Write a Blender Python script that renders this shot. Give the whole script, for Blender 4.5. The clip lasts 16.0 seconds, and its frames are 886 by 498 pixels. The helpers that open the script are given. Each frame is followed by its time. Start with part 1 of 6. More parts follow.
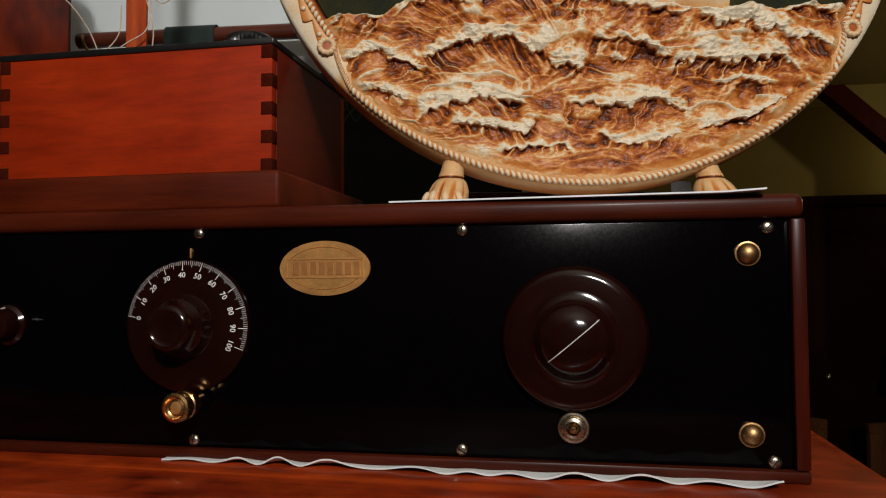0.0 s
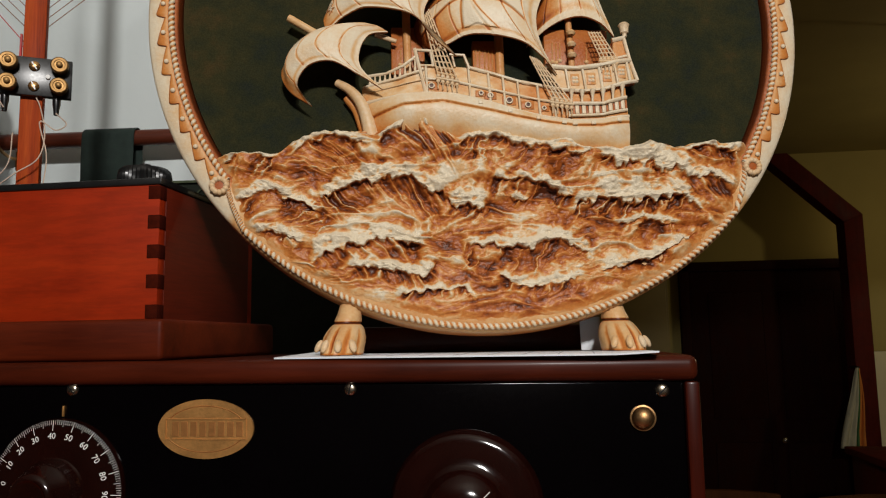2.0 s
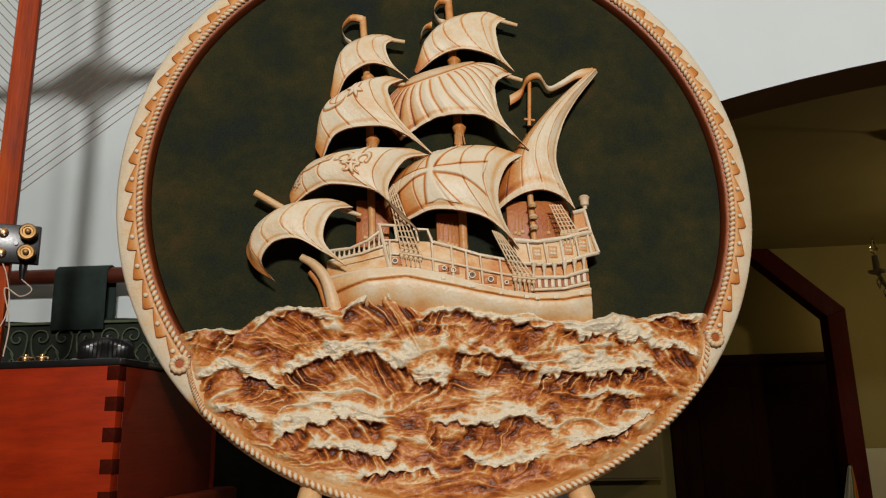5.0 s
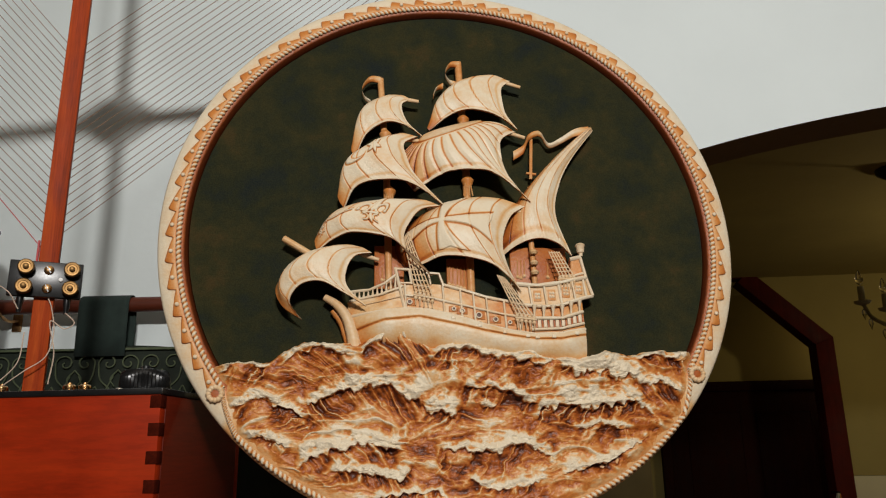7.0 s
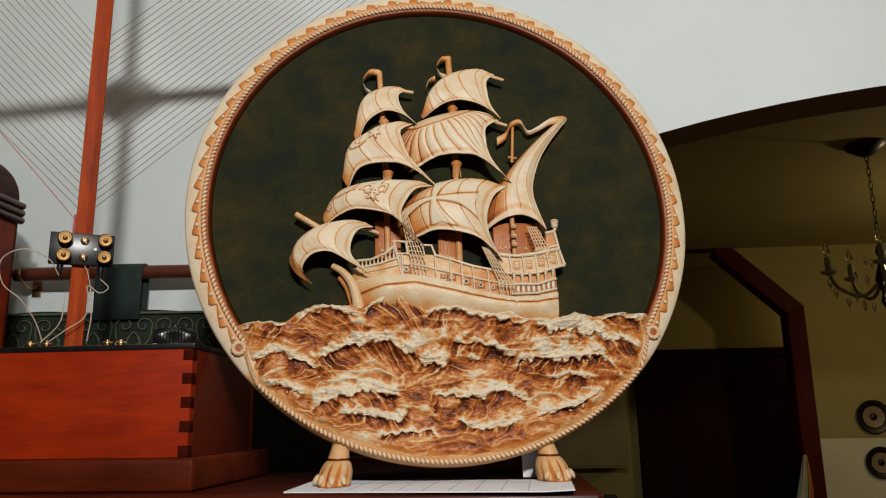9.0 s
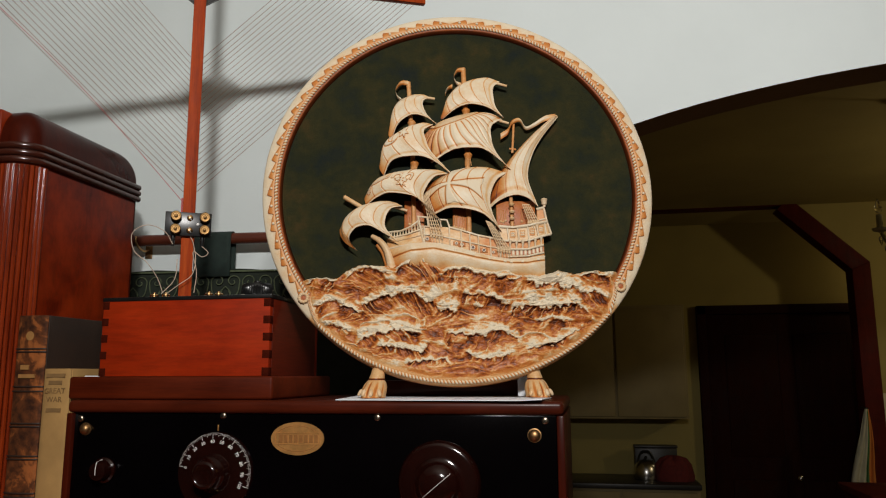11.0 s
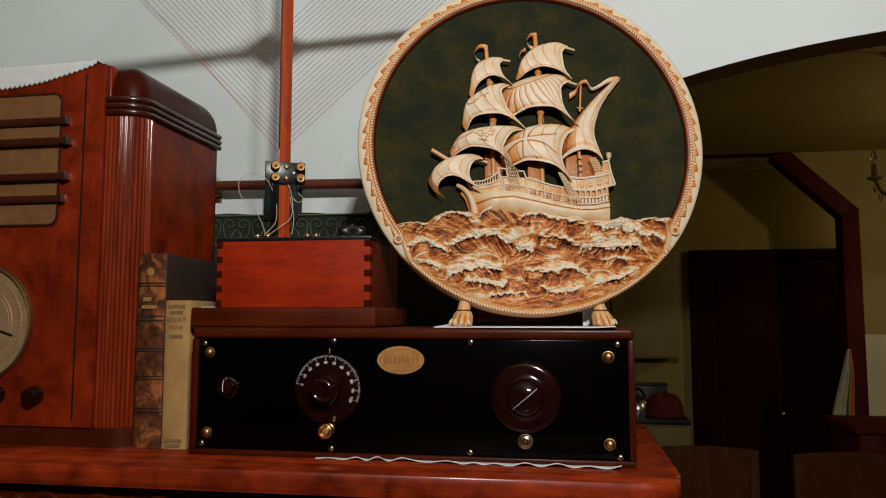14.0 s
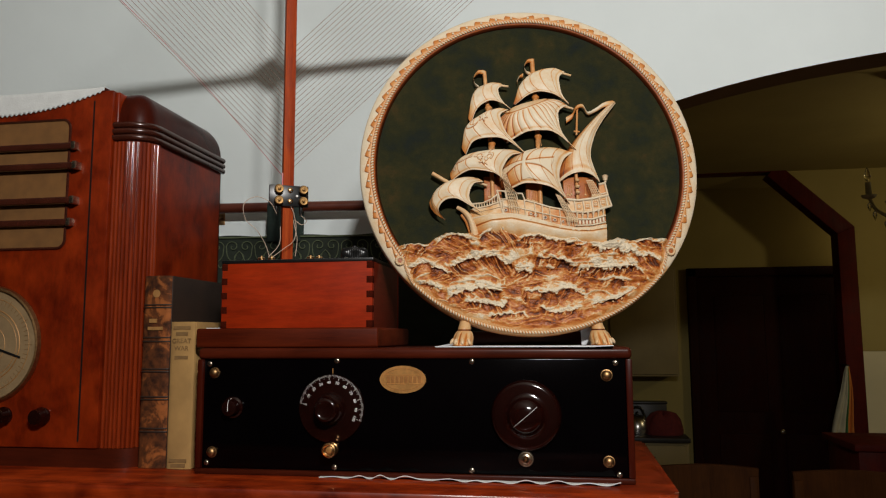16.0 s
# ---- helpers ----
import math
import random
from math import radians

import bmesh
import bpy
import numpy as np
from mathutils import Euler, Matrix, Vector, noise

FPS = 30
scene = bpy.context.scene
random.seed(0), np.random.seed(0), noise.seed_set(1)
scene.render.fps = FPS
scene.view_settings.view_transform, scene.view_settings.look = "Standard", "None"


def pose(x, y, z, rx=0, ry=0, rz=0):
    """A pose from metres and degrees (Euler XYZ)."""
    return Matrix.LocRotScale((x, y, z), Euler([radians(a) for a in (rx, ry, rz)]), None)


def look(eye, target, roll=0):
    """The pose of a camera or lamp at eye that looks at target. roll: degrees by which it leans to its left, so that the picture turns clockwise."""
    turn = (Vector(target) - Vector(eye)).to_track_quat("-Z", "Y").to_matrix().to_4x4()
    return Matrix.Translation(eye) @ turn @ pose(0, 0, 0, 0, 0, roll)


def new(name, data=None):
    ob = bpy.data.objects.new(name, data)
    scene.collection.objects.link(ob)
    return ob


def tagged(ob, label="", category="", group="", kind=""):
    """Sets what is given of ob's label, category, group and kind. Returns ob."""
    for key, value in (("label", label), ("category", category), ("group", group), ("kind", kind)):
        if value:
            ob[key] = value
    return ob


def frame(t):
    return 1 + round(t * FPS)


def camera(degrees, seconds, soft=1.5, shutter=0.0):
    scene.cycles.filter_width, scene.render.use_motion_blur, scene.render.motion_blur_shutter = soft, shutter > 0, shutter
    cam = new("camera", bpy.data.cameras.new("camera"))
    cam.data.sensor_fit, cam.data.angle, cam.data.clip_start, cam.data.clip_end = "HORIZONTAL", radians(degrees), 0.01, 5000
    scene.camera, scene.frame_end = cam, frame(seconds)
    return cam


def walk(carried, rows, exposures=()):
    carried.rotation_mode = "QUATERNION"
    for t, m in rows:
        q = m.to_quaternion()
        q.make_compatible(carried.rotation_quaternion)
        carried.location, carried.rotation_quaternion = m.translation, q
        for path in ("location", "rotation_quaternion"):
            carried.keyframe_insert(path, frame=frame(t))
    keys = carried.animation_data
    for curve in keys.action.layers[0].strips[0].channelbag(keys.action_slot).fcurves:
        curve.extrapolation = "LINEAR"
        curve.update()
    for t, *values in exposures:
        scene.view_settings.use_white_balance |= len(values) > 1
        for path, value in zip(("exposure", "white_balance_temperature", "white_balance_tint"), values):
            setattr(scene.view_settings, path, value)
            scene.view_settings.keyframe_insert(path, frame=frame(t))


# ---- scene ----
cam = camera(61.0, 16.0, soft=1.2)
PATH = [
    (0, (0.461, -0.493, 0.127), (0.087, 1.469, 0.221), -0.3),
    (0.5, (0.467, -0.477, 0.139), (0.11, 1.487, 0.269), -0.4),
    (1, (0.483, -0.466, 0.156), (0.159, 1.501, 0.319), -0.7),
    (1.5, (0.499, -0.467, 0.175), (0.211, 1.503, 0.36), -0.9),
    (2, (0.506, -0.469, 0.192), (0.231, 1.497, 0.436), -0.9),
    (2.5, (0.51, -0.472, 0.208), (0.247, 1.487, 0.508), -0.9),
    (3, (0.522, -0.475, 0.222), (0.27, 1.479, 0.566), -1.1),
    (3.5, (0.525, -0.477, 0.235), (0.291, 1.476, 0.598), -1.1),
    (4, (0.522, -0.473, 0.241), (0.292, 1.474, 0.635), -1.3),
    (4.5, (0.522, -0.474, 0.253), (0.294, 1.464, 0.689), -1.2),
    (5, (0.527, -0.478, 0.257), (0.293, 1.452, 0.724), -1.3),
    (7.5, (0.52, -0.571, 0.259), (0.317, 1.348, 0.785), -0.7),
    (8, (0.52, -0.595, 0.257), (0.328, 1.329, 0.77), -0.7),
    (8.5, (0.515, -0.609, 0.242), (0.333, 1.323, 0.723), -0.7),
    (9, (0.522, -0.64, 0.239), (0.352, 1.303, 0.684), -0.9),
    (9.2, (0.532, -0.657, 0.237), (0.36, 1.287, 0.671), -1.1),
    (11.3, (0.623, -0.868, 0.207), (0.233, 1.067, 0.527), -0.3),
    (11.5, (0.62, -0.875, 0.206), (0.224, 1.061, 0.519), -0.4),
    (12, (0.584, -0.923, 0.203), (0.179, 1.012, 0.503), 0.1),
    (12.5, (0.539, -0.962, 0.195), (0.14, 0.978, 0.471), 0.3),
    (13, (0.516, -0.978, 0.182), (0.137, 0.971, 0.424), 0.3),
    (13.5, (0.513, -0.993, 0.183), (0.17, 0.967, 0.385), 0.2),
    (14, (0.512, -1.003, 0.194), (0.18, 0.961, 0.379), -0.0),
    (14.5, (0.513, -1.011, 0.198), (0.183, 0.95, 0.412), -0.1),
    (15, (0.511, -1.016, 0.196), (0.18, 0.944, 0.418), -0.2),
    (15.5, (0.511, -1.021, 0.195), (0.185, 0.939, 0.423), -0.2),
    (16, (0.512, -1.026, 0.195), (0.186, 0.934, 0.43), -0.3),
]
walk(cam, [(t, look(eye, target, roll)) for t, eye, target, roll in PATH])

# ---- light ----
world = bpy.data.worlds.new("night_room")
scene.world = world
world.use_nodes = True
world.node_tree.nodes["Background"].inputs[0].default_value = (0.02, 0.018, 0.015, 1)
world.node_tree.nodes["Background"].inputs[1].default_value = 0.3


def bulb(place, watts, colour, radius):
    data = bpy.data.lights.new("bulb", "POINT")
    data.energy, data.color, data.shadow_soft_size = watts, colour, radius
    ob = new("bulb", data)
    ob.location = place
    return ob


# two bulbs of the ceiling fitting over the room's middle, behind the camera's first place
bulb((0.74, -1.36, 0.925), 66, (1.0, 0.965, 0.93), 0.045)
bulb((0.88, -1.30, 0.925), 22, (1.0, 0.965, 0.93), 0.045)
# weak unseen fill lamps, added to brighten the dining room and the kitchen beyond
bulb((3.25, 2.9, 0.95), 16.0, (1.0, 0.82, 0.50), 0.06)
bulb((2.95, 4.95, 0.95), 1.7, (1.0, 0.82, 0.50), 0.06)


# ---- materials ----
def material(name):
    m = bpy.data.materials.new(name)
    m.use_nodes = True
    nt = m.node_tree
    return m, nt, nt.nodes["Principled BSDF"]


def coords(nt, stretch=(1, 1, 1)):
    tc = nt.nodes.new("ShaderNodeTexCoord")
    mp = nt.nodes.new("ShaderNodeMapping")
    mp.inputs["Scale"].default_value = stretch
    info = nt.nodes.new("ShaderNodeObjectInfo")
    mul = nt.nodes.new("ShaderNodeMath")
    mul.operation = "MULTIPLY"
    mul.inputs[1].default_value = 3.7
    nt.links.new(info.outputs["Random"], mul.inputs[0])
    nt.links.new(mul.outputs[0], mp.inputs["Location"])
    nt.links.new(tc.outputs["Object"], mp.inputs["Vector"])
    return mp.outputs["Vector"]


def noise_tex(nt, vec, scale, detail=4.0, rough=0.55, distort=0.0):
    n = nt.nodes.new("ShaderNodeTexNoise")
    n.inputs["Scale"].default_value = scale
    n.inputs["Detail"].default_value = detail
    n.inputs["Roughness"].default_value = rough
    n.inputs["Distortion"].default_value = distort
    nt.links.new(vec, n.inputs["Vector"])
    return n.outputs["Fac"]


def ramp(nt, fac, stops):
    r = nt.nodes.new("ShaderNodeValToRGB")
    els = r.color_ramp.elements
    while len(els) < len(stops):
        els.new(0.5)
    for e, (p, c) in zip(els, stops):
        e.position, e.color = p, (*c, 1)
    nt.links.new(fac, r.inputs[0])
    return r.outputs[0]


def mix(nt, fac, a, b, blend="MIX"):
    n = nt.nodes.new("ShaderNodeMixRGB")
    n.blend_type = blend
    for i, v in ((0, fac), (1, a), (2, b)):
        if isinstance(v, (int, float)):
            n.inputs[i].default_value = v
        elif isinstance(v, tuple):
            n.inputs[i].default_value = (*v, 1)
        else:
            nt.links.new(v, n.inputs[i])
    return n.outputs[0]


def bump(nt, bsdf, height, strength, distance):
    b = nt.nodes.new("ShaderNodeBump")
    b.inputs["Strength"].default_value = strength
    b.inputs["Distance"].default_value = distance
    nt.links.new(height, b.inputs["Height"])
    nt.links.new(b.outputs[0], bsdf.inputs["Normal"])


def plain(name, colour, rough=0.5, metal=0.0, vary=0.25, scale=40, fine=400, relief=0.0003, strength=0.25, coat=0.0, spec=0.5):
    """A surface with large blotches and a fine grain."""
    m, nt, b = material(name)
    vec = coords(nt)
    big, small = noise_tex(nt, vec, scale), noise_tex(nt, vec, fine, 3)
    lo, hi = tuple(c * (1 - vary) for c in colour), tuple(min(1, c * (1 + vary)) for c in colour)
    col = ramp(nt, big, [(0.3, lo), (0.7, hi)])
    col = mix(nt, vary * 0.8, col, ramp(nt, small, [(0.35, lo), (0.65, hi)]))
    nt.links.new(col, b.inputs["Base Color"])
    rr = ramp(nt, small, [(0.2, (rough * 0.85,) * 3), (0.8, (min(1, rough * 1.15),) * 3)])
    nt.links.new(rr, b.inputs["Roughness"])
    b.inputs["Metallic"].default_value = metal
    b.inputs["Coat Weight"].default_value = coat
    b.inputs["Coat Roughness"].default_value = 0.12
    b.inputs["Specular IOR Level"].default_value = spec
    if relief:
        bump(nt, b, small, strength, relief)
    return m


def wood(name, dark, mid, light, axis=0, grain=34, rough=0.36, coat=0.3, blotch=9, spec=0.5, long=0.07, cloudy=0.45):
    """Stained and varnished wood, its grain along one axis."""
    m, nt, b = material(name)
    st = [1.0, 1.0, 1.0]
    st[axis] = long
    vec, flat = coords(nt, tuple(st)), coords(nt)
    g = noise_tex(nt, vec, grain, 6, 0.62, 0.7)
    pores = noise_tex(nt, vec, grain * 9, 3, 0.7)
    cloud = noise_tex(nt, flat, blotch, 3, 0.5, 0.4)
    col = ramp(nt, g, [(0.28, dark), (0.5, mid), (0.74, light)])
    col = mix(nt, cloudy, col, ramp(nt, cloud, [(0.3, dark), (0.7, light)]))
    col = mix(nt, 0.22, col, ramp(nt, pores, [(0.4, tuple(c * 0.35 for c in dark)), (0.6, mid)]))
    nt.links.new(col, b.inputs["Base Color"])
    nt.links.new(ramp(nt, cloud, [(0.2, (rough * 0.8,) * 3), (0.8, (rough * 1.3,) * 3)]), b.inputs["Roughness"])
    b.inputs["Coat Weight"].default_value = coat
    b.inputs["Coat Roughness"].default_value = 0.16
    b.inputs["Specular IOR Level"].default_value = spec
    bump(nt, b, pores, 0.12, 0.0004)
    return m


def resin_paint(name):
    """Cast relief in cream, with an umber glaze wiped into its hollows and drawn shading (the mesh's own glaze value).
    """
    m, nt, b = material(name)
    vec = coords(nt)
    at = nt.nodes.new("ShaderNodeAttribute")
    at.attribute_name = "glaze"
    patch, fine = noise_tex(nt, vec, 55, 4), noise_tex(nt, vec, 420, 3, 0.6)
    add = nt.nodes.new("ShaderNodeMath")
    add.operation = "MULTIPLY_ADD"
    nt.links.new(patch, add.inputs[0])
    add.inputs[1].default_value = 0.26
    nt.links.new(at.outputs["Fac"], add.inputs[2])
    add2 = nt.nodes.new("ShaderNodeMath")
    add2.operation = "MULTIPLY_ADD"
    nt.links.new(fine, add2.inputs[0])
    add2.inputs[1].default_value = 0.14
    nt.links.new(add.outputs[0], add2.inputs[2])
    col = ramp(nt, add2.outputs[0], [(0.22, (0.68, 0.58, 0.42)), (0.39, (0.63, 0.39, 0.18)), (0.55, (0.53, 0.20, 0.046)), (0.76, (0.33, 0.080, 0.013)), (1.0, (0.070, 0.014, 0.003))])
    nt.links.new(col, b.inputs["Base Color"])
    b.inputs["Roughness"].default_value = 0.38
    b.inputs["Specular IOR Level"].default_value = 0.24
    bump(nt, b, fine, 0.4, 0.0009)
    return m


def glass_clear(name):
    m, nt, b = material(name)
    b.inputs["Base Color"].default_value = (0.95, 0.93, 0.88, 1)
    b.inputs["Transmission Weight"].default_value = 1.0
    b.inputs["Roughness"].default_value = 0.04
    return m


def cloth_dark(name):
    """Grille cloth, dark green with brown fading."""
    m, nt, b = material(name)
    vec = coords(nt)
    big, weave = noise_tex(nt, vec, 20, 5, 0.68), noise_tex(nt, vec, 900, 2)
    col = ramp(nt, big, [(0.3, (0.007, 0.013, 0.014)), (0.46, (0.017, 0.020, 0.008)), (0.58, (0.031, 0.028, 0.008)), (0.74, (0.066, 0.038, 0.010))])
    col = mix(nt, 0.35, col, ramp(nt, weave, [(0.4, (0.006, 0.006, 0.004)), (0.6, (0.028, 0.028, 0.014))]))
    nt.links.new(col, b.inputs["Base Color"])
    b.inputs["Roughness"].default_value = 0.95
    b.inputs["Specular IOR Level"].default_value = 0.15
    bump(nt, b, weave, 0.4, 0.0004)
    return m


def leather_worn(name):
    """Brown book leather rubbed through to tan."""
    m, nt, b = material(name)
    vec = coords(nt)
    big, mid, fine = noise_tex(nt, vec, 26, 5, 0.7, 0.6), noise_tex(nt, vec, 90, 4), noise_tex(nt, vec, 600, 3)
    col = ramp(nt, big, [(0.44, (0.030, 0.010, 0.004)), (0.52, (0.09, 0.028, 0.008)), (0.58, (0.33, 0.10, 0.024)), (0.78, (0.42, 0.14, 0.035))])
    col = mix(nt, 0.35, col, ramp(nt, mid, [(0.35, (0.022, 0.007, 0.003)), (0.65, (0.26, 0.075, 0.018))]))
    nt.links.new(col, b.inputs["Base Color"])
    b.inputs["Roughness"].default_value = 0.75
    b.inputs["Specular IOR Level"].default_value = 0.2
    bump(nt, b, fine, 0.4, 0.0006)
    return m


RESIN = resin_paint("antiqued_resin")
SCREEN = cloth_dark("grille_cloth")
MAHOGANY = wood("mahogany_red", (0.10, 0.006, 0.001), (0.29, 0.018, 0.002), (0.44, 0.036, 0.003), 0, 22, 0.55, 0.0, 9, 0.12, 0.16, 0.45)
MAHOGANY_SHADE = wood("mahogany_shade", (0.045, 0.004, 0.001), (0.10, 0.009, 0.002), (0.16, 0.016, 0.004), 1, 60, 0.5, 0.0, 9, 0.2)
WALNUT = wood("walnut_dark", (0.022, 0.004, 0.002), (0.058, 0.009, 0.003), (0.105, 0.014, 0.004), 0, 40, 0.36, 0.04, 9, 0.13)
WALNUT_V = wood("walnut_upright", (0.016, 0.002, 0.001), (0.042, 0.005, 0.002), (0.080, 0.010, 0.003), 2, 40, 0.30, 0.06, 9, 0.10)
BURL = wood("walnut_burl", (0.045, 0.003, 0.001), (0.165, 0.013, 0.002), (0.32, 0.034, 0.003), 2, 16, 0.34, 0.05, 20, 0.16, 0.40, 0.6)
FLUTED = wood("fluted_walnut", (0.08, 0.008, 0.002), (0.19, 0.020, 0.003), (0.33, 0.042, 0.006), 2, 60, 0.16, 0.7)
CARVED = wood("carved_walnut", (0.022, 0.003, 0.001), (0.060, 0.008, 0.002), (0.11, 0.014, 0.003), 0, 40, 0.14, 0.5)
LID_WOOD = wood("piano_wood", (0.020, 0.002, 0.001), (0.17, 0.012, 0.001), (0.52, 0.062, 0.006), 0, 30, 0.42, 0.16, 24, 0.2, 0.08, 0.4)
MAST_WOOD = wood("mast_wood", (0.11, 0.010, 0.002), (0.36, 0.042, 0.006), (0.58, 0.105, 0.014), 2, 90, 0.55, 0.0, 14, 0.12, 0.05, 0.3)
ROD_WOOD = wood("rod_wood", (0.05, 0.010, 0.004), (0.12, 0.022, 0.008), (0.18, 0.04, 0.014), 0, 40, 0.45, 0.1)
TRIM_WOOD = wood("door_trim_wood", (0.040, 0.004, 0.002), (0.080, 0.008, 0.004), (0.12, 0.014, 0.007), 2, 25, 0.6, 0.0, 9, 0.10)
CHAIR_WOOD = wood("chair_wood", (0.045, 0.014, 0.003), (0.085, 0.028, 0.006), (0.12, 0.042, 0.010), 2, 25, 0.6, 0.0, 9, 0.10)
FLOOR_WOOD = wood("floor_wood", (0.08, 0.035, 0.015), (0.16, 0.07, 0.03), (0.24, 0.11, 0.05), 0, 12, 0.4, 0.1)
BAKELITE = plain("black_panel", (0.0012, 0.0008, 0.0010), 0.12, 0, 0.3, 12, 500, 0.0001, 0.04, 0.0, 0.10)
BROWN_BAKELITE = plain("brown_bakelite", (0.010, 0.0018, 0.0011), 0.12, 0, 0.3, 30, 500, 0.0001, 0.03, 0.0, 0.5)
BLACK = plain("black_moulding", (0.008, 0.008, 0.008), 0.3, 0, 0.3, 60, 500, 0.0002, 0.1)
BRASS = plain("aged_brass", (0.66, 0.38, 0.16), 0.26, 1.0, 0.3, 120, 900, 0.0002, 0.2)
BRASS_DULL = plain("dull_brass", (0.40, 0.23, 0.10), 0.42, 1.0, 0.35, 160, 900, 0.0003, 0.3)
BRASS_OLD = plain("tarnished_brass", (0.27, 0.155, 0.06), 0.5, 1.0, 0.35, 160, 900, 0.0003, 0.3)
NICKEL = plain("worn_nickel", (0.50, 0.42, 0.32), 0.28, 1.0, 0.3, 160, 900, 0.0002, 0.2)
COPPER = plain("copper_plate", (0.76, 0.38, 0.12), 0.40, 0.75, 0.25, 70, 700, 0.0003, 0.3)
COPPER_DARK = plain("copper_dark", (0.46, 0.20, 0.06), 0.5, 0.7, 0.25, 70, 700, 0.0003, 0.3)
WIRE = plain("tinned_wire", (0.30, 0.16, 0.10), 0.4, 0.2, 0.3, 40, 700, 0)
WIRE_PALE = plain("cotton_wire", (0.55, 0.42, 0.32), 0.7, 0, 0.3, 60, 700, 0)
WIRE_RED = plain("red_wire", (0.45, 0.03, 0.03), 0.4, 0, 0.3, 60, 700, 0)
PRINT = plain("white_print", (0.78, 0.77, 0.74), 0.6, 0, 0.1, 60, 700, 0)
PAPER = plain("paper", (0.76, 0.79, 0.82), 0.8, 0, 0.06, 30, 500, 0.0002, 0.2)
INK = plain("ink_line", (0.25, 0.26, 0.28), 0.8, 0, 0.2, 60, 500, 0)
LACE = plain("white_lace", (0.66, 0.68, 0.66), 0.9, 0, 0.08, 60, 350, 0.0008, 0.5)
WALL = plain("white_plaster", (0.80, 0.87, 0.86), 0.85, 0, 0.05, 2.5, 120, 0.0008, 0.25)
UNSEEN_DARK = plain("unseen_wall_dark", (0.05, 0.04, 0.03), 0.85, 0, 0.10, 2.5, 120, 0.0008, 0.25)
CEILING = plain("unseen_ceiling_grey", (0.30, 0.28, 0.24), 0.9, 0, 0.06, 2, 90, 0.0008, 0.2)
OLIVE = plain("ochre_wall", (0.34, 0.27, 0.085), 0.85, 0, 0.10, 2.0, 90, 0.001, 0.25)
OLIVE_PALE = plain("ochre_wall_pale", (0.68, 0.62, 0.40), 0.8, 0, 0.10, 2.0, 90, 0.001, 0.25)
SOFFIT = plain("arch_soffit_brown", (0.20, 0.12, 0.035), 0.8, 0, 0.12, 3.0, 90, 0.001, 0.25)
CUPBOARD = plain("cupboard_paint", (0.26, 0.20, 0.08), 0.6, 0, 0.12, 6, 120, 0.0005, 0.2)
DARK_DOOR = wood("dark_door_wood", (0.014, 0.003, 0.002), (0.022, 0.004, 0.002), (0.032, 0.006, 0.003), 2, 22, 0.7, 0.0, 9, 0.08)
COUNTER = plain("counter_dark", (0.02, 0.018, 0.016), 0.4, 0, 0.3, 30, 400, 0)
STEEL = plain("steel", (0.6, 0.58, 0.54), 0.25, 1.0, 0.15, 40, 400, 0)
RED_CLOTH = plain("red_cloth", (0.12, 0.012, 0.010), 0.9, 0, 0.3, 40, 300, 0.001, 0.4)
GREEN_CLOTH = plain("dark_green_velvet", (0.018, 0.032, 0.026), 0.95, 0, 0.35, 60, 900, 0.0005, 0.5)
GREEN_DEEP = plain("tapestry_ground", (0.014, 0.020, 0.012), 0.95, 0, 0.5, 50, 900, 0.0006, 0.5)
GREEN_PALE = plain("tapestry_scroll", (0.085, 0.105, 0.055), 0.95, 0, 0.4, 80, 900, 0.0006, 0.5)
GRILLE_GOLD = plain("gold_grille_cloth", (0.17, 0.075, 0.018), 0.9, 0, 0.22, 40, 900, 0.0006, 0.5)
SLAT = plain("slat_lacquer", (0.045, 0.010, 0.005), 0.25, 0, 0.25, 40, 500, 0.0002, 0.1, 0.4)
DIAL_FACE = plain("dial_face", (0.25, 0.17, 0.085), 0.5, 0, 0.22, 25, 300, 0.0002, 0.2)
LEATHER = leather_worn("worn_leather")
LEATHER_DARK = plain("dark_leather", (0.022, 0.010, 0.005), 0.6, 0, 0.4, 30, 500, 0.0005, 0.4)
BEIGE = plain("faded_buckram", (0.36, 0.205, 0.066), 0.9, 0, 0.2, 22, 800, 0.0004, 0.4)
PAGES = plain("page_edges", (0.52, 0.42, 0.26), 0.9, 0, 0.2, 60, 900, 0.0005, 0.4)
LETTERING = plain("faded_lettering", (0.20, 0.11, 0.036), 0.8, 0, 0.2, 60, 900, 0)
GILT = plain("gilt", (0.36, 0.18, 0.055), 0.55, 0.25, 0.3, 60, 900, 0)
CLOTH_WHITE = plain("cloth_white", (0.44, 0.42, 0.31), 0.9, 0, 0.1, 20, 300, 0)
CLOTH_GREEN = plain("cloth_green", (0.06, 0.16, 0.05), 0.9, 0, 0.1, 20, 300, 0)
CLOTH_ORANGE = plain("cloth_orange", (0.55, 0.18, 0.03), 0.9, 0, 0.1, 20, 300, 0)
CRYSTAL = glass_clear("crystal")
PALE_GLASS = plain("clouded_glass", (0.34, 0.31, 0.19), 0.2, 0, 0.2, 60, 400, 0)
IRON = plain("dark_iron", (0.03, 0.022, 0.014), 0.4, 0.7, 0.3, 40, 400, 0)


# ---- mesh helpers ----
def thing(name, m, label, category, group="", kind=""):
    ob = new(name)
    ob.empty_display_size = 0.05
    ob.matrix_world = m
    return tagged(ob, label, category, group, kind)


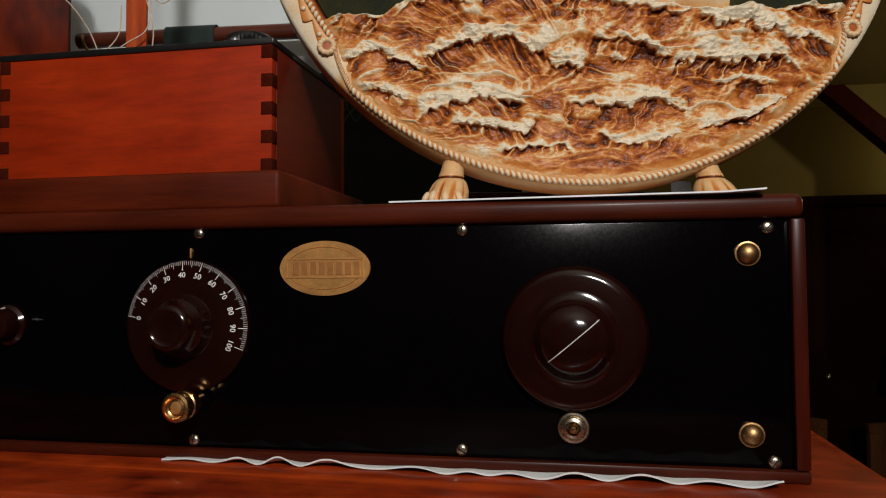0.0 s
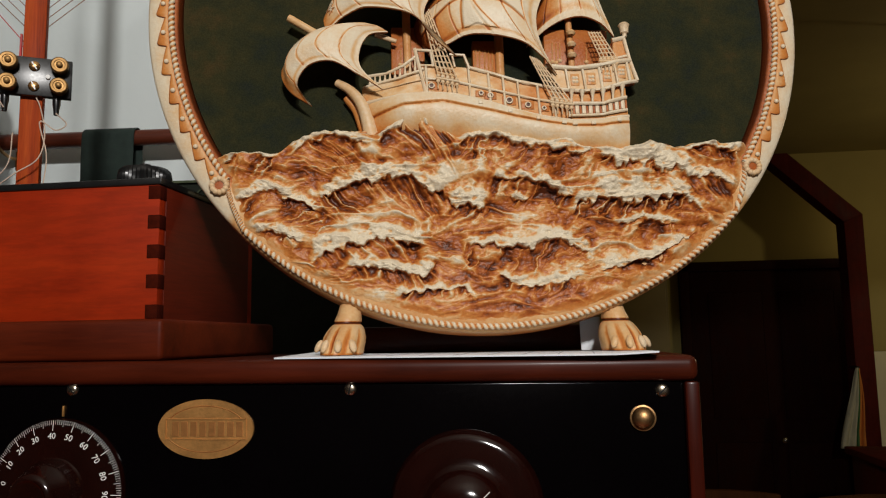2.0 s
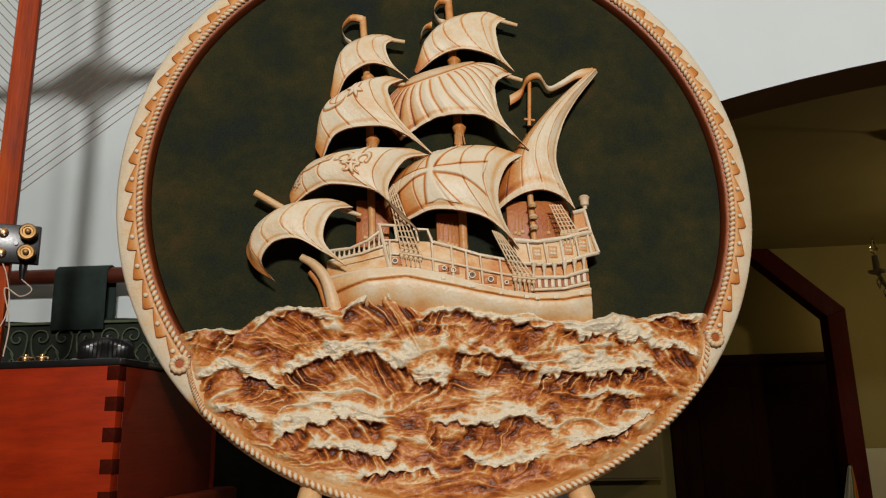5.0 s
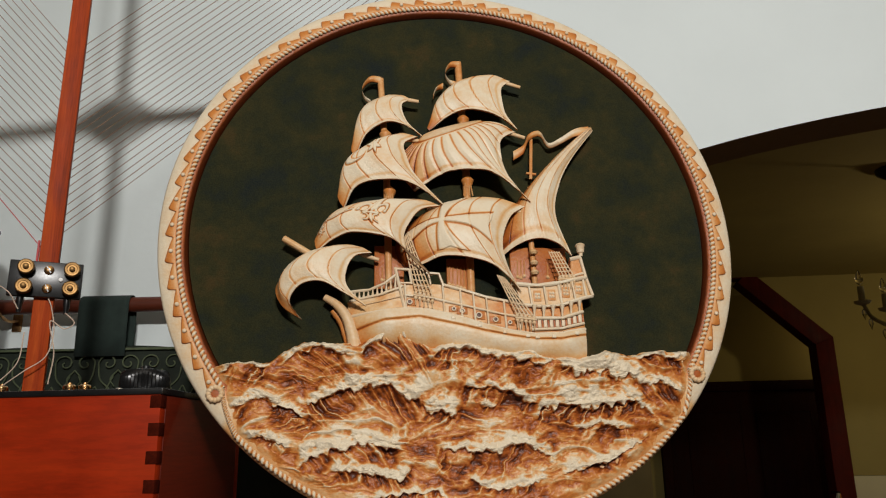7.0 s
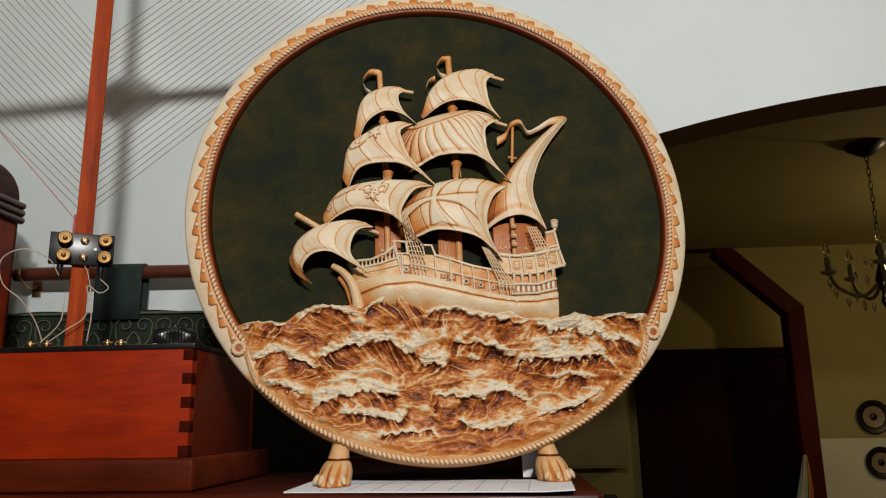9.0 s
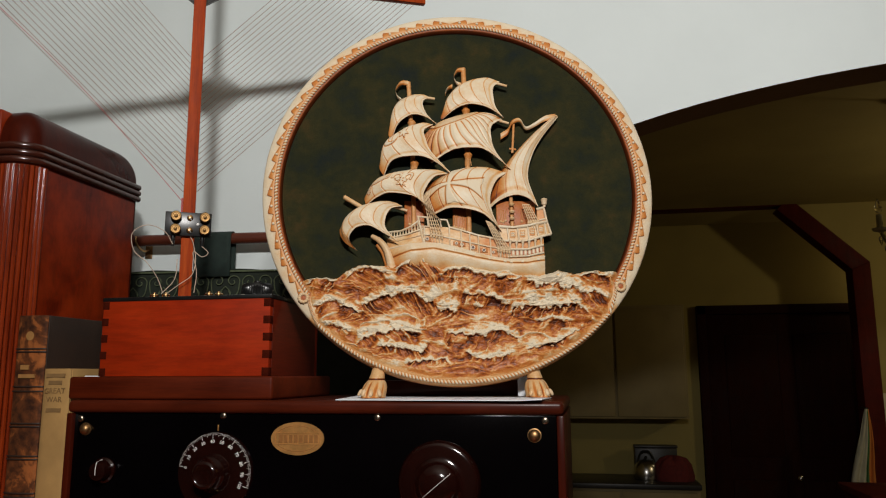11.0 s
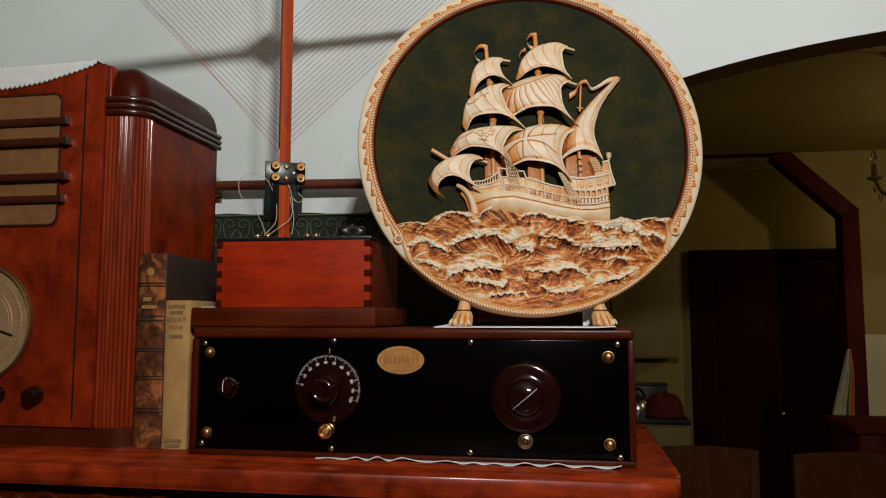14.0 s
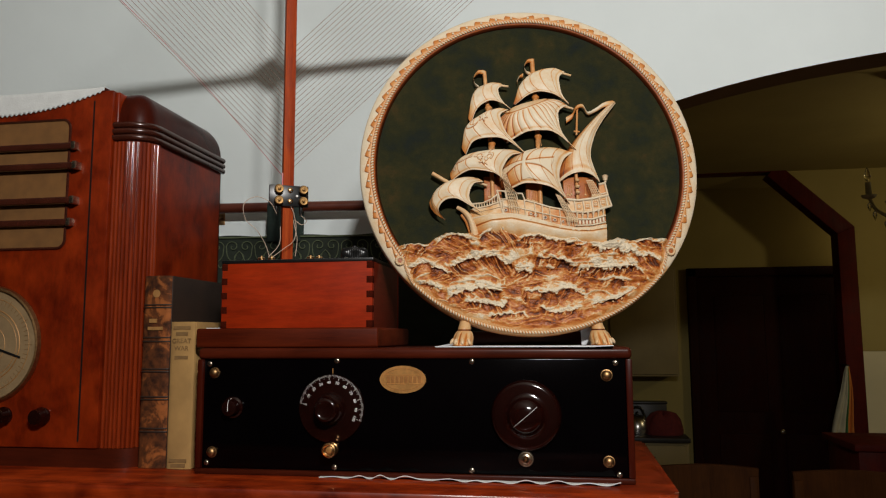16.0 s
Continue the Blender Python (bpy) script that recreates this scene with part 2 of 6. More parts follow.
def finish(ob, mat, smooth):
    me = ob.data
    me.materials.append(mat)
    if smooth:
        me.polygons.foreach_set("use_smooth", [True] * len(me.polygons))
        if smooth < 180:
            me.set_sharp_from_angle(angle=radians(smooth))
    return ob


def part(name, bm, mat, parent=None, label="", smooth=40, m=None):
    """One bmesh as one mesh object under a thing or a part."""
    me = bpy.data.meshes.new(name)
    bmesh.ops.recalc_face_normals(bm, faces=bm.faces)
    bm.to_mesh(me)
    bm.free()
    ob = new(name, me)
    if parent:
        ob.parent = parent
    if m is not None:
        ob.matrix_local = m
    if label:
        ob["label"] = label
    return finish(ob, mat, smooth)


def sheet(name, co, mat, parent=None, label="", glaze=None, thick=0.0, close=False, smooth=60, m=None):
    """A grid of places (rows, columns, 3) as a mesh; thick gives it a back along -z."""
    rows, cols = co.shape[:2]
    idx = np.arange(rows * cols).reshape(rows, cols)
    nxt = np.roll(idx, -1, 1) if close else idx[:, 1:]
    cur = idx if close else idx[:, :-1]
    faces = np.stack([cur[:-1], nxt[:-1], nxt[1:], cur[1:]], -1).reshape(-1, 4)
    verts = co.reshape(-1, 3)
    if thick:
        back = verts.copy()
        back[:, 2] -= thick
        n = len(verts)
        ring = np.concatenate([idx[0, :], idx[1:, -1], idx[-1, -2::-1], idx[-2:0:-1, 0]])
        r2 = np.roll(ring, -1)
        side = np.stack([ring, ring + n, r2 + n, r2], -1)
        faces = np.concatenate([faces, faces[:, ::-1] + n, side])
        verts = np.concatenate([verts, back])
        if glaze is not None:
            glaze = np.concatenate([glaze.ravel(), np.minimum(1, glaze.ravel() + 0.5)])
    me = bpy.data.meshes.new(name)
    me.from_pydata(verts.tolist(), [], faces.tolist())
    if glaze is not None:
        a = me.attributes.new("glaze", "FLOAT", "POINT")
        a.data.foreach_set("value", np.ascontiguousarray(glaze, dtype=np.float32).ravel())
    ob = new(name, me)
    if parent:
        ob.parent = parent
    if m is not None:
        ob.matrix_local = m
    if label:
        ob["label"] = label
    return finish(ob, mat, smooth)


def set_glaze(ob, value):
    a = ob.data.attributes.new("glaze", "FLOAT", "POINT")
    a.data.foreach_set("value", np.full(len(ob.data.vertices), value, np.float32))
    return ob


def block(x0, x1, y0, y1, z0, z1, bevel=0.0, segments=2, bm=None):
    """A box with eased edges."""
    b = bmesh.new()
    bmesh.ops.create_cube(b, size=1, matrix=Matrix.Translation(((x0 + x1) / 2, (y0 + y1) / 2, (z0 + z1) / 2)) @ Matrix.Diagonal((x1 - x0, y1 - y0, z1 - z0, 1)))
    if bevel:
        bmesh.ops.bevel(b, geom=b.edges[:], offset=bevel, segments=segments, affect="EDGES", profile=0.5)
    return join(bm, b)


def join(bm, b):
    if bm is None:
        return b
    me = bpy.data.meshes.new("tmp")
    b.to_mesh(me)
    b.free()
    bm.from_mesh(me)
    bpy.data.meshes.remove(me)
    return bm


def lathe(profile, n=32, m=None, bm=None):
    """A turned form: (radius, height) pairs round z."""
    b = bm or bmesh.new()
    m = m or Matrix()
    rings = []
    for r, z in profile:
        if r < 1e-6:
            rings.append([b.verts.new(m @ Vector((0, 0, z)))])
        else:
            rings.append([b.verts.new(m @ Vector((r * math.cos(2 * math.pi * k / n), r * math.sin(2 * math.pi * k / n), z))) for k in range(n)])
    for a, c in zip(rings, rings[1:]):
        for k in range(n):
            q = (k + 1) % n
            loop = [a[k % len(a)], a[q % len(a)], c[q % len(c)], c[k % len(c)]]
            seen = []
            for v in loop:
                if v not in seen:
                    seen.append(v)
            if len(seen) > 2:
                b.faces.new(seen)
    return b


def tube(points, r, n=6, closed=False, bm=None, flat=1.0):
    """A round bar along points; r may be a number or one per point."""
    b = bm or bmesh.new()
    pts = [Vector(p) for p in points]
    rs = [r] * len(pts) if isinstance(r, (int, float)) else list(r)
    rings = []
    side = None
    for i, p in enumerate(pts):
        a = pts[i - 1] if (i or closed) else p
        c = pts[(i + 1) % len(pts)] if (i < len(pts) - 1 or closed) else p
        d = (c - a).normalized()
        if side is None:
            side = d.orthogonal().normalized() if abs(d.z) > 0.95 else d.cross(Vector((0, 0, 1))).normalized()
        side = (side - d * side.dot(d)).normalized()
        up = side.cross(d)
        rings.append([b.verts.new(p + (side * math.cos(2 * math.pi * k / n) + up * math.sin(2 * math.pi * k / n) * flat) * rs[i]) for k in range(n)])
    pairs = list(zip(rings, rings[1:])) + ([(rings[-1], rings[0])] if closed else [])
    for a, c in pairs:
        for k in range(n):
            b.faces.new((a[k], a[(k + 1) % n], c[(k + 1) % n], c[k]))
    if not closed:
        b.faces.new(rings[0][::-1])
        b.faces.new(rings[-1])
    return b


def prism(outline, z0, z1, bevel=0.0, bm=None):
    """A flat outline (x, y) raised from z0 to z1."""
    b = bmesh.new()
    low = [b.verts.new((x, y, z0)) for x, y in outline]
    top = [b.verts.new((x, y, z1)) for x, y in outline]
    b.faces.new(low[::-1])
    cap = b.faces.new(top)
    k = len(outline)
    for i in range(k):
        b.faces.new((low[i], low[(i + 1) % k], top[(i + 1) % k], top[i]))
    if bevel:
        bmesh.ops.bevel(b, geom=list(cap.edges), offset=bevel, segments=2, affect="EDGES", profile=0.5)
    return join(bm, b)


def curve(controls, count):
    """A smooth line (Catmull-Rom) through a few controls."""
    p = [np.array(c, float) for c in controls]
    p = [2 * p[0] - p[1]] + p + [2 * p[-1] - p[-2]]
    out = []
    segs = len(p) - 3
    for t in np.linspace(0, segs - 1e-9, count):
        i, f = int(t), t - int(t)
        a, b_, c, d = p[i:i + 4]
        out.append(0.5 * (2 * b_ + (c - a) * f + (2 * a - 5 * b_ + 4 * c - d) * f * f + (3 * b_ - a - 3 * c + d) * f ** 3))
    return np.array(out)


def writing(text, size, depth=0.0001):
    """Raised characters in the built-in font as a bmesh, centred."""
    cu = bpy.data.curves.new("t", "FONT")
    cu.body, cu.size, cu.align_x, cu.align_y, cu.extrude, cu.resolution_u = text, size, "CENTER", "CENTER", depth, 2
    ob = bpy.data.objects.new("t", cu)
    scene.collection.objects.link(ob)
    me = bpy.data.meshes.new_from_object(ob.evaluated_get(bpy.context.evaluated_depsgraph_get()))
    bpy.data.objects.remove(ob)
    bm = bmesh.new()
    bm.from_mesh(me)
    bpy.data.meshes.remove(me)
    return bm


def moved(bm, m):
    bmesh.ops.transform(bm, matrix=m, verts=bm.verts)
    return bm


rng = np.random.default_rng(7)
LATTICE = rng.random((64, 64))


def field(x, y):
    """Smooth value noise on a plane, 0 to 1."""
    xi, yi = np.floor(x).astype(int), np.floor(y).astype(int)
    fx, fy = x - xi, y - yi
    fx, fy = fx * fx * (3 - 2 * fx), fy * fy * (3 - 2 * fy)
    g = lambda i, j: LATTICE[i % 64, j % 64]
    return (g(xi, yi) * (1 - fx) + g(xi + 1, yi) * fx) * (1 - fy) + (g(xi, yi + 1) * (1 - fx) + g(xi + 1, yi + 1) * fx) * fy


def layered(x, y, octaves=4):
    out, amp, tot = 0, 1.0, 0
    for k in range(octaves):
        out = out + amp * field(x * 2 ** k + 11.3 * k, y * 2 ** k + 5.1 * k)
        tot, amp = tot + amp, amp * 0.5
    return out / tot


# ---- the room ----
FLOOR, CEIL, TOP = -1.42, 1.37, 0.006
WALL_TURN = 4.0
wall_pose = pose(0.1, 0.48, 0, 0, 0, WALL_TURN)


def arch_wall():
    """White wall with a wide flat arch; local x along the wall, y into it."""
    left, right, spring, rise, deep = 0.30, 2.90, 0.426, 0.368, 0.10
    mid, half = (left + right) / 2, (right - left) / 2
    arc = [(mid - half * math.cos(math.pi * k / 48), spring + rise * math.sin(math.pi * k / 48)) for k in range(49)]
    bm = bmesh.new()
    x0, x1, z1 = -2.4, 3.4, CEIL + 0.50
    outline = [(x0, FLOOR), (left, FLOOR)] + arc + [(right, FLOOR), (x1, FLOOR), (x1, z1), (x0, z1)]
    for y in (0.0, deep):
        vs = [bm.verts.new((x, y, z)) for x, z in outline]
        n = len(outline)
        bm.faces.new((vs[0], vs[1], vs[2], vs[n - 1]))
        up = [bm.verts.new((x, y, z1)) for x, z in arc]
        bm.faces.new((vs[n - 1], vs[2], up[0]))
        for k in range(48):
            bm.faces.new((vs[2 + k], vs[3 + k], up[k + 1], up[k]))
        bm.faces.new((vs[2 + 48], vs[n - 2], up[48]))
        bm.faces.new((vs[2 + 48], vs[n - 4], vs[n - 3], vs[n - 2]))
    w = part("wall_arch", bm, WALL, None, smooth=0, m=wall_pose)
    tagged(w, "white plaster wall with a wide flat arch", "wall", kind="structure")
    line = [(left, FLOOR)] + arc + [(right, FLOOR)]
    co = np.array([[(x, y, z) for x, z in line] for y in (0.0, deep)])
    # underside in brown, darker than the white wall face
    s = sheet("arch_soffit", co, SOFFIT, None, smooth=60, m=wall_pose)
    tagged(s, "brown underside of the wide arch", "trim", kind="structure")


def slab(name, x0, x1, y0, y1, z0, z1, mat, label, category, m=None):
    ob = part(name, block(x0, x1, y0, y1, z0, z1), mat, None, smooth=0, m=m)
    return tagged(ob, label, category, kind="structure")


arch_wall()
slab("floor", -2.4, 3.6, -3.2, 6.0, FLOOR - 0.1, FLOOR, FLOOR_WOOD, "brown polished board floor through all rooms", "floor")
# unseen ceiling, set high and greyed so it bounces less lamp light
slab("ceiling_front", -2.4, 3.6, -3.2, 0.52, CEIL + 0.50, CEIL + 0.60, CEILING, "unseen grey ceiling added over the front room", "ceiling")
slab("ceiling_dining", 0.2, 3.6, 0.55, 4.66, CEIL, CEIL + 0.1, OLIVE, "dim ochre painted ceiling of the dining room", "ceiling")
slab("ceiling_kitchen", 0.2, 3.6, 4.66, 6.0, CEIL, CEIL + 0.1, OLIVE, "dim ochre painted ceiling of the kitchen", "ceiling")
# unseen walls, added and kept dark to hold down bounce and reflections
slab("wall_west", -2.5, -2.4, -3.2, 0.4, FLOOR, CEIL + 0.50, UNSEEN_DARK, "unseen dark side wall added to the front room", "wall")
slab("wall_east", 3.6, 3.7, -3.2, 6.0, FLOOR, CEIL + 0.50, UNSEEN_DARK, "unseen dark side wall added along the rooms", "wall")
slab("wall_south", -2.5, 3.7, -3.3, -3.2, FLOOR, CEIL + 0.50, UNSEEN_DARK, "unseen dark wall added at the front room's back", "wall")
slab("wall_dining_west", 0.12, 0.2, 0.6, 6.0, FLOOR, CEIL, OLIVE, "ochre side wall of the dining room", "wall")
slab("wall_kitchen", 0.2, 3.6, 5.2, 5.3, FLOOR, CEIL, OLIVE, "ochre back wall of the dim kitchen", "wall")


PANEL_TURN = pose(0, 0, 0, 90)


def dining_wall():
    """Far wall of the dining room with a wood-cased opening whose upper corners are cut off."""
    y, xr, cut, top = 4.6, 2.482, 0.456, 1.386
    zc = 0.942
    bm = block(xr, 3.6, y, y + 0.08, 0.090, CEIL)
    b = bmesh.new()
    tri = [(xr - cut, top), (xr, zc), (xr, CEIL), (xr - cut, CEIL)]
    for x, z in tri:
        b.verts.new((x, y, z))
    for x, z in tri:
        b.verts.new((x, y + 0.08, z))
    b.verts.ensure_lookup_table()
    b.faces.new([b.verts[i] for i in (0, 1, 2, 3)])
    b.faces.new([b.verts[i] for i in (7, 6, 5, 4)])
    b.faces.new([b.verts[i] for i in (0, 4, 5, 1)])
    w = part("wall_dining", join(bm, b), OLIVE, None, smooth=0)
    tagged(w, "ochre painted far wall of the dining room", "wall", kind="structure")
    # lower part of the wall in a paler tone
    d = part("wall_dado", block(xr, 3.6, y, y + 0.08, FLOOR, 0.088), OLIVE_PALE, None, smooth=0)
    tagged(d, "paler lower part of the dining room wall", "wall", kind="structure")
    case = thing("door_trim", pose(0, y, 0), "dark red-brown wooden casing with a cut-off upper corner", "door trim", kind="structure")
    t = 0.115
    ang = math.atan2(top - zc, cut)
    ax, az = xr + 0.012, zc + 0.012
    run = t * (1 - math.sin(ang)) / math.cos(ang)
    corner = (ax - t, az - t * math.cos(ang) + run * math.sin(ang))
    ln = math.hypot(cut, top - zc) + 0.03
    end = (ax - ln * math.cos(ang), az + ln * math.sin(ang))
    low_end = (end[0] - t * math.sin(ang), end[1] - t * math.cos(ang))
    part("post", moved(prism([(ax - t, FLOOR), (ax, FLOOR), (ax, az), corner], -0.11, 0.03, 0.004), PANEL_TURN), TRIM_WOOD, case)
    part("corner_board", moved(prism([corner, (ax, az), end, low_end], -0.11, 0.031, 0.004), PANEL_TURN), TRIM_WOOD, case)
    part("head_board", block(0.2, xr - cut + 0.02, -0.03, 0.11, top - 0.02, top + 0.012, 0.004), TRIM_WOOD, case)


dining_wall()


# ---- the piano top ----


def piano():
    p = thing("upright_piano", pose(0, 0, 0), "tall red-brown piano with a worn varnished lid", "piano")
    outline = []
    for cx, cy, a0 in ((0.585, -0.039, -90), (0.585, 0.395, 0), (-0.995, 0.395, 90), (-0.995, -0.039, 180)):
        outline += [(cx + 0.055 * math.cos(radians(a0 + 10 * q)), cy + 0.055 * math.sin(radians(a0 + 10 * q))) for q in range(10)]
    b = prism(outline, -0.022, TOP)
    rims = [e for e in b.edges if abs(e.verts[0].co.z - e.verts[1].co.z) < 1e-6]
    bmesh.ops.bevel(b, geom=rims, offset=0.0105, segments=5, affect="EDGES", profile=0.5)
    part("lid", b, LID_WOOD, p, "worn reddish lid with a rounded front edge", smooth=60)
    part("body", block(-1.03, 0.615, -0.072, 0.44, FLOOR + 0.08, -0.024, 0.004), WALNUT, p, "dark wooden case")
    part("plinth", block(-1.05, 0.63, -0.085, 0.44, FLOOR, FLOOR + 0.08, 0.004), WALNUT, p)
    # carved frieze under the lid: scrolls, leaves and round bosses
    for k in range(10):
        x = -0.97 + 0.165 * k
        for side in (-1, 1):
            pts = []
            for q in range(26):
                a = 0.4 + q * 0.30
                r = 0.030 * (1 - q / 34)
                pts.append((x + side * (0.036 + r * math.cos(a)), -0.0735, -0.066 + r * math.sin(a)))
            part("carved_scroll", tube(pts, [0.0058 - 0.00014 * q for q in range(26)], 7), CARVED, p, "glossy carved scroll", smooth=60)
        part("carved_leaf", moved(lathe([(0.0, 0.008), (0.007, 0.0065), (0.012, 0.002), (0.014, -0.002)], 18), Matrix.Translation((x + 0.0825, -0.073, -0.052)) @ PANEL_TURN), CARVED, p, smooth=60)
        part("carved_boss", moved(lathe([(0.0, 0.010), (0.005, 0.0085), (0.0085, 0.004), (0.010, -0.002)], 18), Matrix.Translation((x, -0.073, -0.048)) @ PANEL_TURN), CARVED, p, smooth=60)
    return p


piano()


# ---- the battery radio set ----
PANEL = pose(0, 0, 0, 90)      # local x right, y up, z out of the front panel


def screw(x, z, parent, r=0.0042, mat=NICKEL):
    m = Matrix.Translation((x, 0, z)) @ pose(0, 0, 0, 90, 0, 0) @ pose(0, 0, 0, 0, 0, random.uniform(0, 180))
    bm = lathe([(0, 0.0022), (r * 0.5, 0.0021), (r * 0.85, 0.0014), (r, 0.0003), (r, -0.001)], 16)
    sc = part("screw", bm, mat, parent, m=m)
    part("slot", block(-r * 0.8, r * 0.8, -0.0004, 0.0004, 0.0016, 0.00235), BLACK, sc)


def stud(x, z, parent):
    r = 0.0078
    bm = lathe([(0, 0.0068), (r * 0.35, 0.0064), (r * 0.62, 0.0052), (r * 0.8, 0.0032), (r * 0.86, 0.0018), (r * 0.98, 0.0016), (r, 0.0008), (r, -0.001)], 24)
    part("stud", bm, BRASS_DULL, parent, "domed brass stud", m=Matrix.Translation((x, 0, z)) @ PANEL)


def radio_set():
    r = thing("battery_radio", pose(0, 0, 0), "long 1920s battery radio with black panel in a dark walnut case", "radio")
    x0, x1, z0, z1, deep = -0.017, 0.592, TOP, 0.182, 0.27
    part("top_board", block(x0, x1, -0.005, deep, 0.1665, z1, 0.0055, 4), WALNUT, r, "dark walnut top with rounded worn edge")
    part("bottom_board", block(x0, x1, -0.005, deep, z0, 0.0135, 0.002), WALNUT, r)
    for a, b in ((x0, -0.0085), (0.5835, x1)):
        part("side_board", block(a, b, -0.0045, deep, 0.0137, 0.1663, 0.0015), WALNUT_V, r)
    part("back_board", block(-0.008, 0.583, deep - 0.01, deep - 0.002, 0.014, 0.166), WALNUT, r)
    part("front_panel", block(-0.008, 0.583, 0.0, 0.005, 0.014, 0.166, 0.0006), BAKELITE, r, "glossy black panel")
    for x, z in ((0.008, 0.147), (0.007, 0.036), (0.559, 0.145), (0.559, 0.034)):
        stud(x, z, r)
    for x, z in ((0.0, 0.1595), (0.19, 0.164), (0.38, 0.163), (0.571, 0.161), (-0.001, 0.021), (0.188, 0.0185), (0.379, 0.0185), (0.572, 0.0175)):
        screw(x, z, r)

    # tuning dial with engraved scale
    d = part("tuning_dial", lathe([(0.0, 0.0075), (0.0295, 0.0075), (0.031, 0.0072), (0.0462, 0.0042), (0.0468, 0.0032), (0.0468, 0.0)], 96), BROWN_BAKELITE, r, "dark brown dial with a white engraved scale", m=Matrix.Translation((0.1835, 0, 0.0985)) @ PANEL)
    ring = np.array([[((rad - (0.0009 if k % 2 and j in (1, 2) else 0)) * math.cos(2 * math.pi * k / 72), (rad - (0.0009 if k % 2 and j in (1, 2) else 0)) * math.sin(2 * math.pi * k / 72), z) for k in range(72)]
                     for j, (rad, z) in enumerate([(0.0225, 0.0076), (0.0218, 0.009), (0.0205, 0.016), (0.0190, 0.019), (0.0175, 0.020), (0.0158, 0.0285), (0.0145, 0.0305), (0.0122, 0.0312), (0.010, 0.0296), (0.004, 0.0290), (0.0002, 0.029)])])
    sheet("knob", ring, BROWN_BAKELITE, d, "ribbed bakelite knob", close=True, smooth=50)
    for k in range(101):
        a = radians(171 - 1.92 * k)
        inner = 0.0395 if k % 10 == 0 else 0.0415 if k % 5 == 0 else 0.0432
        w = 0.00011 if k % 10 else 0.0002
        c, s = math.cos(a), math.sin(a)
        tick = bmesh.new()
        quad = []
        for rr, sg in ((inner, -1), (0.0461, -1), (0.0461, 1), (inner, 1)):
            zz = 0.0072 - (rr - 0.031) / 0.0152 * 0.003 + 0.00012
            quad.append(tick.verts.new((rr * c - sg * w * s, rr * s + sg * w * c, zz)))
        tick.faces.new(quad)
        part("scale_mark", tick, PRINT, d, smooth=0)
    for k in range(0, 101, 10):
        a = radians(171 - 1.92 * k)
        rr = 0.0360
        m = Matrix.Translation((rr * math.cos(a), rr * math.sin(a), 0.00665)) @ Matrix.Rotation(a - math.pi / 2, 4, "Z") @ Matrix.Rotation(radians(-11), 4, "X")
        part("numeral", moved(writing(str(k), 0.0056), m), PRINT, d, smooth=0)
    part("pointer", block(0.1838, 0.1850, -0.0016, 0.0002, 0.1465, 0.1535, 0.0003), COPPER, r, "small copper index pointer")

    # large plain dial with domed knob
    d2 = part("large_dial", lathe([(0.0, 0.010), (0.028, 0.0098), (0.040, 0.0088), (0.0435, 0.0080), (0.0455, 0.0060), (0.0458, 0.0045), (0.0470, 0.0030), (0.0470, 0.0)], 96), BROWN_BAKELITE, r, "large plain dark brown dial", m=Matrix.Translation((0.4525, 0, 0.0915)) @ PANEL)
    dome = [(0.0310, 0.0097), (0.0275, 0.0104), (0.0255, 0.0118), (0.0240, 0.0142), (0.0222, 0.0170), (0.0198, 0.0200), (0.0165, 0.0225), (0.012, 0.0244), (0.006, 0.0254), (0.0, 0.0257)]
    part("knob", lathe(dome, 64), BROWN_BAKELITE, d2, "domed bakelite knob")
    line = []
    for q in np.linspace(-0.0205, 0.0205, 21):
        zz = float(np.interp(abs(q), [p[0] for p in dome][::-1], [p[1] for p in dome][::-1])) + 0.0001
        line.append((q * math.cos(radians(40)), q * math.sin(radians(40)), zz))
    part("indicator_line", tube(line, 0.00030, 4), PRINT, d2, "white indicator line")

    # rheostat knob
    d3 = part("rheostat_knob", lathe([(0.0150, 0.0), (0.0150, 0.003), (0.0125, 0.005), (0.0118, 0.012), (0.0105, 0.0155), (0.006, 0.0172), (0.0, 0.0175)], 40), BROWN_BAKELITE, r, "small dark brown knob with a white line", m=Matrix.Translation((0.0375, 0, 0.0985)) @ PANEL)
    part("indicator_line", tube([(-0.0005, 0.013, 0.0048), (-0.0005, 0.0105, 0.0158), (-0.0005, 0.003, 0.0177), (-0.0005, -0.004, 0.0175)], 0.00045, 4), PRINT, d3, "white indicator line")

    # binding post and jack
    j = part("filament_switch", lathe([(0.0065, 0.0), (0.0065, 0.008), (0.0100, 0.009), (0.0103, 0.011), (0.0098, 0.0135), (0.0085, 0.0142), (0.0085, 0.0160), (0.0103, 0.0168), (0.0105, 0.0215), (0.0098, 0.0235), (0.0080, 0.0242), (0.0074, 0.0225), (0.0058, 0.0215), (0.0042, 0.0222), (0.0, 0.0224)], 40), BRASS, r, "bright brass pull switch", m=Matrix.Translation((0.1865, 0, 0.0445)) @ PANEL)
    part("socket", lathe([(0.0045, 0.0221), (0.0020, 0.0227), (0.0, 0.0229)], 24), COPPER, j)
    j2 = part("jack", lathe([(0.0104, 0.0), (0.0104, 0.0030), (0.0096, 0.0042), (0.0084, 0.0044), (0.0078, 0.0034), (0.0068, 0.0030), (0.0064, 0.0060), (0.0046, 0.0066), (0.0040, 0.0050), (0.0036, 0.0025), (0.0, 0.0025)], 40), NICKEL, r, "round nickel telephone jack", m=Matrix.Translation((0.4515, 0, 0.0355)) @ PANEL)
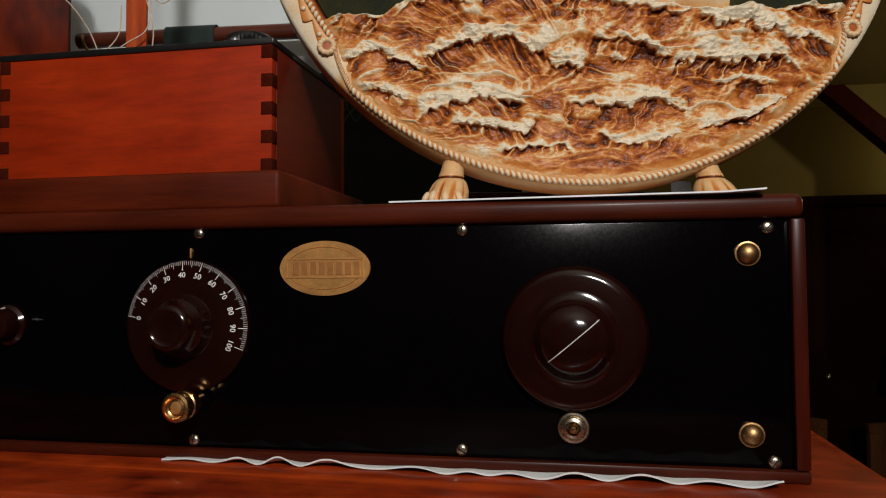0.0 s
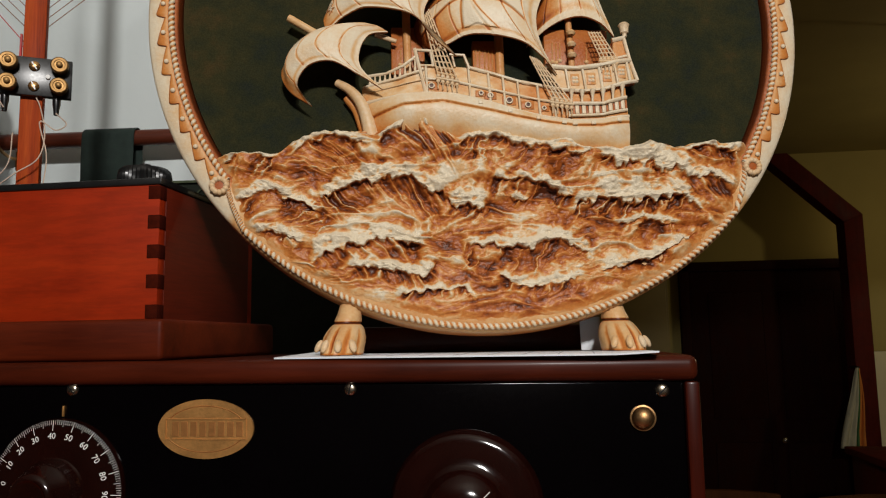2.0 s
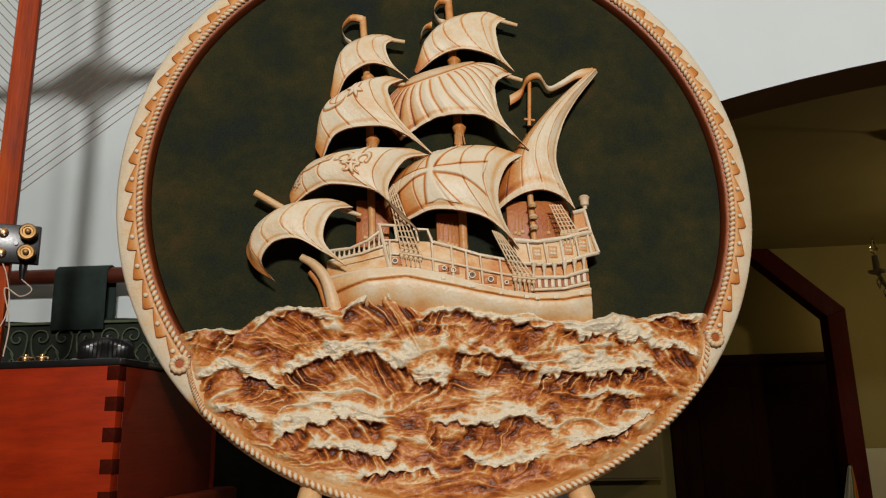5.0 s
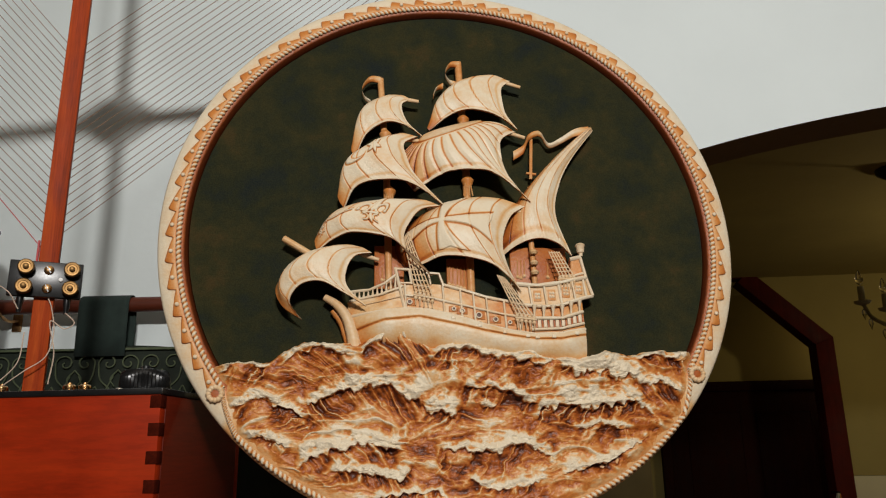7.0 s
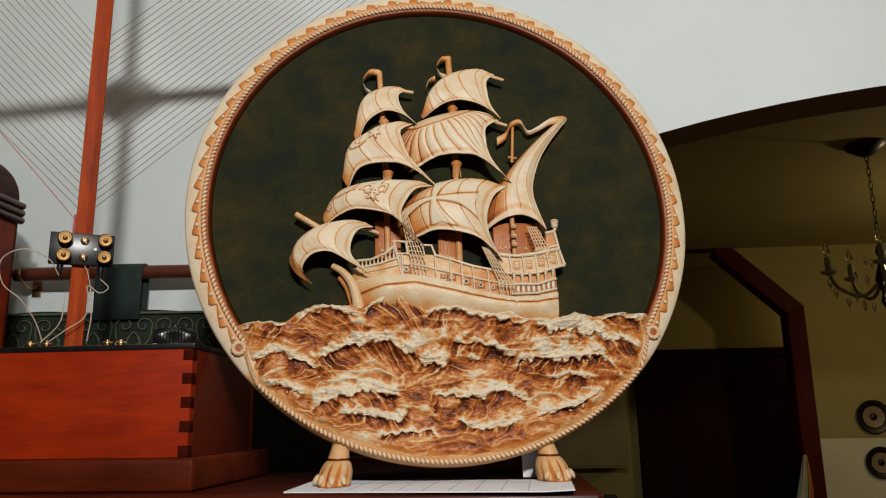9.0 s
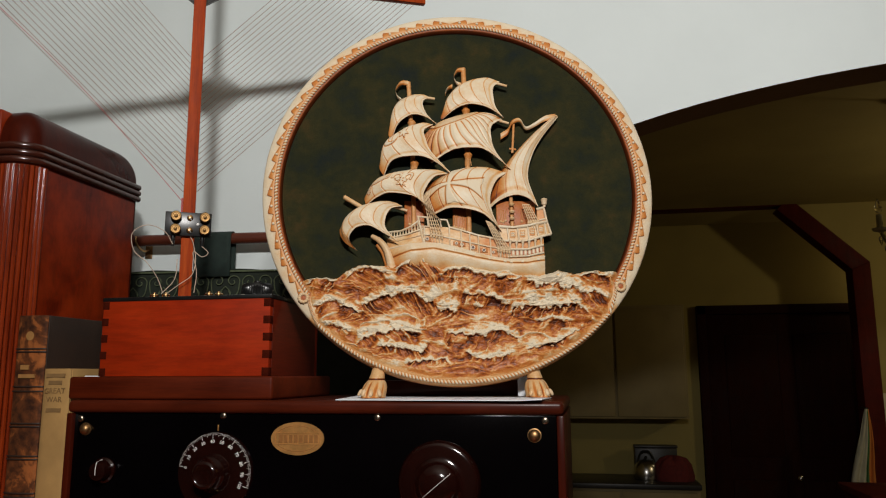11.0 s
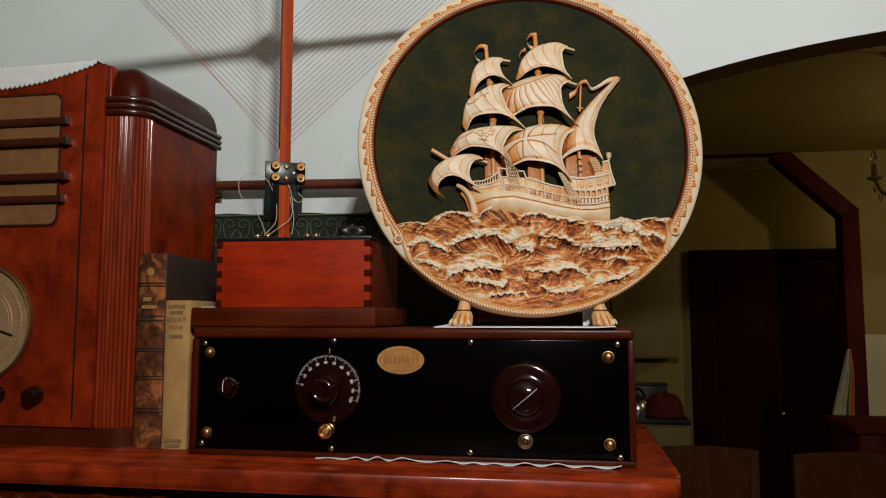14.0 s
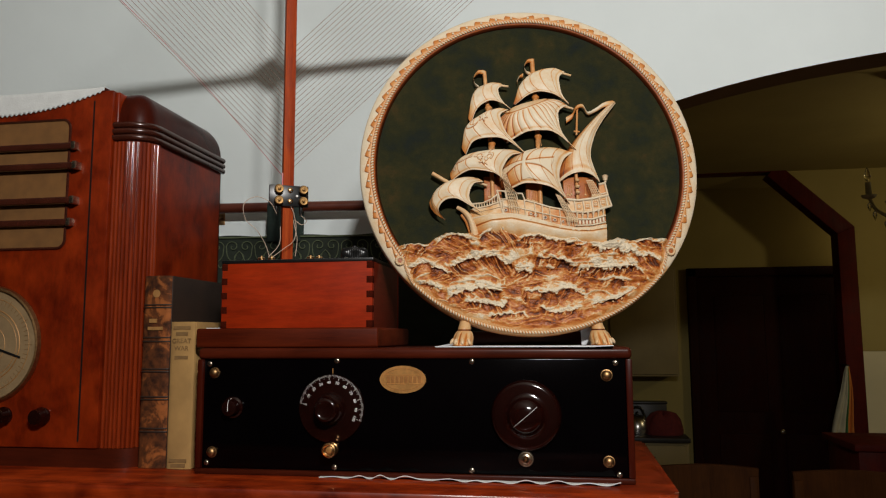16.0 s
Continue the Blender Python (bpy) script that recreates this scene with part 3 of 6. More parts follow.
    part("pin", lathe([(0.0032, 0.002), (0.0030, 0.008), (0.0018, 0.0095), (0.0, 0.0098)], 20), BRASS, j2)

    # oval maker's plate, its name left as bars
    oval = [(0.0325 * math.cos(2 * math.pi * k / 64), 0.0188 * math.sin(2 * math.pi * k / 64)) for k in range(64)]
    pl = part("maker_plate", prism(oval, 0, 0.0016, 0.0005), COPPER, r, "oval copper maker's plate", m=Matrix.Translation((0.2845, 0, 0.1385)) @ PANEL)
    fr = bmesh.new()
    for a, b_, c, d_ in ((-0.027, 0.027, 0.0060, 0.0067), (-0.027, 0.027, -0.0067, -0.0060), (-0.0276, -0.0268, -0.0067, 0.0067), (0.0268, 0.0276, -0.0067, 0.0067)):
        block(a, b_, c, d_, 0.0014, 0.0021, bm=fr)
    part("border", fr, COPPER, pl, smooth=0)
    for k in range(8):
        x = -0.0225 + k * 0.0062
        part("bar", block(x, x + 0.0044, -0.0046, 0.0046, 0.0014, 0.0019, 0.0002), COPPER_DARK, pl, smooth=0)
    rays = bmesh.new()
    for sg in (1, -1):
        tube([(0.030 * math.cos(a) * 0.9, sg * 0.0165 * math.sin(a) * 0.88, 0.0016) for a in np.linspace(0.45, math.pi - 0.45, 24)], 0.0003, 4, bm=rays)
    part("engraved_arc", rays, COPPER_DARK, pl)
    return r


radio_set()


def doily_strip():
    """White cloth edge that peeps out from under the radio."""
    n = 240
    xs = np.linspace(0.17, 0.572, n)
    rows = []
    fade = np.clip((xs - 0.15) / 0.06, 0, 1)
    front = -0.0075 - 0.0120 * np.clip((xs - 0.19) / 0.38, 0, 1) - 0.007 * field(xs * 27, xs * 0 + 3)
    wander = xs / 0.040 + 0.9 * (field(xs * 14, xs * 0 + 5.0) - 0.5)
    lift = 0.0004 + (0.0062 * np.sin(math.pi * wander) ** 2 * (0.35 + 0.9 * field(xs * 24, xs * 0 + 8.0)) + 0.0008 * layered(xs * 60, xs * 0 + 2.0, 2)) * fade
    for f in np.linspace(0, 1, 7):
        y = 0.004 + (front - 0.004) * f
        z = TOP + 0.0009 + lift * f ** 1.5 * 0.9
        rows.append(np.stack([xs, y, z], -1))
    co = np.array(rows)
    ob = sheet("table_cloth", co, LACE, None, thick=0.0011, smooth=60)
    tagged(ob, "white thin cloth with a wavy edge under the radio", "cloth")


doily_strip()


def paper_sheet():
    p = thing("paper_sheet", pose(0.452, 0.052, 0.1822, 0, 0, -2.5), "white ruled paper under the round loudspeaker", "paper")
    w, d = 0.239, 0.118
    nx, ny = 60, 24
    co = np.zeros((ny, nx, 3))
    for i, v in enumerate(np.linspace(0, 1, ny)):
        for k, u in enumerate(np.linspace(0, 1, nx)):
            x = (u - 0.5) * w
            curl = 0.0035 * max(0, 1 - u / 0.12) ** 2 * v + 0.0012 * max(0, (u - 0.9) / 0.1) * (1 - v)
            co[i, k] = (x, (v - 0.5) * d, 0.0012 + curl)
    sheet("leaf", co, PAPER, p, thick=0.0010, smooth=60)
    for k in range(9):
        x = -0.09 + 0.0215 * k
        part("ruled_line", block(x, x + 0.0005, -0.054, 0.052, 0.0012, 0.00135), INK, p, smooth=0)
    part("ruled_line", block(-0.105, 0.110, 0.022, 0.0226, 0.0012, 0.00136), INK, p, smooth=0)


paper_sheet()


# ---- the round loudspeaker with the ship ----
SPK = Matrix.Translation((0.4588, 0.098, 0.4537)) @ Euler((0, 0, 0.2008)).to_matrix().to_4x4() @ Matrix.Rotation(math.pi / 2 - 0.1, 4, "X")
# local: x right, y up in the disc, z towards the front
speaker = thing("ship_loudspeaker", SPK, "round cream and brown relief loudspeaker showing a sailing ship on waves", "loudspeaker")
MM = 0.001
R_OUT = 0.2570


BOSS_L, BOSS_R = radians(217), radians(-33)     # where the rim's scroll ends, at the knots


def speaker_body():
    n = 240
    prof = [(0.2315, -0.018), (0.2315, -0.006), (0.2322, -0.0010), (0.2345, 0.0012), (0.2420, 0.0016), (0.2480, 0.0014), (0.2545, 0.0002), (R_OUT - 0.0006, -0.0016), (R_OUT, -0.0050), (R_OUT, -0.0260), (0.2480, -0.0340), (0.10, -0.042)]
    co = np.array([[(r * math.cos(2 * math.pi * k / n), r * math.sin(2 * math.pi * k / n), z) for k in range(n)] for r, z in prof])
    # the first values put the inner wall's shadow into the glaze
    gl = np.array([1.0, 1.0, 0.95, 0.62, 0.15, 0.06, 0.03, 0.05, 0.12, 0.5, 0.9, 1.0])[:, None] + 0.10 * (layered(np.arange(n)[None, :] * 0.22 + np.zeros((len(prof), 1)), np.arange(len(prof))[:, None] * 1.7 + np.zeros((1, n))) - 0.5)
    ang = (2 * math.pi * np.arange(n) / n)
    below = (ang > BOSS_L + 0.1) & (ang < BOSS_R + 2 * math.pi - 0.1)
    gl[3:9, below] = 0.24
    sheet("rim", co, RESIN, speaker, "cream rim", glaze=np.clip(gl, 0, 1), close=True, smooth=45)
    # band of running waves whose tips point down and away from the top on both sides
    teeth = 44
    span = BOSS_L - BOSS_R
    m = 1760
    gz, rowsr = [], []
    for k in range(m):
        f = k / (m - 1)
        a = BOSS_L - span * f
        run = f * teeth if f < 0.5 else (1 - f) * teeth
        ph = 1.0 - run % 1.0
        lip = 0.0076 * ph ** 0.9 if ph < 0.86 else 0.0068 * math.sqrt(max(0.0, 1 - ((ph - 0.86) / 0.14) ** 2))
        edge = 0.2428 + lip
        rr = [0.2398, 0.2404, 0.2416, edge - 0.0009, edge, edge + 0.0003]
        zz = [0.0012, 0.0026, 0.0028, 0.0030, 0.0024, 0.0006]
        gg = [0.60, 0.36, 0.26, 0.34 + 0.10 * ph, 0.52, 0.52]
        rowsr.append([(r * math.cos(a), r * math.sin(a), z) for r, z in zip(rr, zz)])
        gz.append(gg)
    co = np.array(rowsr).transpose(1, 0, 2)
    sheet("scroll_band", co, RESIN, speaker, "brown running-wave border", glaze=np.array(gz).T, smooth=50)
    # pearls, one in each wave
    ico = bmesh.new()
    bmesh.ops.create_icosphere(ico, subdivisions=2, radius=0.0019, matrix=Matrix.Diagonal((1, 1, 0.75, 1)))
    first = None
    for k in range(teeth):
        step = k + 0.45 if k < teeth / 2 else k + 0.55
        a = BOSS_L - span * step / teeth
        spot = (0.2441 * math.cos(a), 0.2441 * math.sin(a), 0.0036)
        if first is None:
            first = set_glaze(part("pearl", ico, RESIN, speaker, smooth=180, m=Matrix.Translation(spot)), 0.05)
        else:
            ob = new("pearl", first.data)
            ob.parent = speaker
            ob.matrix_local = Matrix.Translation(spot)
    # twisted rope, inside the scroll above and along the edge below
    def rope(name, radius_at, a0, a1, thick, zc):
        steps = int(abs(a1 - a0) * 0.24 / 0.0005)
        ring = 10
        arr, gl = [], []
        for k in range(steps):
            a = a0 + (a1 - a0) * k / (steps - 1)
            R = radius_at(a)
            row, g = [], []
            for j in range(ring):
                b = 2 * math.pi * j / ring
                twist = math.sin(b * 1.0 + a * R / 0.0044 * 2 * math.pi)
                t = thick * (1 + 0.26 * twist)
                row.append(((R + t * math.cos(b)) * math.cos(a), (R + t * math.cos(b)) * math.sin(a), zc + t * math.sin(b)))
                g.append(0.02 if twist > -0.35 else 0.42)
            arr.append(row)
            gl.append(g)
        sheet(name, np.array(arr), RESIN, speaker, "twisted rope moulding", glaze=np.array(gl), close=True, smooth=60)
    rope("rope_border", lambda a: 0.2380, BOSS_R, BOSS_L, 0.0020, 0.0026)
    low0, low1 = BOSS_L, BOSS_R + 2 * math.pi
    rope("rope_border", lambda a: 0.2375 + 0.0155 * min(1, min(a - low0, low1 - a) / 0.15) ** 0.7, low0, low1, 0.0020, 0.0016)
    # knots where the ropes meet
    for a in (BOSS_L, BOSS_R):
        c = Vector((0.2450 * math.cos(a), 0.2450 * math.sin(a), 0.0035))
        bm = tube([c + Vector((0.0052 * math.cos(q), 0.0052 * math.sin(q), 0)) for q in np.linspace(0, 2 * math.pi, 48, endpoint=False)], [0.0019 + 0.0005 * (k % 4 < 2) for k in range(48)], 8, True)
        set_glaze(part("knot_hollow", lathe([(0.0, 0.0002), (0.0040, 0.0)], 16, Matrix.Translation((c.x, c.y, 0.0036))), RESIN, speaker, smooth=0), 0.55)
        set_glaze(part("rope_knot", bm, RESIN, speaker, smooth=60), 0.12)
    part("grille_screen", lathe([(0.0, -0.0052), (0.12, -0.0052), (0.2310, -0.0052)], 96), SCREEN, speaker, "dark green grille cloth")
    part("backing", lathe([(0.246, -0.036), (0.246, -0.040), (0.16, -0.05), (0.06, -0.085), (0.05, -0.11), (0.0, -0.11)], 64), WALNUT, speaker, "dark moulded back")


speaker_body()


def ease(x, lo, hi):
    q = np.clip((x - lo) / (hi - lo), 0, 1)
    return q * q * (3 - 2 * q)


def ridge(x, y, power):
    return np.clip(1 - np.abs(2 * field(x, y) - 1), 0, 1) ** power


def low_pass(f, k):
    pad = np.pad(f, k, mode="edge")
    acc = np.cumsum(np.cumsum(np.pad(pad, ((1, 0), (1, 0))), 0), 1)
    w = 2 * k + 1
    return (acc[w:, w:] - acc[:-w, w:] - acc[w:, :-w] + acc[:-w, :-w]) / w ** 2


def crest(u):
    """Upper outline of the sea, in millimetres."""
    base = np.interp(u, [-205, -180, -155, -143, -129, -108, -82, -66, -48, -36, -23, 3, 33, 46, 60, 68, 103, 117, 126, 145, 171, 200], [-128, -121, -122, -113, -106, -108, -109, -101, -98, -104, -111, -107, -114, -116, -109, -117, -122, -117, -114, -117, -113, -115])
    return base + 4.0 * (layered(u / 7 + 4, u * 0 + 2.0, 3) - 0.5)


def sea():
    """Rows of breaking waves: each has a foaming lip, a hollow face below it and strands drawn down the face."""
    cols, rws = 900, 360
    us = np.linspace(-250.5, 250.5, cols)
    bottom = -np.sqrt(np.maximum(0, 251.5 ** 2 - us ** 2))
    topl = np.where(np.abs(us) > 200, np.maximum(bottom, crest(us) - (np.abs(us) - 200) * 1.2), crest(us))
    topl = np.maximum(topl, bottom + 0.5)
    s = np.linspace(0, 1, rws)[:, None]
    V = bottom[None, :] + (topl - bottom)[None, :] * s
    U = np.repeat(us[None, :], rws, 0)
    tear = layered(U / 5 + 31, V / 4 + 17, 3) - 0.5
    swirl = layered(U / 22 + 5, V / 15 + 8, 3) - 0.5
    lump = layered(U / 6.5 + 5, V / 2.6 + 9, 3) - 0.5
    low = ease(V, -240, -205)
    # the body of the water: long low folds, drawn out sideways
    a = U + 24 * swirl + 4 * tear
    b = V + 14 * (layered(U / 40 + 9, V / 26 + 3, 3) - 0.5) * 2 + 5 * swirl
    fold = ridge(a / 30 + 3, b / 8.5 + 7, 1.8)
    fold2 = 0.5 * ridge(a / 13 + 13, b / 4.2 + a / 90 + 2, 1.4) + 0.9 * (layered(a / 6.5 + 3, b / 2.7 + 8, 3) - 0.28)
    fold3 = ridge(a / 5.5 + 5, b / 2.4 + 9, 1.5)
    h = 3.0 + (2.6 * fold + 1.7 * fold2 * (0.4 + 0.6 * fold) + 0.4 * fold3) * (0.45 + 0.55 * low) + 0.9 * tear
    g = 0.51 + 0.40 * (layered(U / 26 + 2, V / 11 + 5, 3) - 0.5) * 2 - 0.26 * (fold - 0.4) - 0.34 * (fold2 - 0.4) - 0.06 * (fold3 - 0.4)
    foam = np.zeros_like(U)
    cover = np.zeros_like(U)

    def wave(points, up, deep, tall=5.0, lean=0.5, seed=0.0):
        nonlocal h, g, foam, cover
        line = curve(points, 80)
        vc = np.interp(us, line[:, 0], line[:, 1])[None, :]
        vc = vc + 7.0 * (layered(U / 10 + seed, V * 0 + seed, 3) - 0.5) + 4.0 * tear + 5.0 * swirl
        ends = ease(us, line[0, 0] - 5, line[0, 0] + 9) * (1 - ease(us, line[-1, 0] - 9, line[-1, 0] + 5))
        e = np.broadcast_to(ends[None, :], U.shape) * (0.35 + 1.1 * layered(U / 13 + seed * 3, V / 12 + 1, 3))
        e = np.clip(e, 0, 1) * ends[None, :]
        d = vc - V
        thick = up * (0.55 + 0.9 * layered(U / 11 + 4 + seed, V * 0 + 3.0, 2))
        drip = 4.5 * np.clip(layered(U / 5.2 + seed * 2, V * 0 + 7.0, 2) - 0.42, 0, 1) * up / 4
        back = 1 - ease(-d, 0.15 * thick, 1.25 * thick)
        lip = 1 - ease(d, drip, drip + 2.6)
        crown = back * lip * e * (0.40 + 0.9 * layered(U / 8 + seed * 5, V / 5 + seed, 3))
        hole = ease(d, drip + 0.2, drip + 3.6) * (1 - ease(d, 0.45 * deep, 1.15 * deep)) * e
        # strands fan out down the face
        sx = U + lean * d + 0.010 * d * d * (1 if lean > 0 else -1) + 13 * swirl + 4.0 * tear
        strand = ridge(sx / 7.5 + seed, d / 30 + seed, 2.6)
        strand2 = ridge(sx / 3.4 + seed + 9, d / 16 + seed, 2.0)
        h = h * (1 - 0.45 * hole) + 0.62 * tall * crown * (0.6 + 0.8 * layered(U / 6 + seed, V / 4, 2)) - 0.25 * tall * hole
        h = h + hole * (3.4 * strand + 1.5 * strand2)
        g = g * (1 - 0.7 * hole) + hole * (0.62 + 0.10 * (1 - ease(d, drip, 0.5 * deep)) - 0.34 * strand - 0.16 * strand2)
        g = g - 0.20 * e * (1 - ease(-d, 0.5 * thick, 3.4 * thick)) * (d < 0)
        foam = np.maximum(foam * (1 - hole), crown)
        cover = np.maximum(cover, hole)

    # skyline waves
    wave([(-196, -129), (-172, -121), (-152, -126)], 3.5, 22, 3.5, 0.4, 1.1)
    wave([(-147, -124), (-133, -113), (-106, -110), (-84, -115)], 8, 34, 6.0, -0.9, 2.3)
    wave([(-84, -117), (-66, -103), (-44, -100), (-22, -115)], 6, 30, 6.0, -0.6, 3.7)
    wave([(-26, -117), (3, -112), (30, -118), (62, -121)], 6, 24, 5.0, 0.5, 4.9)
    wave([(56, -121), (70, -124), (84, -122)], 5, 26, 5.0, 0.7, 5.3)
    wave([(148, -121), (172, -117), (197, -118)], 4, 16, 3.5, -0.4, 6.1)
    wave([(80, -124), (111, -131), (138, -130), (158, -137)], 15, 12, 5.0, 0.8, 7.7)
    # second row
    wave([(-190, -161), (-164, -150), (-143, -154)], 4, 16, 4.0, 0.6, 8.2)
    wave([(-156, -151), (-135, -160), (-110, -169)], 4, 24, 4.5, 0.7, 9.4)
    wave([(-126, -154), (-99, -145), (-82, -141), (-61, -139), (-49, -145), (-28, -153)], 9, 28, 6.0, -0.5, 10.6)
    wave([(-36, -150), (-20, -159), (4, -162)], 14, 22, 6.0, 0.3, 11.8)
    wave([(0, -143), (23, -144), (44, -148), (70, -160)], 4.5, 20, 5.5, 0.5, 12.5)
    wave([(13, -154), (25, -159), (37, -155)], 6, 10, 4.0, 0.2, 13.1)
    wave([(62, -163), (87, -157), (109, -157), (144, -154), (168, -167)], 13, 18, 5.0, 0.9, 14.9)
    wave([(150, -140), (172, -138), (190, -150)], 3, 24, 3.0, -0.5, 15.3)
    # third row
    wave([(92, -178), (120, -173), (146, -178)], 4, 20, 4.0, 0.5, 16.7)
    wave([(-176, -183), (-152, -182), (-132, -190)], 4, 12, 3.5, 0.6, 17.2)
    wave([(-130, -202), (-102, -188), (-73, -185), (-45, -190)], 11, 20, 5.0, -0.6, 18.8)
    wave([(-20, -194), (2, -192), (30, -194), (45, -187), (64, -189), (78, -200)], 8, 24, 5.5, 0.6, 19.4)
    wave([(80, -211), (109, -205), (136, -194), (158, -182)], 5, 11, 3.5, 0.4, 20.1)
    # last row
    wave([(-103, -209), (-77, -207), (-53, -212), (-36, -206)], 7, 13, 4.0, -0.4, 21.6)
    wave([(4, -212), (32, -222), (70, -216)], 4, 11, 3.0, 0.5, 22.2)
    wave([(-70, -226), (-40, -223), (-8, -228)], 3, 9, 2.0, 0.4, 23.9)
    # froth: torn lumps on the lips, fine veins elsewhere
    vein = ridge((a + 8 * tear) / 17 + 21, (b + 5 * tear) / 8 + 4, 5.0) * (0.3 + 0.7 * low)
    h = h + foam * (2.2 * lump + 2.0 * tear + 1.8 * fold2) + 0.5 * vein * (1 - cover)
    g = g - foam * (0.48 + 0.5 * lump + 0.6 * tear) - 0.04 * vein * (1 - cover)
    up = np.clip((s - 0.90) / 0.10, 0, 1)
    h = h + (2.5 + 8.5 * (1 - ease(np.abs(U - 10), 100, 140))) * ease(s, 0.55, 0.94) - 5.0 * ease(s, 0.965, 1.0)
    radial = np.sqrt(U ** 2 + V ** 2)
    turn = np.arctan2(V, U) % (2 * math.pi)
    near_knot = np.clip(np.minimum(turn - BOSS_L, BOSS_R + 2 * math.pi - turn) / 0.15, 0, 1) ** 0.7
    limit = 236.0 + 15.0 * near_knot
    edge = np.clip((limit - radial) / 8, 0, 1)
    sunk = np.clip((radial - limit) / 1.5, 0, 1)
    h = h * (0.22 + 0.78 * edge ** 0.8) - 0.9 - 7.0 * sunk
    # glaze settles below the local surface and is wiped off what stands proud
    g = g - np.clip((h - low_pass(h, 5)) * 0.10, -0.22, 0.3) - np.clip((h - low_pass(h, 14)) * 0.05, -0.16, 0.2) + 0.26 * (layered(U / 2.2 + 7, V / 1.3 + 2, 3) - 0.5)
    g = g - 0.22 * ease(s, 0.94, 0.985)
    g = np.where(edge < 1, g * edge + 0.26 * (1 - edge), g)
    V2 = V - (1.4 * foam + 0.8 * lump * foam) * edge * (1 - up)
    co = np.stack([U, V2, h], -1) * MM
    skirt = co[-1:].copy()
    skirt[..., 2] = -0.0105
    co = np.concatenate([co, skirt])
    g = np.concatenate([g, np.full((1, cols), 0.9)])
    sheet("sea", co, RESIN, speaker, "stormy sea in cream and umber relief", glaze=np.clip(g, 0, 1), smooth=180)


sea()


def sail(left, top, right, foot, base, swell, seams=5, emblem=None, sag=0.62, shade=0.36, wide=0.26):
    """A billowing sail between four bowed edges (millimetres in the disc), left and right ones from the top down."""
    n = 200 if emblem else 96
    L, T, Rr, Bt = (curve(p, n) for p in (left, top, right, foot))
    tl, tr, bl, br = L[0], Rr[0], L[-1], Rr[-1]
    s, t = np.linspace(0, 1, n)[None, :, None], np.linspace(0, 1, n)[:, None, None]
    P = (1 - s) * L[:, None] + s * Rr[:, None] + (1 - t) * T[None] + t * Bt[None]
    P -= (1 - s) * (1 - t) * np.array(tl) + s * (1 - t) * np.array(tr) + (1 - s) * t * np.array(bl) + s * t * np.array(br)
    S, Tt = np.broadcast_to(s[..., 0], (n, n)), np.broadcast_to(t[..., 0], (n, n))
    belly = np.sin(math.pi * (0.03 + 0.76 * S ** 1.1)) ** 0.8
    h = base - 3 + 1.3 * swell * belly * (0.46 + 0.54 * np.sin(math.pi * np.clip(0.06 + (sag + 0.02) * Tt, 0, 1)) ** 0.8)
    # shade: left side and top painted darker, as where the sail turns away
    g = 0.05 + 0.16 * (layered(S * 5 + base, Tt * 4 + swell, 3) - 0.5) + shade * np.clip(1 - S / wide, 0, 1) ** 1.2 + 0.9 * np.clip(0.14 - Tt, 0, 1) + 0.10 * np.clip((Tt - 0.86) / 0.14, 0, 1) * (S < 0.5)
    for q in range(1, seams):
        c = q / seams + 0.04 * np.sin(3 * Tt + q)
        d = np.abs(S - c)
        line = np.clip(1 - d / 0.010, 0, 1)
        h = h - 0.7 * line + 0.5 * np.clip(1 - d / 0.06, 0, 1)
        g = g + 0.42 * line
    if emblem:
        raised, rim = emblem(S, Tt)
        h = h + 1.5 * raised
        g = g * (1 - 0.75 * raised) + 0.52 * rim
    hem = np.maximum(np.clip(1 - (1 - Tt) / 0.045, 0, 1), np.clip(1 - (1 - S) / 0.04, 0, 1))
    h = h + 0.8 * hem
    g = np.where(hem > 0.05, 0.06, g)
    near_hem = np.maximum(np.clip(1 - np.abs(1 - Tt - 0.075) / 0.03, 0, 1), np.clip(1 - np.abs(1 - S - 0.07) / 0.03, 0, 1))
    g = g + 0.16 * near_hem
    co = np.concatenate([P, h[..., None]], -1) * MM
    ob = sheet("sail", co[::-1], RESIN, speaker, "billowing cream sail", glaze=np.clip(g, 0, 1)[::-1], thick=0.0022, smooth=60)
    return ob


def shape_mask(inside, width=0.03):
    """Raised part and its dark outline from a signed distance (positive inside)."""
    return np.clip(inside / width + 0.5, 0, 1), np.clip(1 - np.abs(inside + 0.6 * width) / (0.8 * width), 0, 1) * 0.9


def sun_emblem(S, T):
    x, y = (S - 0.40) * 1.5, T - 0.10
    r, a = np.hypot(x, y), np.arctan2(y, x)
    m1, o1 = shape_mask(0.28 - r, 0.035)
    pitch = 2 * math.pi / 30
    off = np.abs((a / pitch) % 1.0 - 0.5) * pitch * r
    groove = np.clip(1 - off / 0.016, 0, 1) * np.clip((r - 0.33) / 0.04, 0, 1) * np.clip((1.05 - r) / 0.2, 0, 1)
    swell = np.clip(off / 0.05, 0, 1) * np.clip((r - 0.33) / 0.04, 0, 1) * 0.6
    return np.maximum(m1, swell), np.maximum(np.maximum(o1, groove * 0.9), 0.22 * m1)


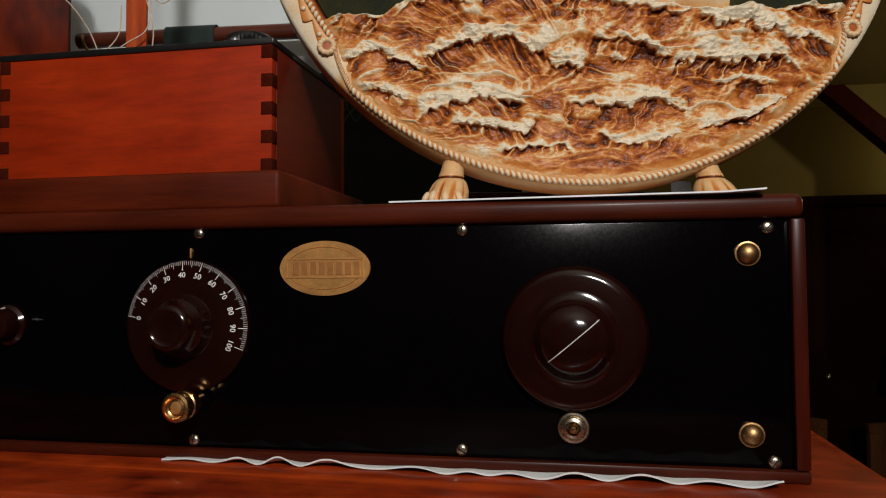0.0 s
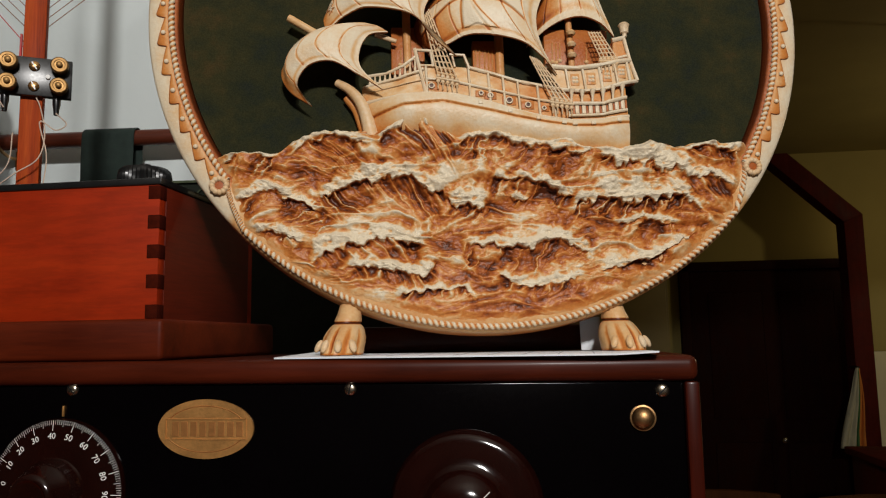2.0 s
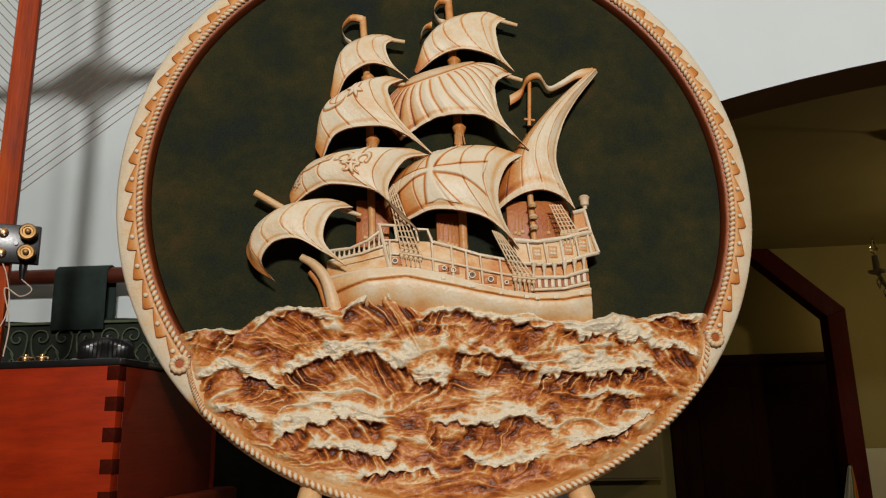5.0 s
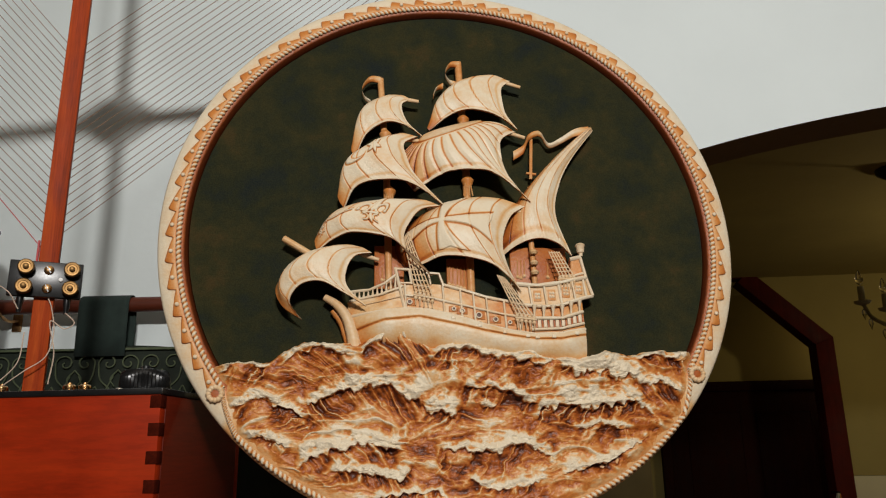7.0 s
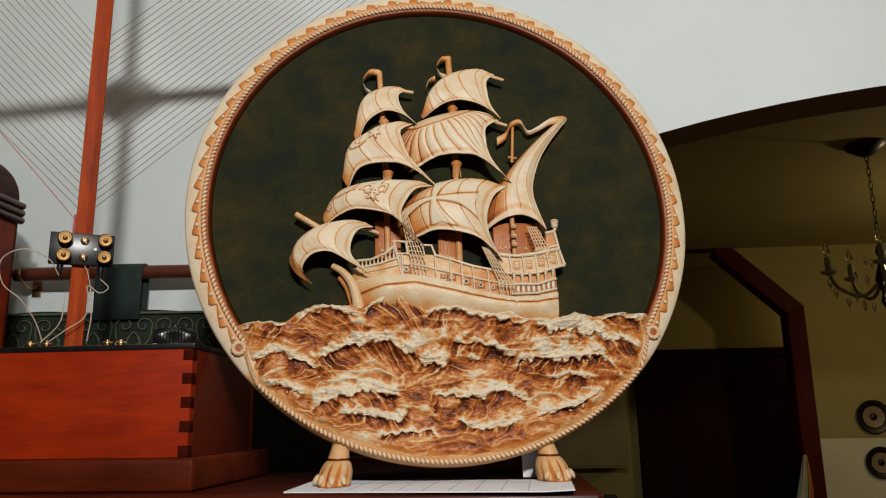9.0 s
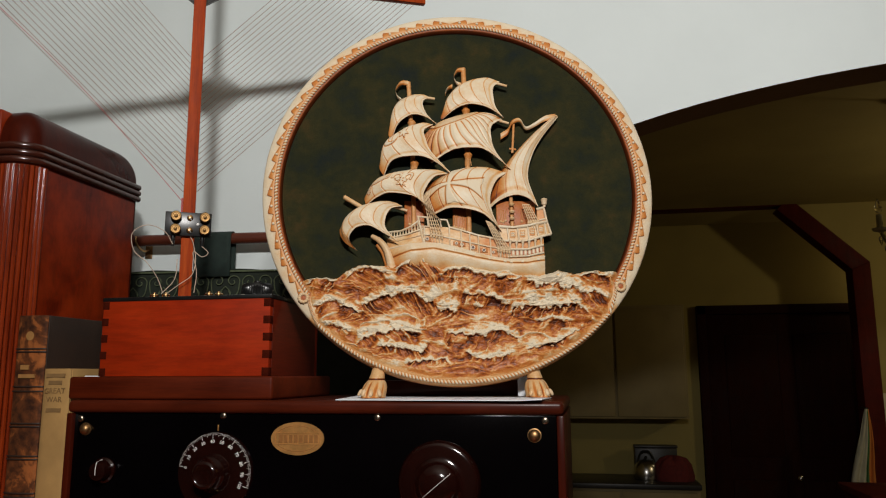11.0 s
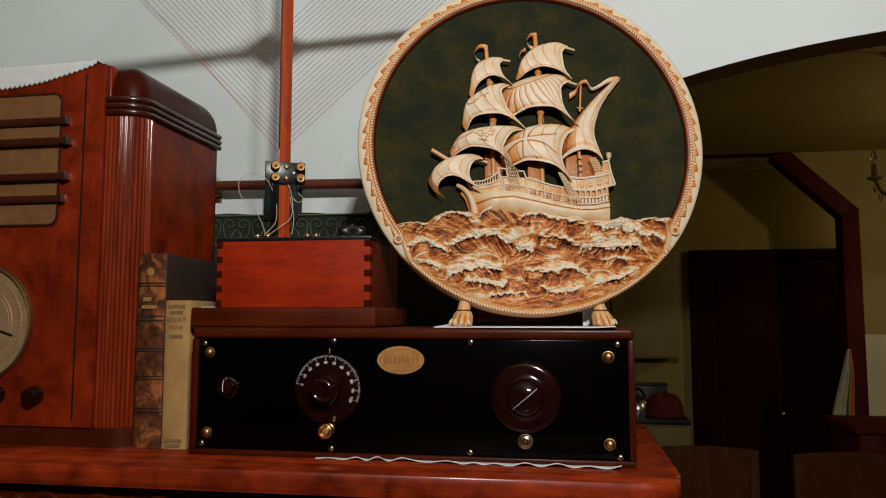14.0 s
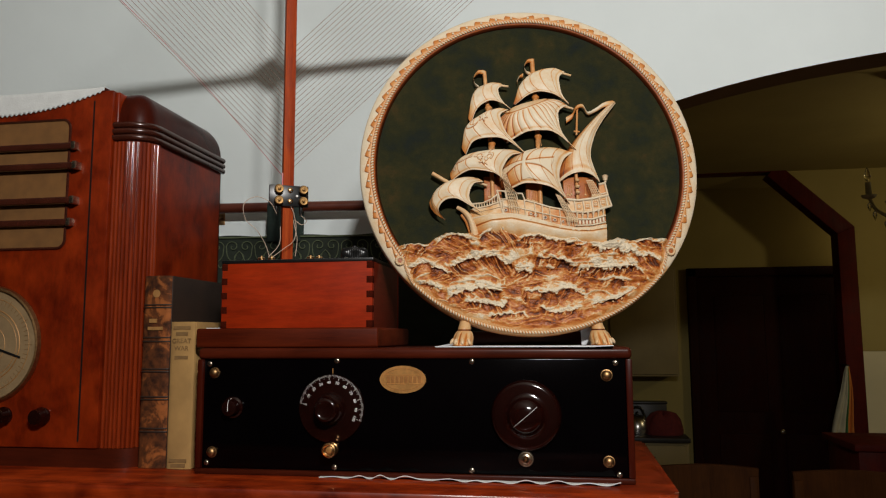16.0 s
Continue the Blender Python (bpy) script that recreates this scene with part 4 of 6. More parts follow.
def cross_emblem(S, T):
    x, y = S - 0.44, (T - 0.47) * 0.5
    arm = lambda p, q, ln: np.where(np.abs(p) < ln - 0.35 * (0.05 - np.minimum(np.abs(q), 0.05)), 0.018 + 0.072 * (np.abs(p) / ln) ** 1.5 - np.abs(q), -0.1)
    return shape_mask(np.maximum(arm(x, y, 0.40), arm(y, x, 0.225)), 0.014)


def star_emblem(S, T):
    x, y = S - 0.58, (T - 0.42) * 0.45
    r, a = np.hypot(x, y), np.arctan2(y, x)
    spike = np.abs((a * 6 / math.pi + 1.0) % 2 - 1)
    star = 0.044 + 0.052 * spike ** 1.3 - r
    x2 = S - 0.37
    moon = np.minimum(0.095 - np.hypot(x2, y), np.hypot(x2 - 0.045, y + 0.01) - 0.085)
    return shape_mask(np.maximum(star, moon), 0.014)


def lily_emblem(S, T):
    out = np.full_like(S, -1.0)
    for cx, cy, w in ((0.13, 0.50, 0.36), (0.58, 0.44, 0.47)):
        x, y = (S - cx) / w, (T - cy) * 0.40 / w
        petal = 0.052 * np.clip(1 - ((y + 0.10) / 0.17) ** 2, -1, 1) - np.abs(x)
        tail = 0.030 * np.clip(1 - ((y - 0.17) / 0.10) ** 2, -1, 1) - np.abs(x)
        bar = np.minimum(0.022 - np.abs(y - 0.08), 0.13 - np.abs(x))
        curl = 0.019 - np.abs(np.hypot((np.abs(x) - 0.135), (y + 0.015)) - 0.085)
        curl = np.where((y < 0.06) & ((np.abs(x) < 0.17) | (y < 0.0)), curl, -0.1)
        tip = 0.028 - np.hypot(np.abs(x) - 0.215, y - 0.005)
        foot = 0.014 - np.abs(np.hypot(np.abs(x) - 0.10, y - 0.17) - 0.06)
        foot = np.where((y > 0.09) & (np.abs(x) < 0.12), foot, -0.1)
        for q in (petal, tail, bar, curl, tip, foot):
            out = np.maximum(out, q)
    wave = 0.012 - np.abs((T - 0.46) * 0.45 - 0.03 * np.sin((S - 0.22) * 18))
    out = np.maximum(out, np.where((S > 0.22) & (S < 0.44), wave, -0.1))
    return shape_mask(out, 0.014)


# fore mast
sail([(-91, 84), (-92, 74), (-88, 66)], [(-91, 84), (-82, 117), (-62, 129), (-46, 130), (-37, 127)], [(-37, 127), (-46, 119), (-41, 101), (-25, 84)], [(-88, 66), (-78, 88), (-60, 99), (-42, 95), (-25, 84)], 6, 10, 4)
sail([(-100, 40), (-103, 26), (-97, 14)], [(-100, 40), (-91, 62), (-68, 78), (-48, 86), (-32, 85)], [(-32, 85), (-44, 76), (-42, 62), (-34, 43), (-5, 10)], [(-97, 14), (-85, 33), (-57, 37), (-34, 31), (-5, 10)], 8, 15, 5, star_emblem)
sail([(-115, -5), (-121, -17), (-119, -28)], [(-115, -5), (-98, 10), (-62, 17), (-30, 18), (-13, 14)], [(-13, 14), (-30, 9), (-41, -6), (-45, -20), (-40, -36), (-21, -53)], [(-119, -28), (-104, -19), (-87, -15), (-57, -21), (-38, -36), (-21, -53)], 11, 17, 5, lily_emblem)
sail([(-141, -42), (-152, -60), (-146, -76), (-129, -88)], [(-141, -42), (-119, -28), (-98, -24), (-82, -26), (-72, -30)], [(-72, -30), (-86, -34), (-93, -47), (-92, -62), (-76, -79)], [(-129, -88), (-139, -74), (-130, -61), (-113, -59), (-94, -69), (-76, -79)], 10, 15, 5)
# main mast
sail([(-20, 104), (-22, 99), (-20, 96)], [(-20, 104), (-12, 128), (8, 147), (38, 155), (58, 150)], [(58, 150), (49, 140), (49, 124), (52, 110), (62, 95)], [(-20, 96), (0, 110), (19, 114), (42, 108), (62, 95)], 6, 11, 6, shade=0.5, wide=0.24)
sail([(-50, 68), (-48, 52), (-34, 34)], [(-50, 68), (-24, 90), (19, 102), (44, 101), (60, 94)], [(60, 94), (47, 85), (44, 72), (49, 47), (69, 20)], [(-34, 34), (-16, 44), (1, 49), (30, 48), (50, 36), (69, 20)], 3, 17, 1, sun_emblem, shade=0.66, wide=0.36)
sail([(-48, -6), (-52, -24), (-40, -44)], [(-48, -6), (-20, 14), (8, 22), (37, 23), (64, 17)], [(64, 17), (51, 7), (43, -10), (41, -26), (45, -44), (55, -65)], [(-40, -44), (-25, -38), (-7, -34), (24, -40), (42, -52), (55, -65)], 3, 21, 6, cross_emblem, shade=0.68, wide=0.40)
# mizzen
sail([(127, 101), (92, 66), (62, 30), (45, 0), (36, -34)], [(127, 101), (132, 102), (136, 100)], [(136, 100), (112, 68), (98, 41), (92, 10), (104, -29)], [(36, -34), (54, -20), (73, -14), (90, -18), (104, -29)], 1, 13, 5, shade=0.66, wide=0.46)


def hull_line(us, table):
    return np.interp(us, [p[0] for p in table], [p[1] for p in table])


WALE = [(-92, -85), (-65, -82), (-44, -80), (-23, -81), (2, -87), (24, -94), (45, -99), (66, -102), (88, -101), (111, -96)]
STRAKE = [(-88, -97), (-61, -90), (-32, -87), (2, -94), (23, -99), (44, -103), (66, -106), (87, -106), (111, -101)]
KEEL = [(-92, -114), (-65, -114), (2, -120), (65, -128), (111, -128)]
BELT = [(-92, -77), (-65, -73), (-44, -68), (-23, -70), (3, -76), (37, -84), (63, -88), (90, -88), (111, -81)]
RAIL = [(-92, -71), (-65, -67), (-48, -61), (-44, -57), (-26, -57), (-12, -58), (3, -62), (25, -69), (40, -72), (60, -76), (90, -76), (111, -69)]


def ship():
    us = np.linspace(-92, 109, 150)
    tuck = lambda u: np.clip((u + 94) / 34, 0, 1) ** 0.55 * np.clip((116 - u) / 22, 0, 1) ** 0.30
    rake = tuck(us)
    wale, keel = hull_line(us, WALE), hull_line(us, KEEL)
    strake = hull_line(us, STRAKE)
    # lower hull, round-bellied below its double wale
    rows, gl = [], []
    for f in np.linspace(0, 1, 40):
        v = wale + (keel - wale) * f
        x = us + np.clip(1 - (us + 92) / 26, 0, 1) * f * 7
        z = 6 + 19 * math.sin(math.pi * (0.34 + 0.56 * f)) * rake
        seam = np.exp(-((v - strake) / 0.9) ** 2)
        z = z - 0.8 * seam + 1.2 * (v > strake)
        rows.append(np.stack([x, v, z], -1))
        stain = layered(us / 16 + 3, us * 0 + f * 3, 3) - 0.5
        # brown shading drawn into the glaze towards keel and bow
        gl.append(0.08 + 0.30 * np.clip((f - 0.50) / 0.38, 0, 1) ** 1.5 + 0.38 * seam + 0.22 * np.clip(1 - (us + 92) / 34, 0, 1) + 0.16 * stain)
    co = np.array(rows) * MM
    hull = sheet("hull", co, RESIN, speaker, "round-bellied cream hull", glaze=np.clip(np.array(gl), 0, 1), thick=0.012, smooth=60)
    hull.matrix_local = Matrix.Translation((0, 0, -0.006))
    # upper strakes, panelled
    rail = hull_line(us, RAIL)
    rows, gl = [], []
    for f in np.linspace(0, 1, 20):
        v = wale + (rail - wale) * f
        z = 8 + (13.5 - 2.5 * f) * rake
        rows.append(np.stack([us, v, z], -1))
        gl.append(0.20 + 0.30 * (layered(us / 7, us * 0 + f * 5, 3) - 0.5) + 0.10 * np.clip((us + 5) / 40, 0, 1))
    sheet("upper_side", np.array(rows) * MM, RESIN, hull, "panelled upper strakes", glaze=np.clip(np.array(gl), 0, 1), thick=0.010, smooth=60)

    def bar(pts, r, g, name, parent=hull, n=6):
        return set_glaze(part(name, tube([(a * MM, b * MM, c * MM) for a, b, c in pts], r * MM if isinstance(r, (int, float)) else [q * MM for q in r], n), RESIN, parent, smooth=60), g)

    depth = lambda u: 8 + 13.5 * float(tuck(np.array(u)))
    one = lambda u, tab: float(hull_line(np.array([u]), tab)[0])

    def along(tab, u0, u1, r, g, out=0.4, name="rail", n=60):
        bar([(u, one(u, tab), depth(u) + out) for u in np.linspace(u0, u1, n)], r, g, name)
    along(WALE, -90, 109, 1.5, 0.06, 0.6, "wale", 80)
    along(BELT, -44, 108, 1.1, 0.06, -0.2)
    along(RAIL, -91, -46, 1.3, 0.05, -1.4)
    along(RAIL, -12, 62, 1.5, 0.05, -1.6)
    along(BELT, -90, -46, 0.6, 0.14, -0.6)
    # posts of the bulwark
    for u in (-44, -12, 3, 14, 25, 40, 52):
        bar([(u + 1, one(u, WALE), depth(u) + 0.6), (u, one(u, RAIL) + (3 if u == -12 else 0), depth(u) - 1.4)], 1.0, 0.07, "post")
    # gun ports below the belt rail, each in a dark square
    for u, r in ((-40, 2.6), (-3, 2.0), (4, 2.4), (18, 3.0), (32, 2.6), (44, 1.8)):
        v = (one(u, WALE) + one(u, BELT)) / 2 + 0.2
        z = depth(u) + 0.3
        set_glaze(part("port_frame", block((u - r - 2.2) * MM, (u + r + 2.2) * MM, (v - r - 0.6) * MM, (v + r + 0.6) * MM, (z - 2) * MM, z * MM, 0.0003), RESIN, hull), 0.42)
        bm = tube([((u + r * 0.75 * math.cos(q)) * MM, (v + r * 0.75 * math.sin(q)) * MM, (z + 0.7) * MM) for q in np.linspace(0, 2 * math.pi, 16, endpoint=False)], 0.62 * MM, 6, True)
        set_glaze(part("gun_port", bm, RESIN, hull, smooth=60), 0.06)
        set_glaze(part("port_hole", lathe([(0, (z + 0.25) * MM), (r * 0.6 * MM, (z + 0.25) * MM)], 14, Matrix.Translation((u * MM, v * MM, 0))), RESIN, hull, smooth=0), 0.85)
    # small blocks under the wale
    for u in (-4, 18, 39, 58, 66, 80, 100):
        v = one(u, WALE) - 3.0
        set_glaze(part("fender_block", block((u - 1.8) * MM, (u + 1.8) * MM, (v - 1.4) * MM, (v + 1.4) * MM, (depth(u) - 1) * MM, (depth(u) + 4.6) * MM, 0.0004), RESIN, hull), 0.06)
    # forecastle balustrade, rising to the tall post
    top_rail = [(-91, -62), (-74, -62), (-61, -57), (-51, -49)]
    for u in np.linspace(-86, -52, 10):
        v0, v1 = one(u, RAIL), one(u, top_rail)
        zz = depth(u) - 2
        bar([(u, v0, zz), (u, v0 + 0.25 * (v1 - v0), zz), (u, v0 + 0.5 * (v1 - v0), zz), (u, v1, zz)], [0.6, 1.25, 0.7, 0.6], 0.08, "baluster", n=6)
    bar([(u, one(u, top_rail), depth(u) - 1.8) for u in np.linspace(-90, -50, 26)], 1.25, 0.05, "rail")
    bar([(-52, -43, 20), (-44, -80, 21.5)], 1.5, 0.06, "post")
    bar([(-53, -44, 20), (-40, -45, 20.5)], 1.3, 0.06, "rail")
    bar([(-40, -45, 20.5), (-38, -58, 20.5)], 1.2, 0.06, "post")
    bar([(-48, -57, 20.5), (-36, -57, 20.5)], 1.0, 0.08, "rail")
    bar([(-26, -48, 20.5), (-15, -48.5, 20.5), (-11, -60, 20.5)], 1.4, 0.05, "rail")
    bar([(-24, -48, 20), (-22, -58, 20)], 1.0, 0.08, "post")
    # stern gallery: a proud box with square panels under a thick rail
    gal_top = [(47, -57), (69, -59), (91, -56), (114, -50)]
    gal_bot = [(55, -76), (75, -77.5), (90, -76), (119, -66)]
    gu = np.linspace(0, 1, 40)
    rows = []
    for f in np.linspace(0, 1, 8):
        x = 57 - 8 * f + gu * (62 + 3 * f)
        v = hull_line(x, gal_bot) * (1 - f) + hull_line(x, gal_top) * f
        rows.append(np.stack([x, v, 20.5 - 6 * np.clip((x - 98) / 20, 0, 1) ** 2], -1))
    gallery = sheet("stern_gallery", np.array(rows) * MM, RESIN, hull, "panelled stern gallery", glaze=np.full((8, 40), 0.16), thick=0.008, smooth=60)
    gz = lambda u: 21.0 - 6 * max(0.0, (u - 98) / 20) ** 2
    for tab, r, u0, u1 in ((gal_top, 1.9, 47, 114), (gal_bot, 1.5, 56, 119)):
        bar([(u, one(u, tab), gz(u) + 0.6) for u in np.linspace(u0, u1, 24)], r, 0.04, "rail", gallery)
    for k, u in enumerate((62, 75, 88, 100, 110.5)):
        lo, hi = one(u + 1.5, gal_bot), one(u, gal_top)
        bar([(u + 2, lo, gz(u) + 0.2), (u, hi, gz(u) + 0.2)], 1.1, 0.05, "post", gallery)
        if k < 4:
            c, v = u + 7.2 - 0.5 * k, (one(u + 7, gal_bot) + one(u + 7, gal_top)) / 2
            set_glaze(part("panel", block((c - 3.4) * MM, (c + 3.4) * MM, (v - 5) * MM, (v + 5) * MM, (gz(c) - 2.0) * MM, (gz(c) + 0.1) * MM, 0.0006), RESIN, gallery), 0.30)
            bm = None
            for q in range(4):
                qa = math.pi / 4 + q * math.pi / 2
                bm = lathe([(0, 1.0 * MM), (1.0 * MM, 0.7 * MM), (1.5 * MM, 0)], 8, Matrix.Translation(((c + 1.7 * math.cos(qa)) * MM, (v + 2.1 * math.sin(qa)) * MM, (gz(c) + 0.1) * MM)), bm)
            set_glaze(part("rosette", bm, RESIN, gallery, smooth=60), 0.08)
    # corbels and a row of small windows below the gallery
    arc1 = [(62, -88), (89, -88), (109, -81)]
    arc2 = [(62, -98), (88, -97), (110, -91)]
    for tab, r in ((arc1, 1.4), (arc2, 1.2)):
        bar([(u, one(u, tab), depth(u) + 1.4) for u in np.linspace(62, 108, 20)], r, 0.05, "rail")
    for u in np.linspace(65, 105, 6):
        lo, hi = one(u, arc1), one(u, gal_bot)
        bar([(u, lo, depth(u) + 0.6), (u + 0.3, (lo + hi) / 2, depth(u) + 0.8), (u + 0.6, hi, depth(u) + 1.6)], [0.8, 1.0, 2.3], 0.05, "corbel", n=8)
    for u in np.linspace(64, 105, 9):
        lo, hi = one(u, arc2) + 1.5, one(u, arc1) - 1.4
        set_glaze(part("stern_window", block((u - 1.5) * MM, (u + 1.5) * MM, lo * MM, hi * MM, (depth(u) - 1) * MM, (depth(u) + 0.9) * MM, 0.0005), RESIN, hull), 0.05)
        set_glaze(part("window_hollow", block((u + 1.8) * MM, (u + 3.2) * MM, lo * MM, hi * MM, (depth(u) - 1) * MM, (depth(u) + 0.25) * MM), RESIN, hull), 0.55)
    # quarter piece with its lantern
    quarter = [(101, -52), (102, -32), (110, -31), (112, -42), (114, -50)]
    set_glaze(part("quarter_piece", prism([(x * MM, y * MM) for x, y in quarter], 0.008, 0.0165, 0.0008), RESIN, hull, smooth=0), 0.30)
    bar([(101, -33, 17), (111, -30.5, 17)], 1.8, 0.05, "rail")
    bar([(104, -48, 17), (113, -45.5, 16.5)], 1.2, 0.05, "rail")
    bar([(119, -66, 16), (114, -50, 17), (110.5, -31, 17)], 1.6, 0.07, "stern_post")
    lant = part("stern_lantern", lathe([(0.0, 0.0), (1.6 * MM, 0.0), (1.8 * MM, 2.5 * MM), (3.2 * MM, 3.5 * MM), (3.9 * MM, 9 * MM), (4.6 * MM, 10 * MM), (3.4 * MM, 11.5 * MM), (0.0, 13 * MM)], 12, Matrix.Translation((111.5 * MM, -30 * MM, 16.5 * MM)) @ Matrix.Rotation(-math.pi / 2, 4, "X")), RESIN, hull, "stern lantern")
    set_glaze(lant, 0.10)
    # cabin wall under the mizzen, deck house and fore cabin, with hanging ropes
    set_glaze(part("cabin", block(50 * MM, 101 * MM, -58 * MM, -18 * MM, -0.010, 0.006, 0.001), RESIN, hull, "umber cabin wall"), 0.50)
    set_glaze(part("deck_house", block(-7 * MM, 11 * MM, -63 * MM, -30 * MM, -0.010, 0.009, 0.001), RESIN, hull, "umber deck house"), 0.46)
    set_glaze(part("fore_cabin", block(-70 * MM, -44 * MM, -58 * MM, -18 * MM, -0.010, 0.007, 0.001), RESIN, hull, "umber fore cabin"), 0.50)
    for u, v0, v1, z in ((-5, -54, -38, 9.4), (-2, -55, -38, 9.4), (2, -56, -38, 9.4), (5, -57, -38, 9.4), (8, -58, -38, 9.4), (56, -46, -30, 6.5), (59, -47, -30, 6.5), (62, -45, -30, 6.5), (83, -46, -34, 6.5), (-63, -50, -38, 7.4), (-60, -50, -36, 7.4)):
        bar([(u, v0, z), (u + 0.6, v1, z)], 0.55, 0.30, "rope", n=4)
        set_glaze(part("deadeye", lathe([(0, 1.2 * MM), (1.1 * MM, 0.9 * MM), (1.7 * MM, 0)], 10, Matrix.Translation((u * MM, v0 * MM, z * MM))), RESIN, hull, smooth=60), 0.18)
    # stem and beak
    stem = curve([(-111, -67, 11), (-101, -74, 13), (-93, -84, 13), (-88, -97, 12), (-85, -110, 10)], 24)
    bar([tuple(p) for p in stem], [3.0 + 0.13 * k for k in range(24)], 0.14, "stem", n=10)
    inner = curve([(-104, -77, 6), (-97, -87, 6), (-93, -98, 5), (-90, -108, 4)], 16)
    bar([tuple(p) for p in inner], 3.4, 0.34, "stem_backing", n=8)

    # masts, yards, tops
    def mast(pts, r):
        return bar(pts, r, 0.28, "mast", speaker, 8)
    mast([(-57, -60, 3), (-60, 60, 3), (-66, 152, 3)], 3.2)
    mast([(14, -62, 3), (13, 60, 3), (9, 173, 3)], 3.6)
    mast([(70, -58, 5), (69, -10, 5), (72, 40, 2)], 2.6)
    for u, v in ((-57, 32), (-61, 90), (14, 44), (12, 108)):
        bm = lathe([(2.6 * MM, -8 * MM), (5.5 * MM, 0), (5.9 * MM, 1.5 * MM), (4.6 * MM, 3 * MM), (3 * MM, 5 * MM)], 16, Matrix.Translation((u * MM, v * MM, 4 * MM)) @ Matrix.Rotation(-math.pi / 2, 4, "X"))
        set_glaze(part("mast_top", bm, RESIN, speaker, "small crow's-nest collar", smooth=60), 0.35)
        for q in (-3.2, -1.1, 1.1, 3.2):
            bar([(u + q * 0.6, v - 1, 7.5), (u + q * 1.3, v - 15, 6.5)], 0.6, 0.25, "stay", speaker, 4)
    for a, b in (((-46, 127), (-30, 125)), ((-42, 84), (-22, 82)), ((46, 150), (68, 144)), ((48, 95), (69, 89)), ((54, 14), (76, 10)), ((-24, 14), (-5, 10)), ((-82, -29), (-66, -34))):
        bar([(a[0], a[1], 9), (b[0], b[1], 8)], [2.2, 1.7], 0.16, "yard", speaker, 8)
    bar([(-112, -36, 6), (-128, -27, 7), (-148, -15, 8)], 3.0, 0.2, "bowsprit", speaker, 10)
    # mizzen details
    for v in (-26, -36, -45):
        bm = lathe([(2.6 * MM, -2 * MM), (4.0 * MM, 0), (2.6 * MM, 2 * MM)], 12, Matrix.Translation((69.5 * MM, v * MM, 9 * MM)) @ Matrix.Rotation(-math.pi / 2, 4, "X"))
        set_glaze(part("mast_band", bm, RESIN, speaker, smooth=60), 0.15)

    # ribbons and flags
    def ribbon(pts, width, name="pennant"):
        line = curve(pts, 36)
        rows = []
        for k, (a, b, c) in enumerate(line):
            w = width * (0.75 + 0.25 * math.cos(k / 6))
            rows.append([(a * MM, (b - w) * MM, (c - 1.2) * MM), (a * MM, b * MM, (c + 0.6) * MM), (a * MM, (b + w) * MM, (c - 0.4) * MM)])
        co = np.array(rows)
        gl = np.tile(np.array([0.35, 0.12, 0.2]), (36, 1)) + 0.2 * np.sin(np.arange(36) / 5)[:, None]
        sheet(name, co, RESIN, speaker, "small fluttering pennant", glaze=np.clip(gl, 0, 1), thick=0.0016, smooth=60)
    ribbon([(-66, 150, 6), (-76, 149, 8), (-83, 140, 7), (-81, 131, 5), (-75, 124, 6), (-80, 116, 7)], 3.2)
    ribbon([(10, 170, 6), (1, 168, 8), (-4, 159, 7), (0, 151, 5), (6, 148, 5)], 3.2)
    ribbon([(-6, 146, 5), (-13, 141, 7), (-16, 133, 6)], 3.0)
    ribbon([(58, 72, 5), (68, 79, 6), (73, 90, 8), (84, 95, 7), (92, 84, 5), (103, 88, 6), (118, 97, 7), (132, 100, 6)], 4.4)
    bar([(76, 90, 4), (73, 48, 4)], 1.5, 0.30, "flag_staff", speaker)
    bar([(69, 54, 4), (78, 53, 4)], 1.4, 0.35, "flag_staff", speaker)

    # shrouds: rope ladders
    def shroud(bl, br, tl, tr, z0, z1, lines, rungs):
        bl, br, tl, tr = (np.array(p, float) for p in (bl, br, tl, tr))
        net = None
        for f in np.linspace(0, 1, lines):
            a, b = bl + (br - bl) * f, tl + (tr - tl) * f
            bm = tube([(a[0] * MM, a[1] * MM, z0 * MM), (b[0] * MM, b[1] * MM, z1 * MM)], 0.62 * MM, 5)
            ob = set_glaze(part("shroud" if net is None else "rope", bm, RESIN, net or speaker, smooth=0), 0.12)
            net = net or ob
        for f in np.linspace(0.04, 0.96, rungs):
            a, b = bl + (tl - bl) * f, br + (tr - br) * f
            z = z0 + (z1 - z0) * f
            bm = tube([(a[0] * MM, a[1] * MM, z * MM), (b[0] * MM, b[1] * MM, z * MM)], 0.55 * MM, 5)
            set_glaze(part("rung", bm, RESIN, net, smooth=0), 0.12)
        # chain plates with their round deadeyes
        for f in np.linspace(0, 1, lines):
            c = bl + (br - bl) * f
            for drop in (0.5, 4.5):
                bm = lathe([(0, 1.1 * MM), (1.1 * MM, 0.8 * MM), (1.6 * MM, 0)], 10, Matrix.Translation((c[0] * MM, (c[1] - drop) * MM, (z0 - 0.4) * MM)))
                set_glaze(part("deadeye", bm, RESIN, net, smooth=60), 0.12)
            bm = tube([(c[0] * MM, (c[1] - 4) * MM, z0 * MM), (c[0] * MM, (c[1] - 11) * MM, (z0 - 0.5) * MM)], 0.55 * MM, 4)
            set_glaze(part("chain_plate", bm, RESIN, net, smooth=0), 0.12)
        w = br - bl
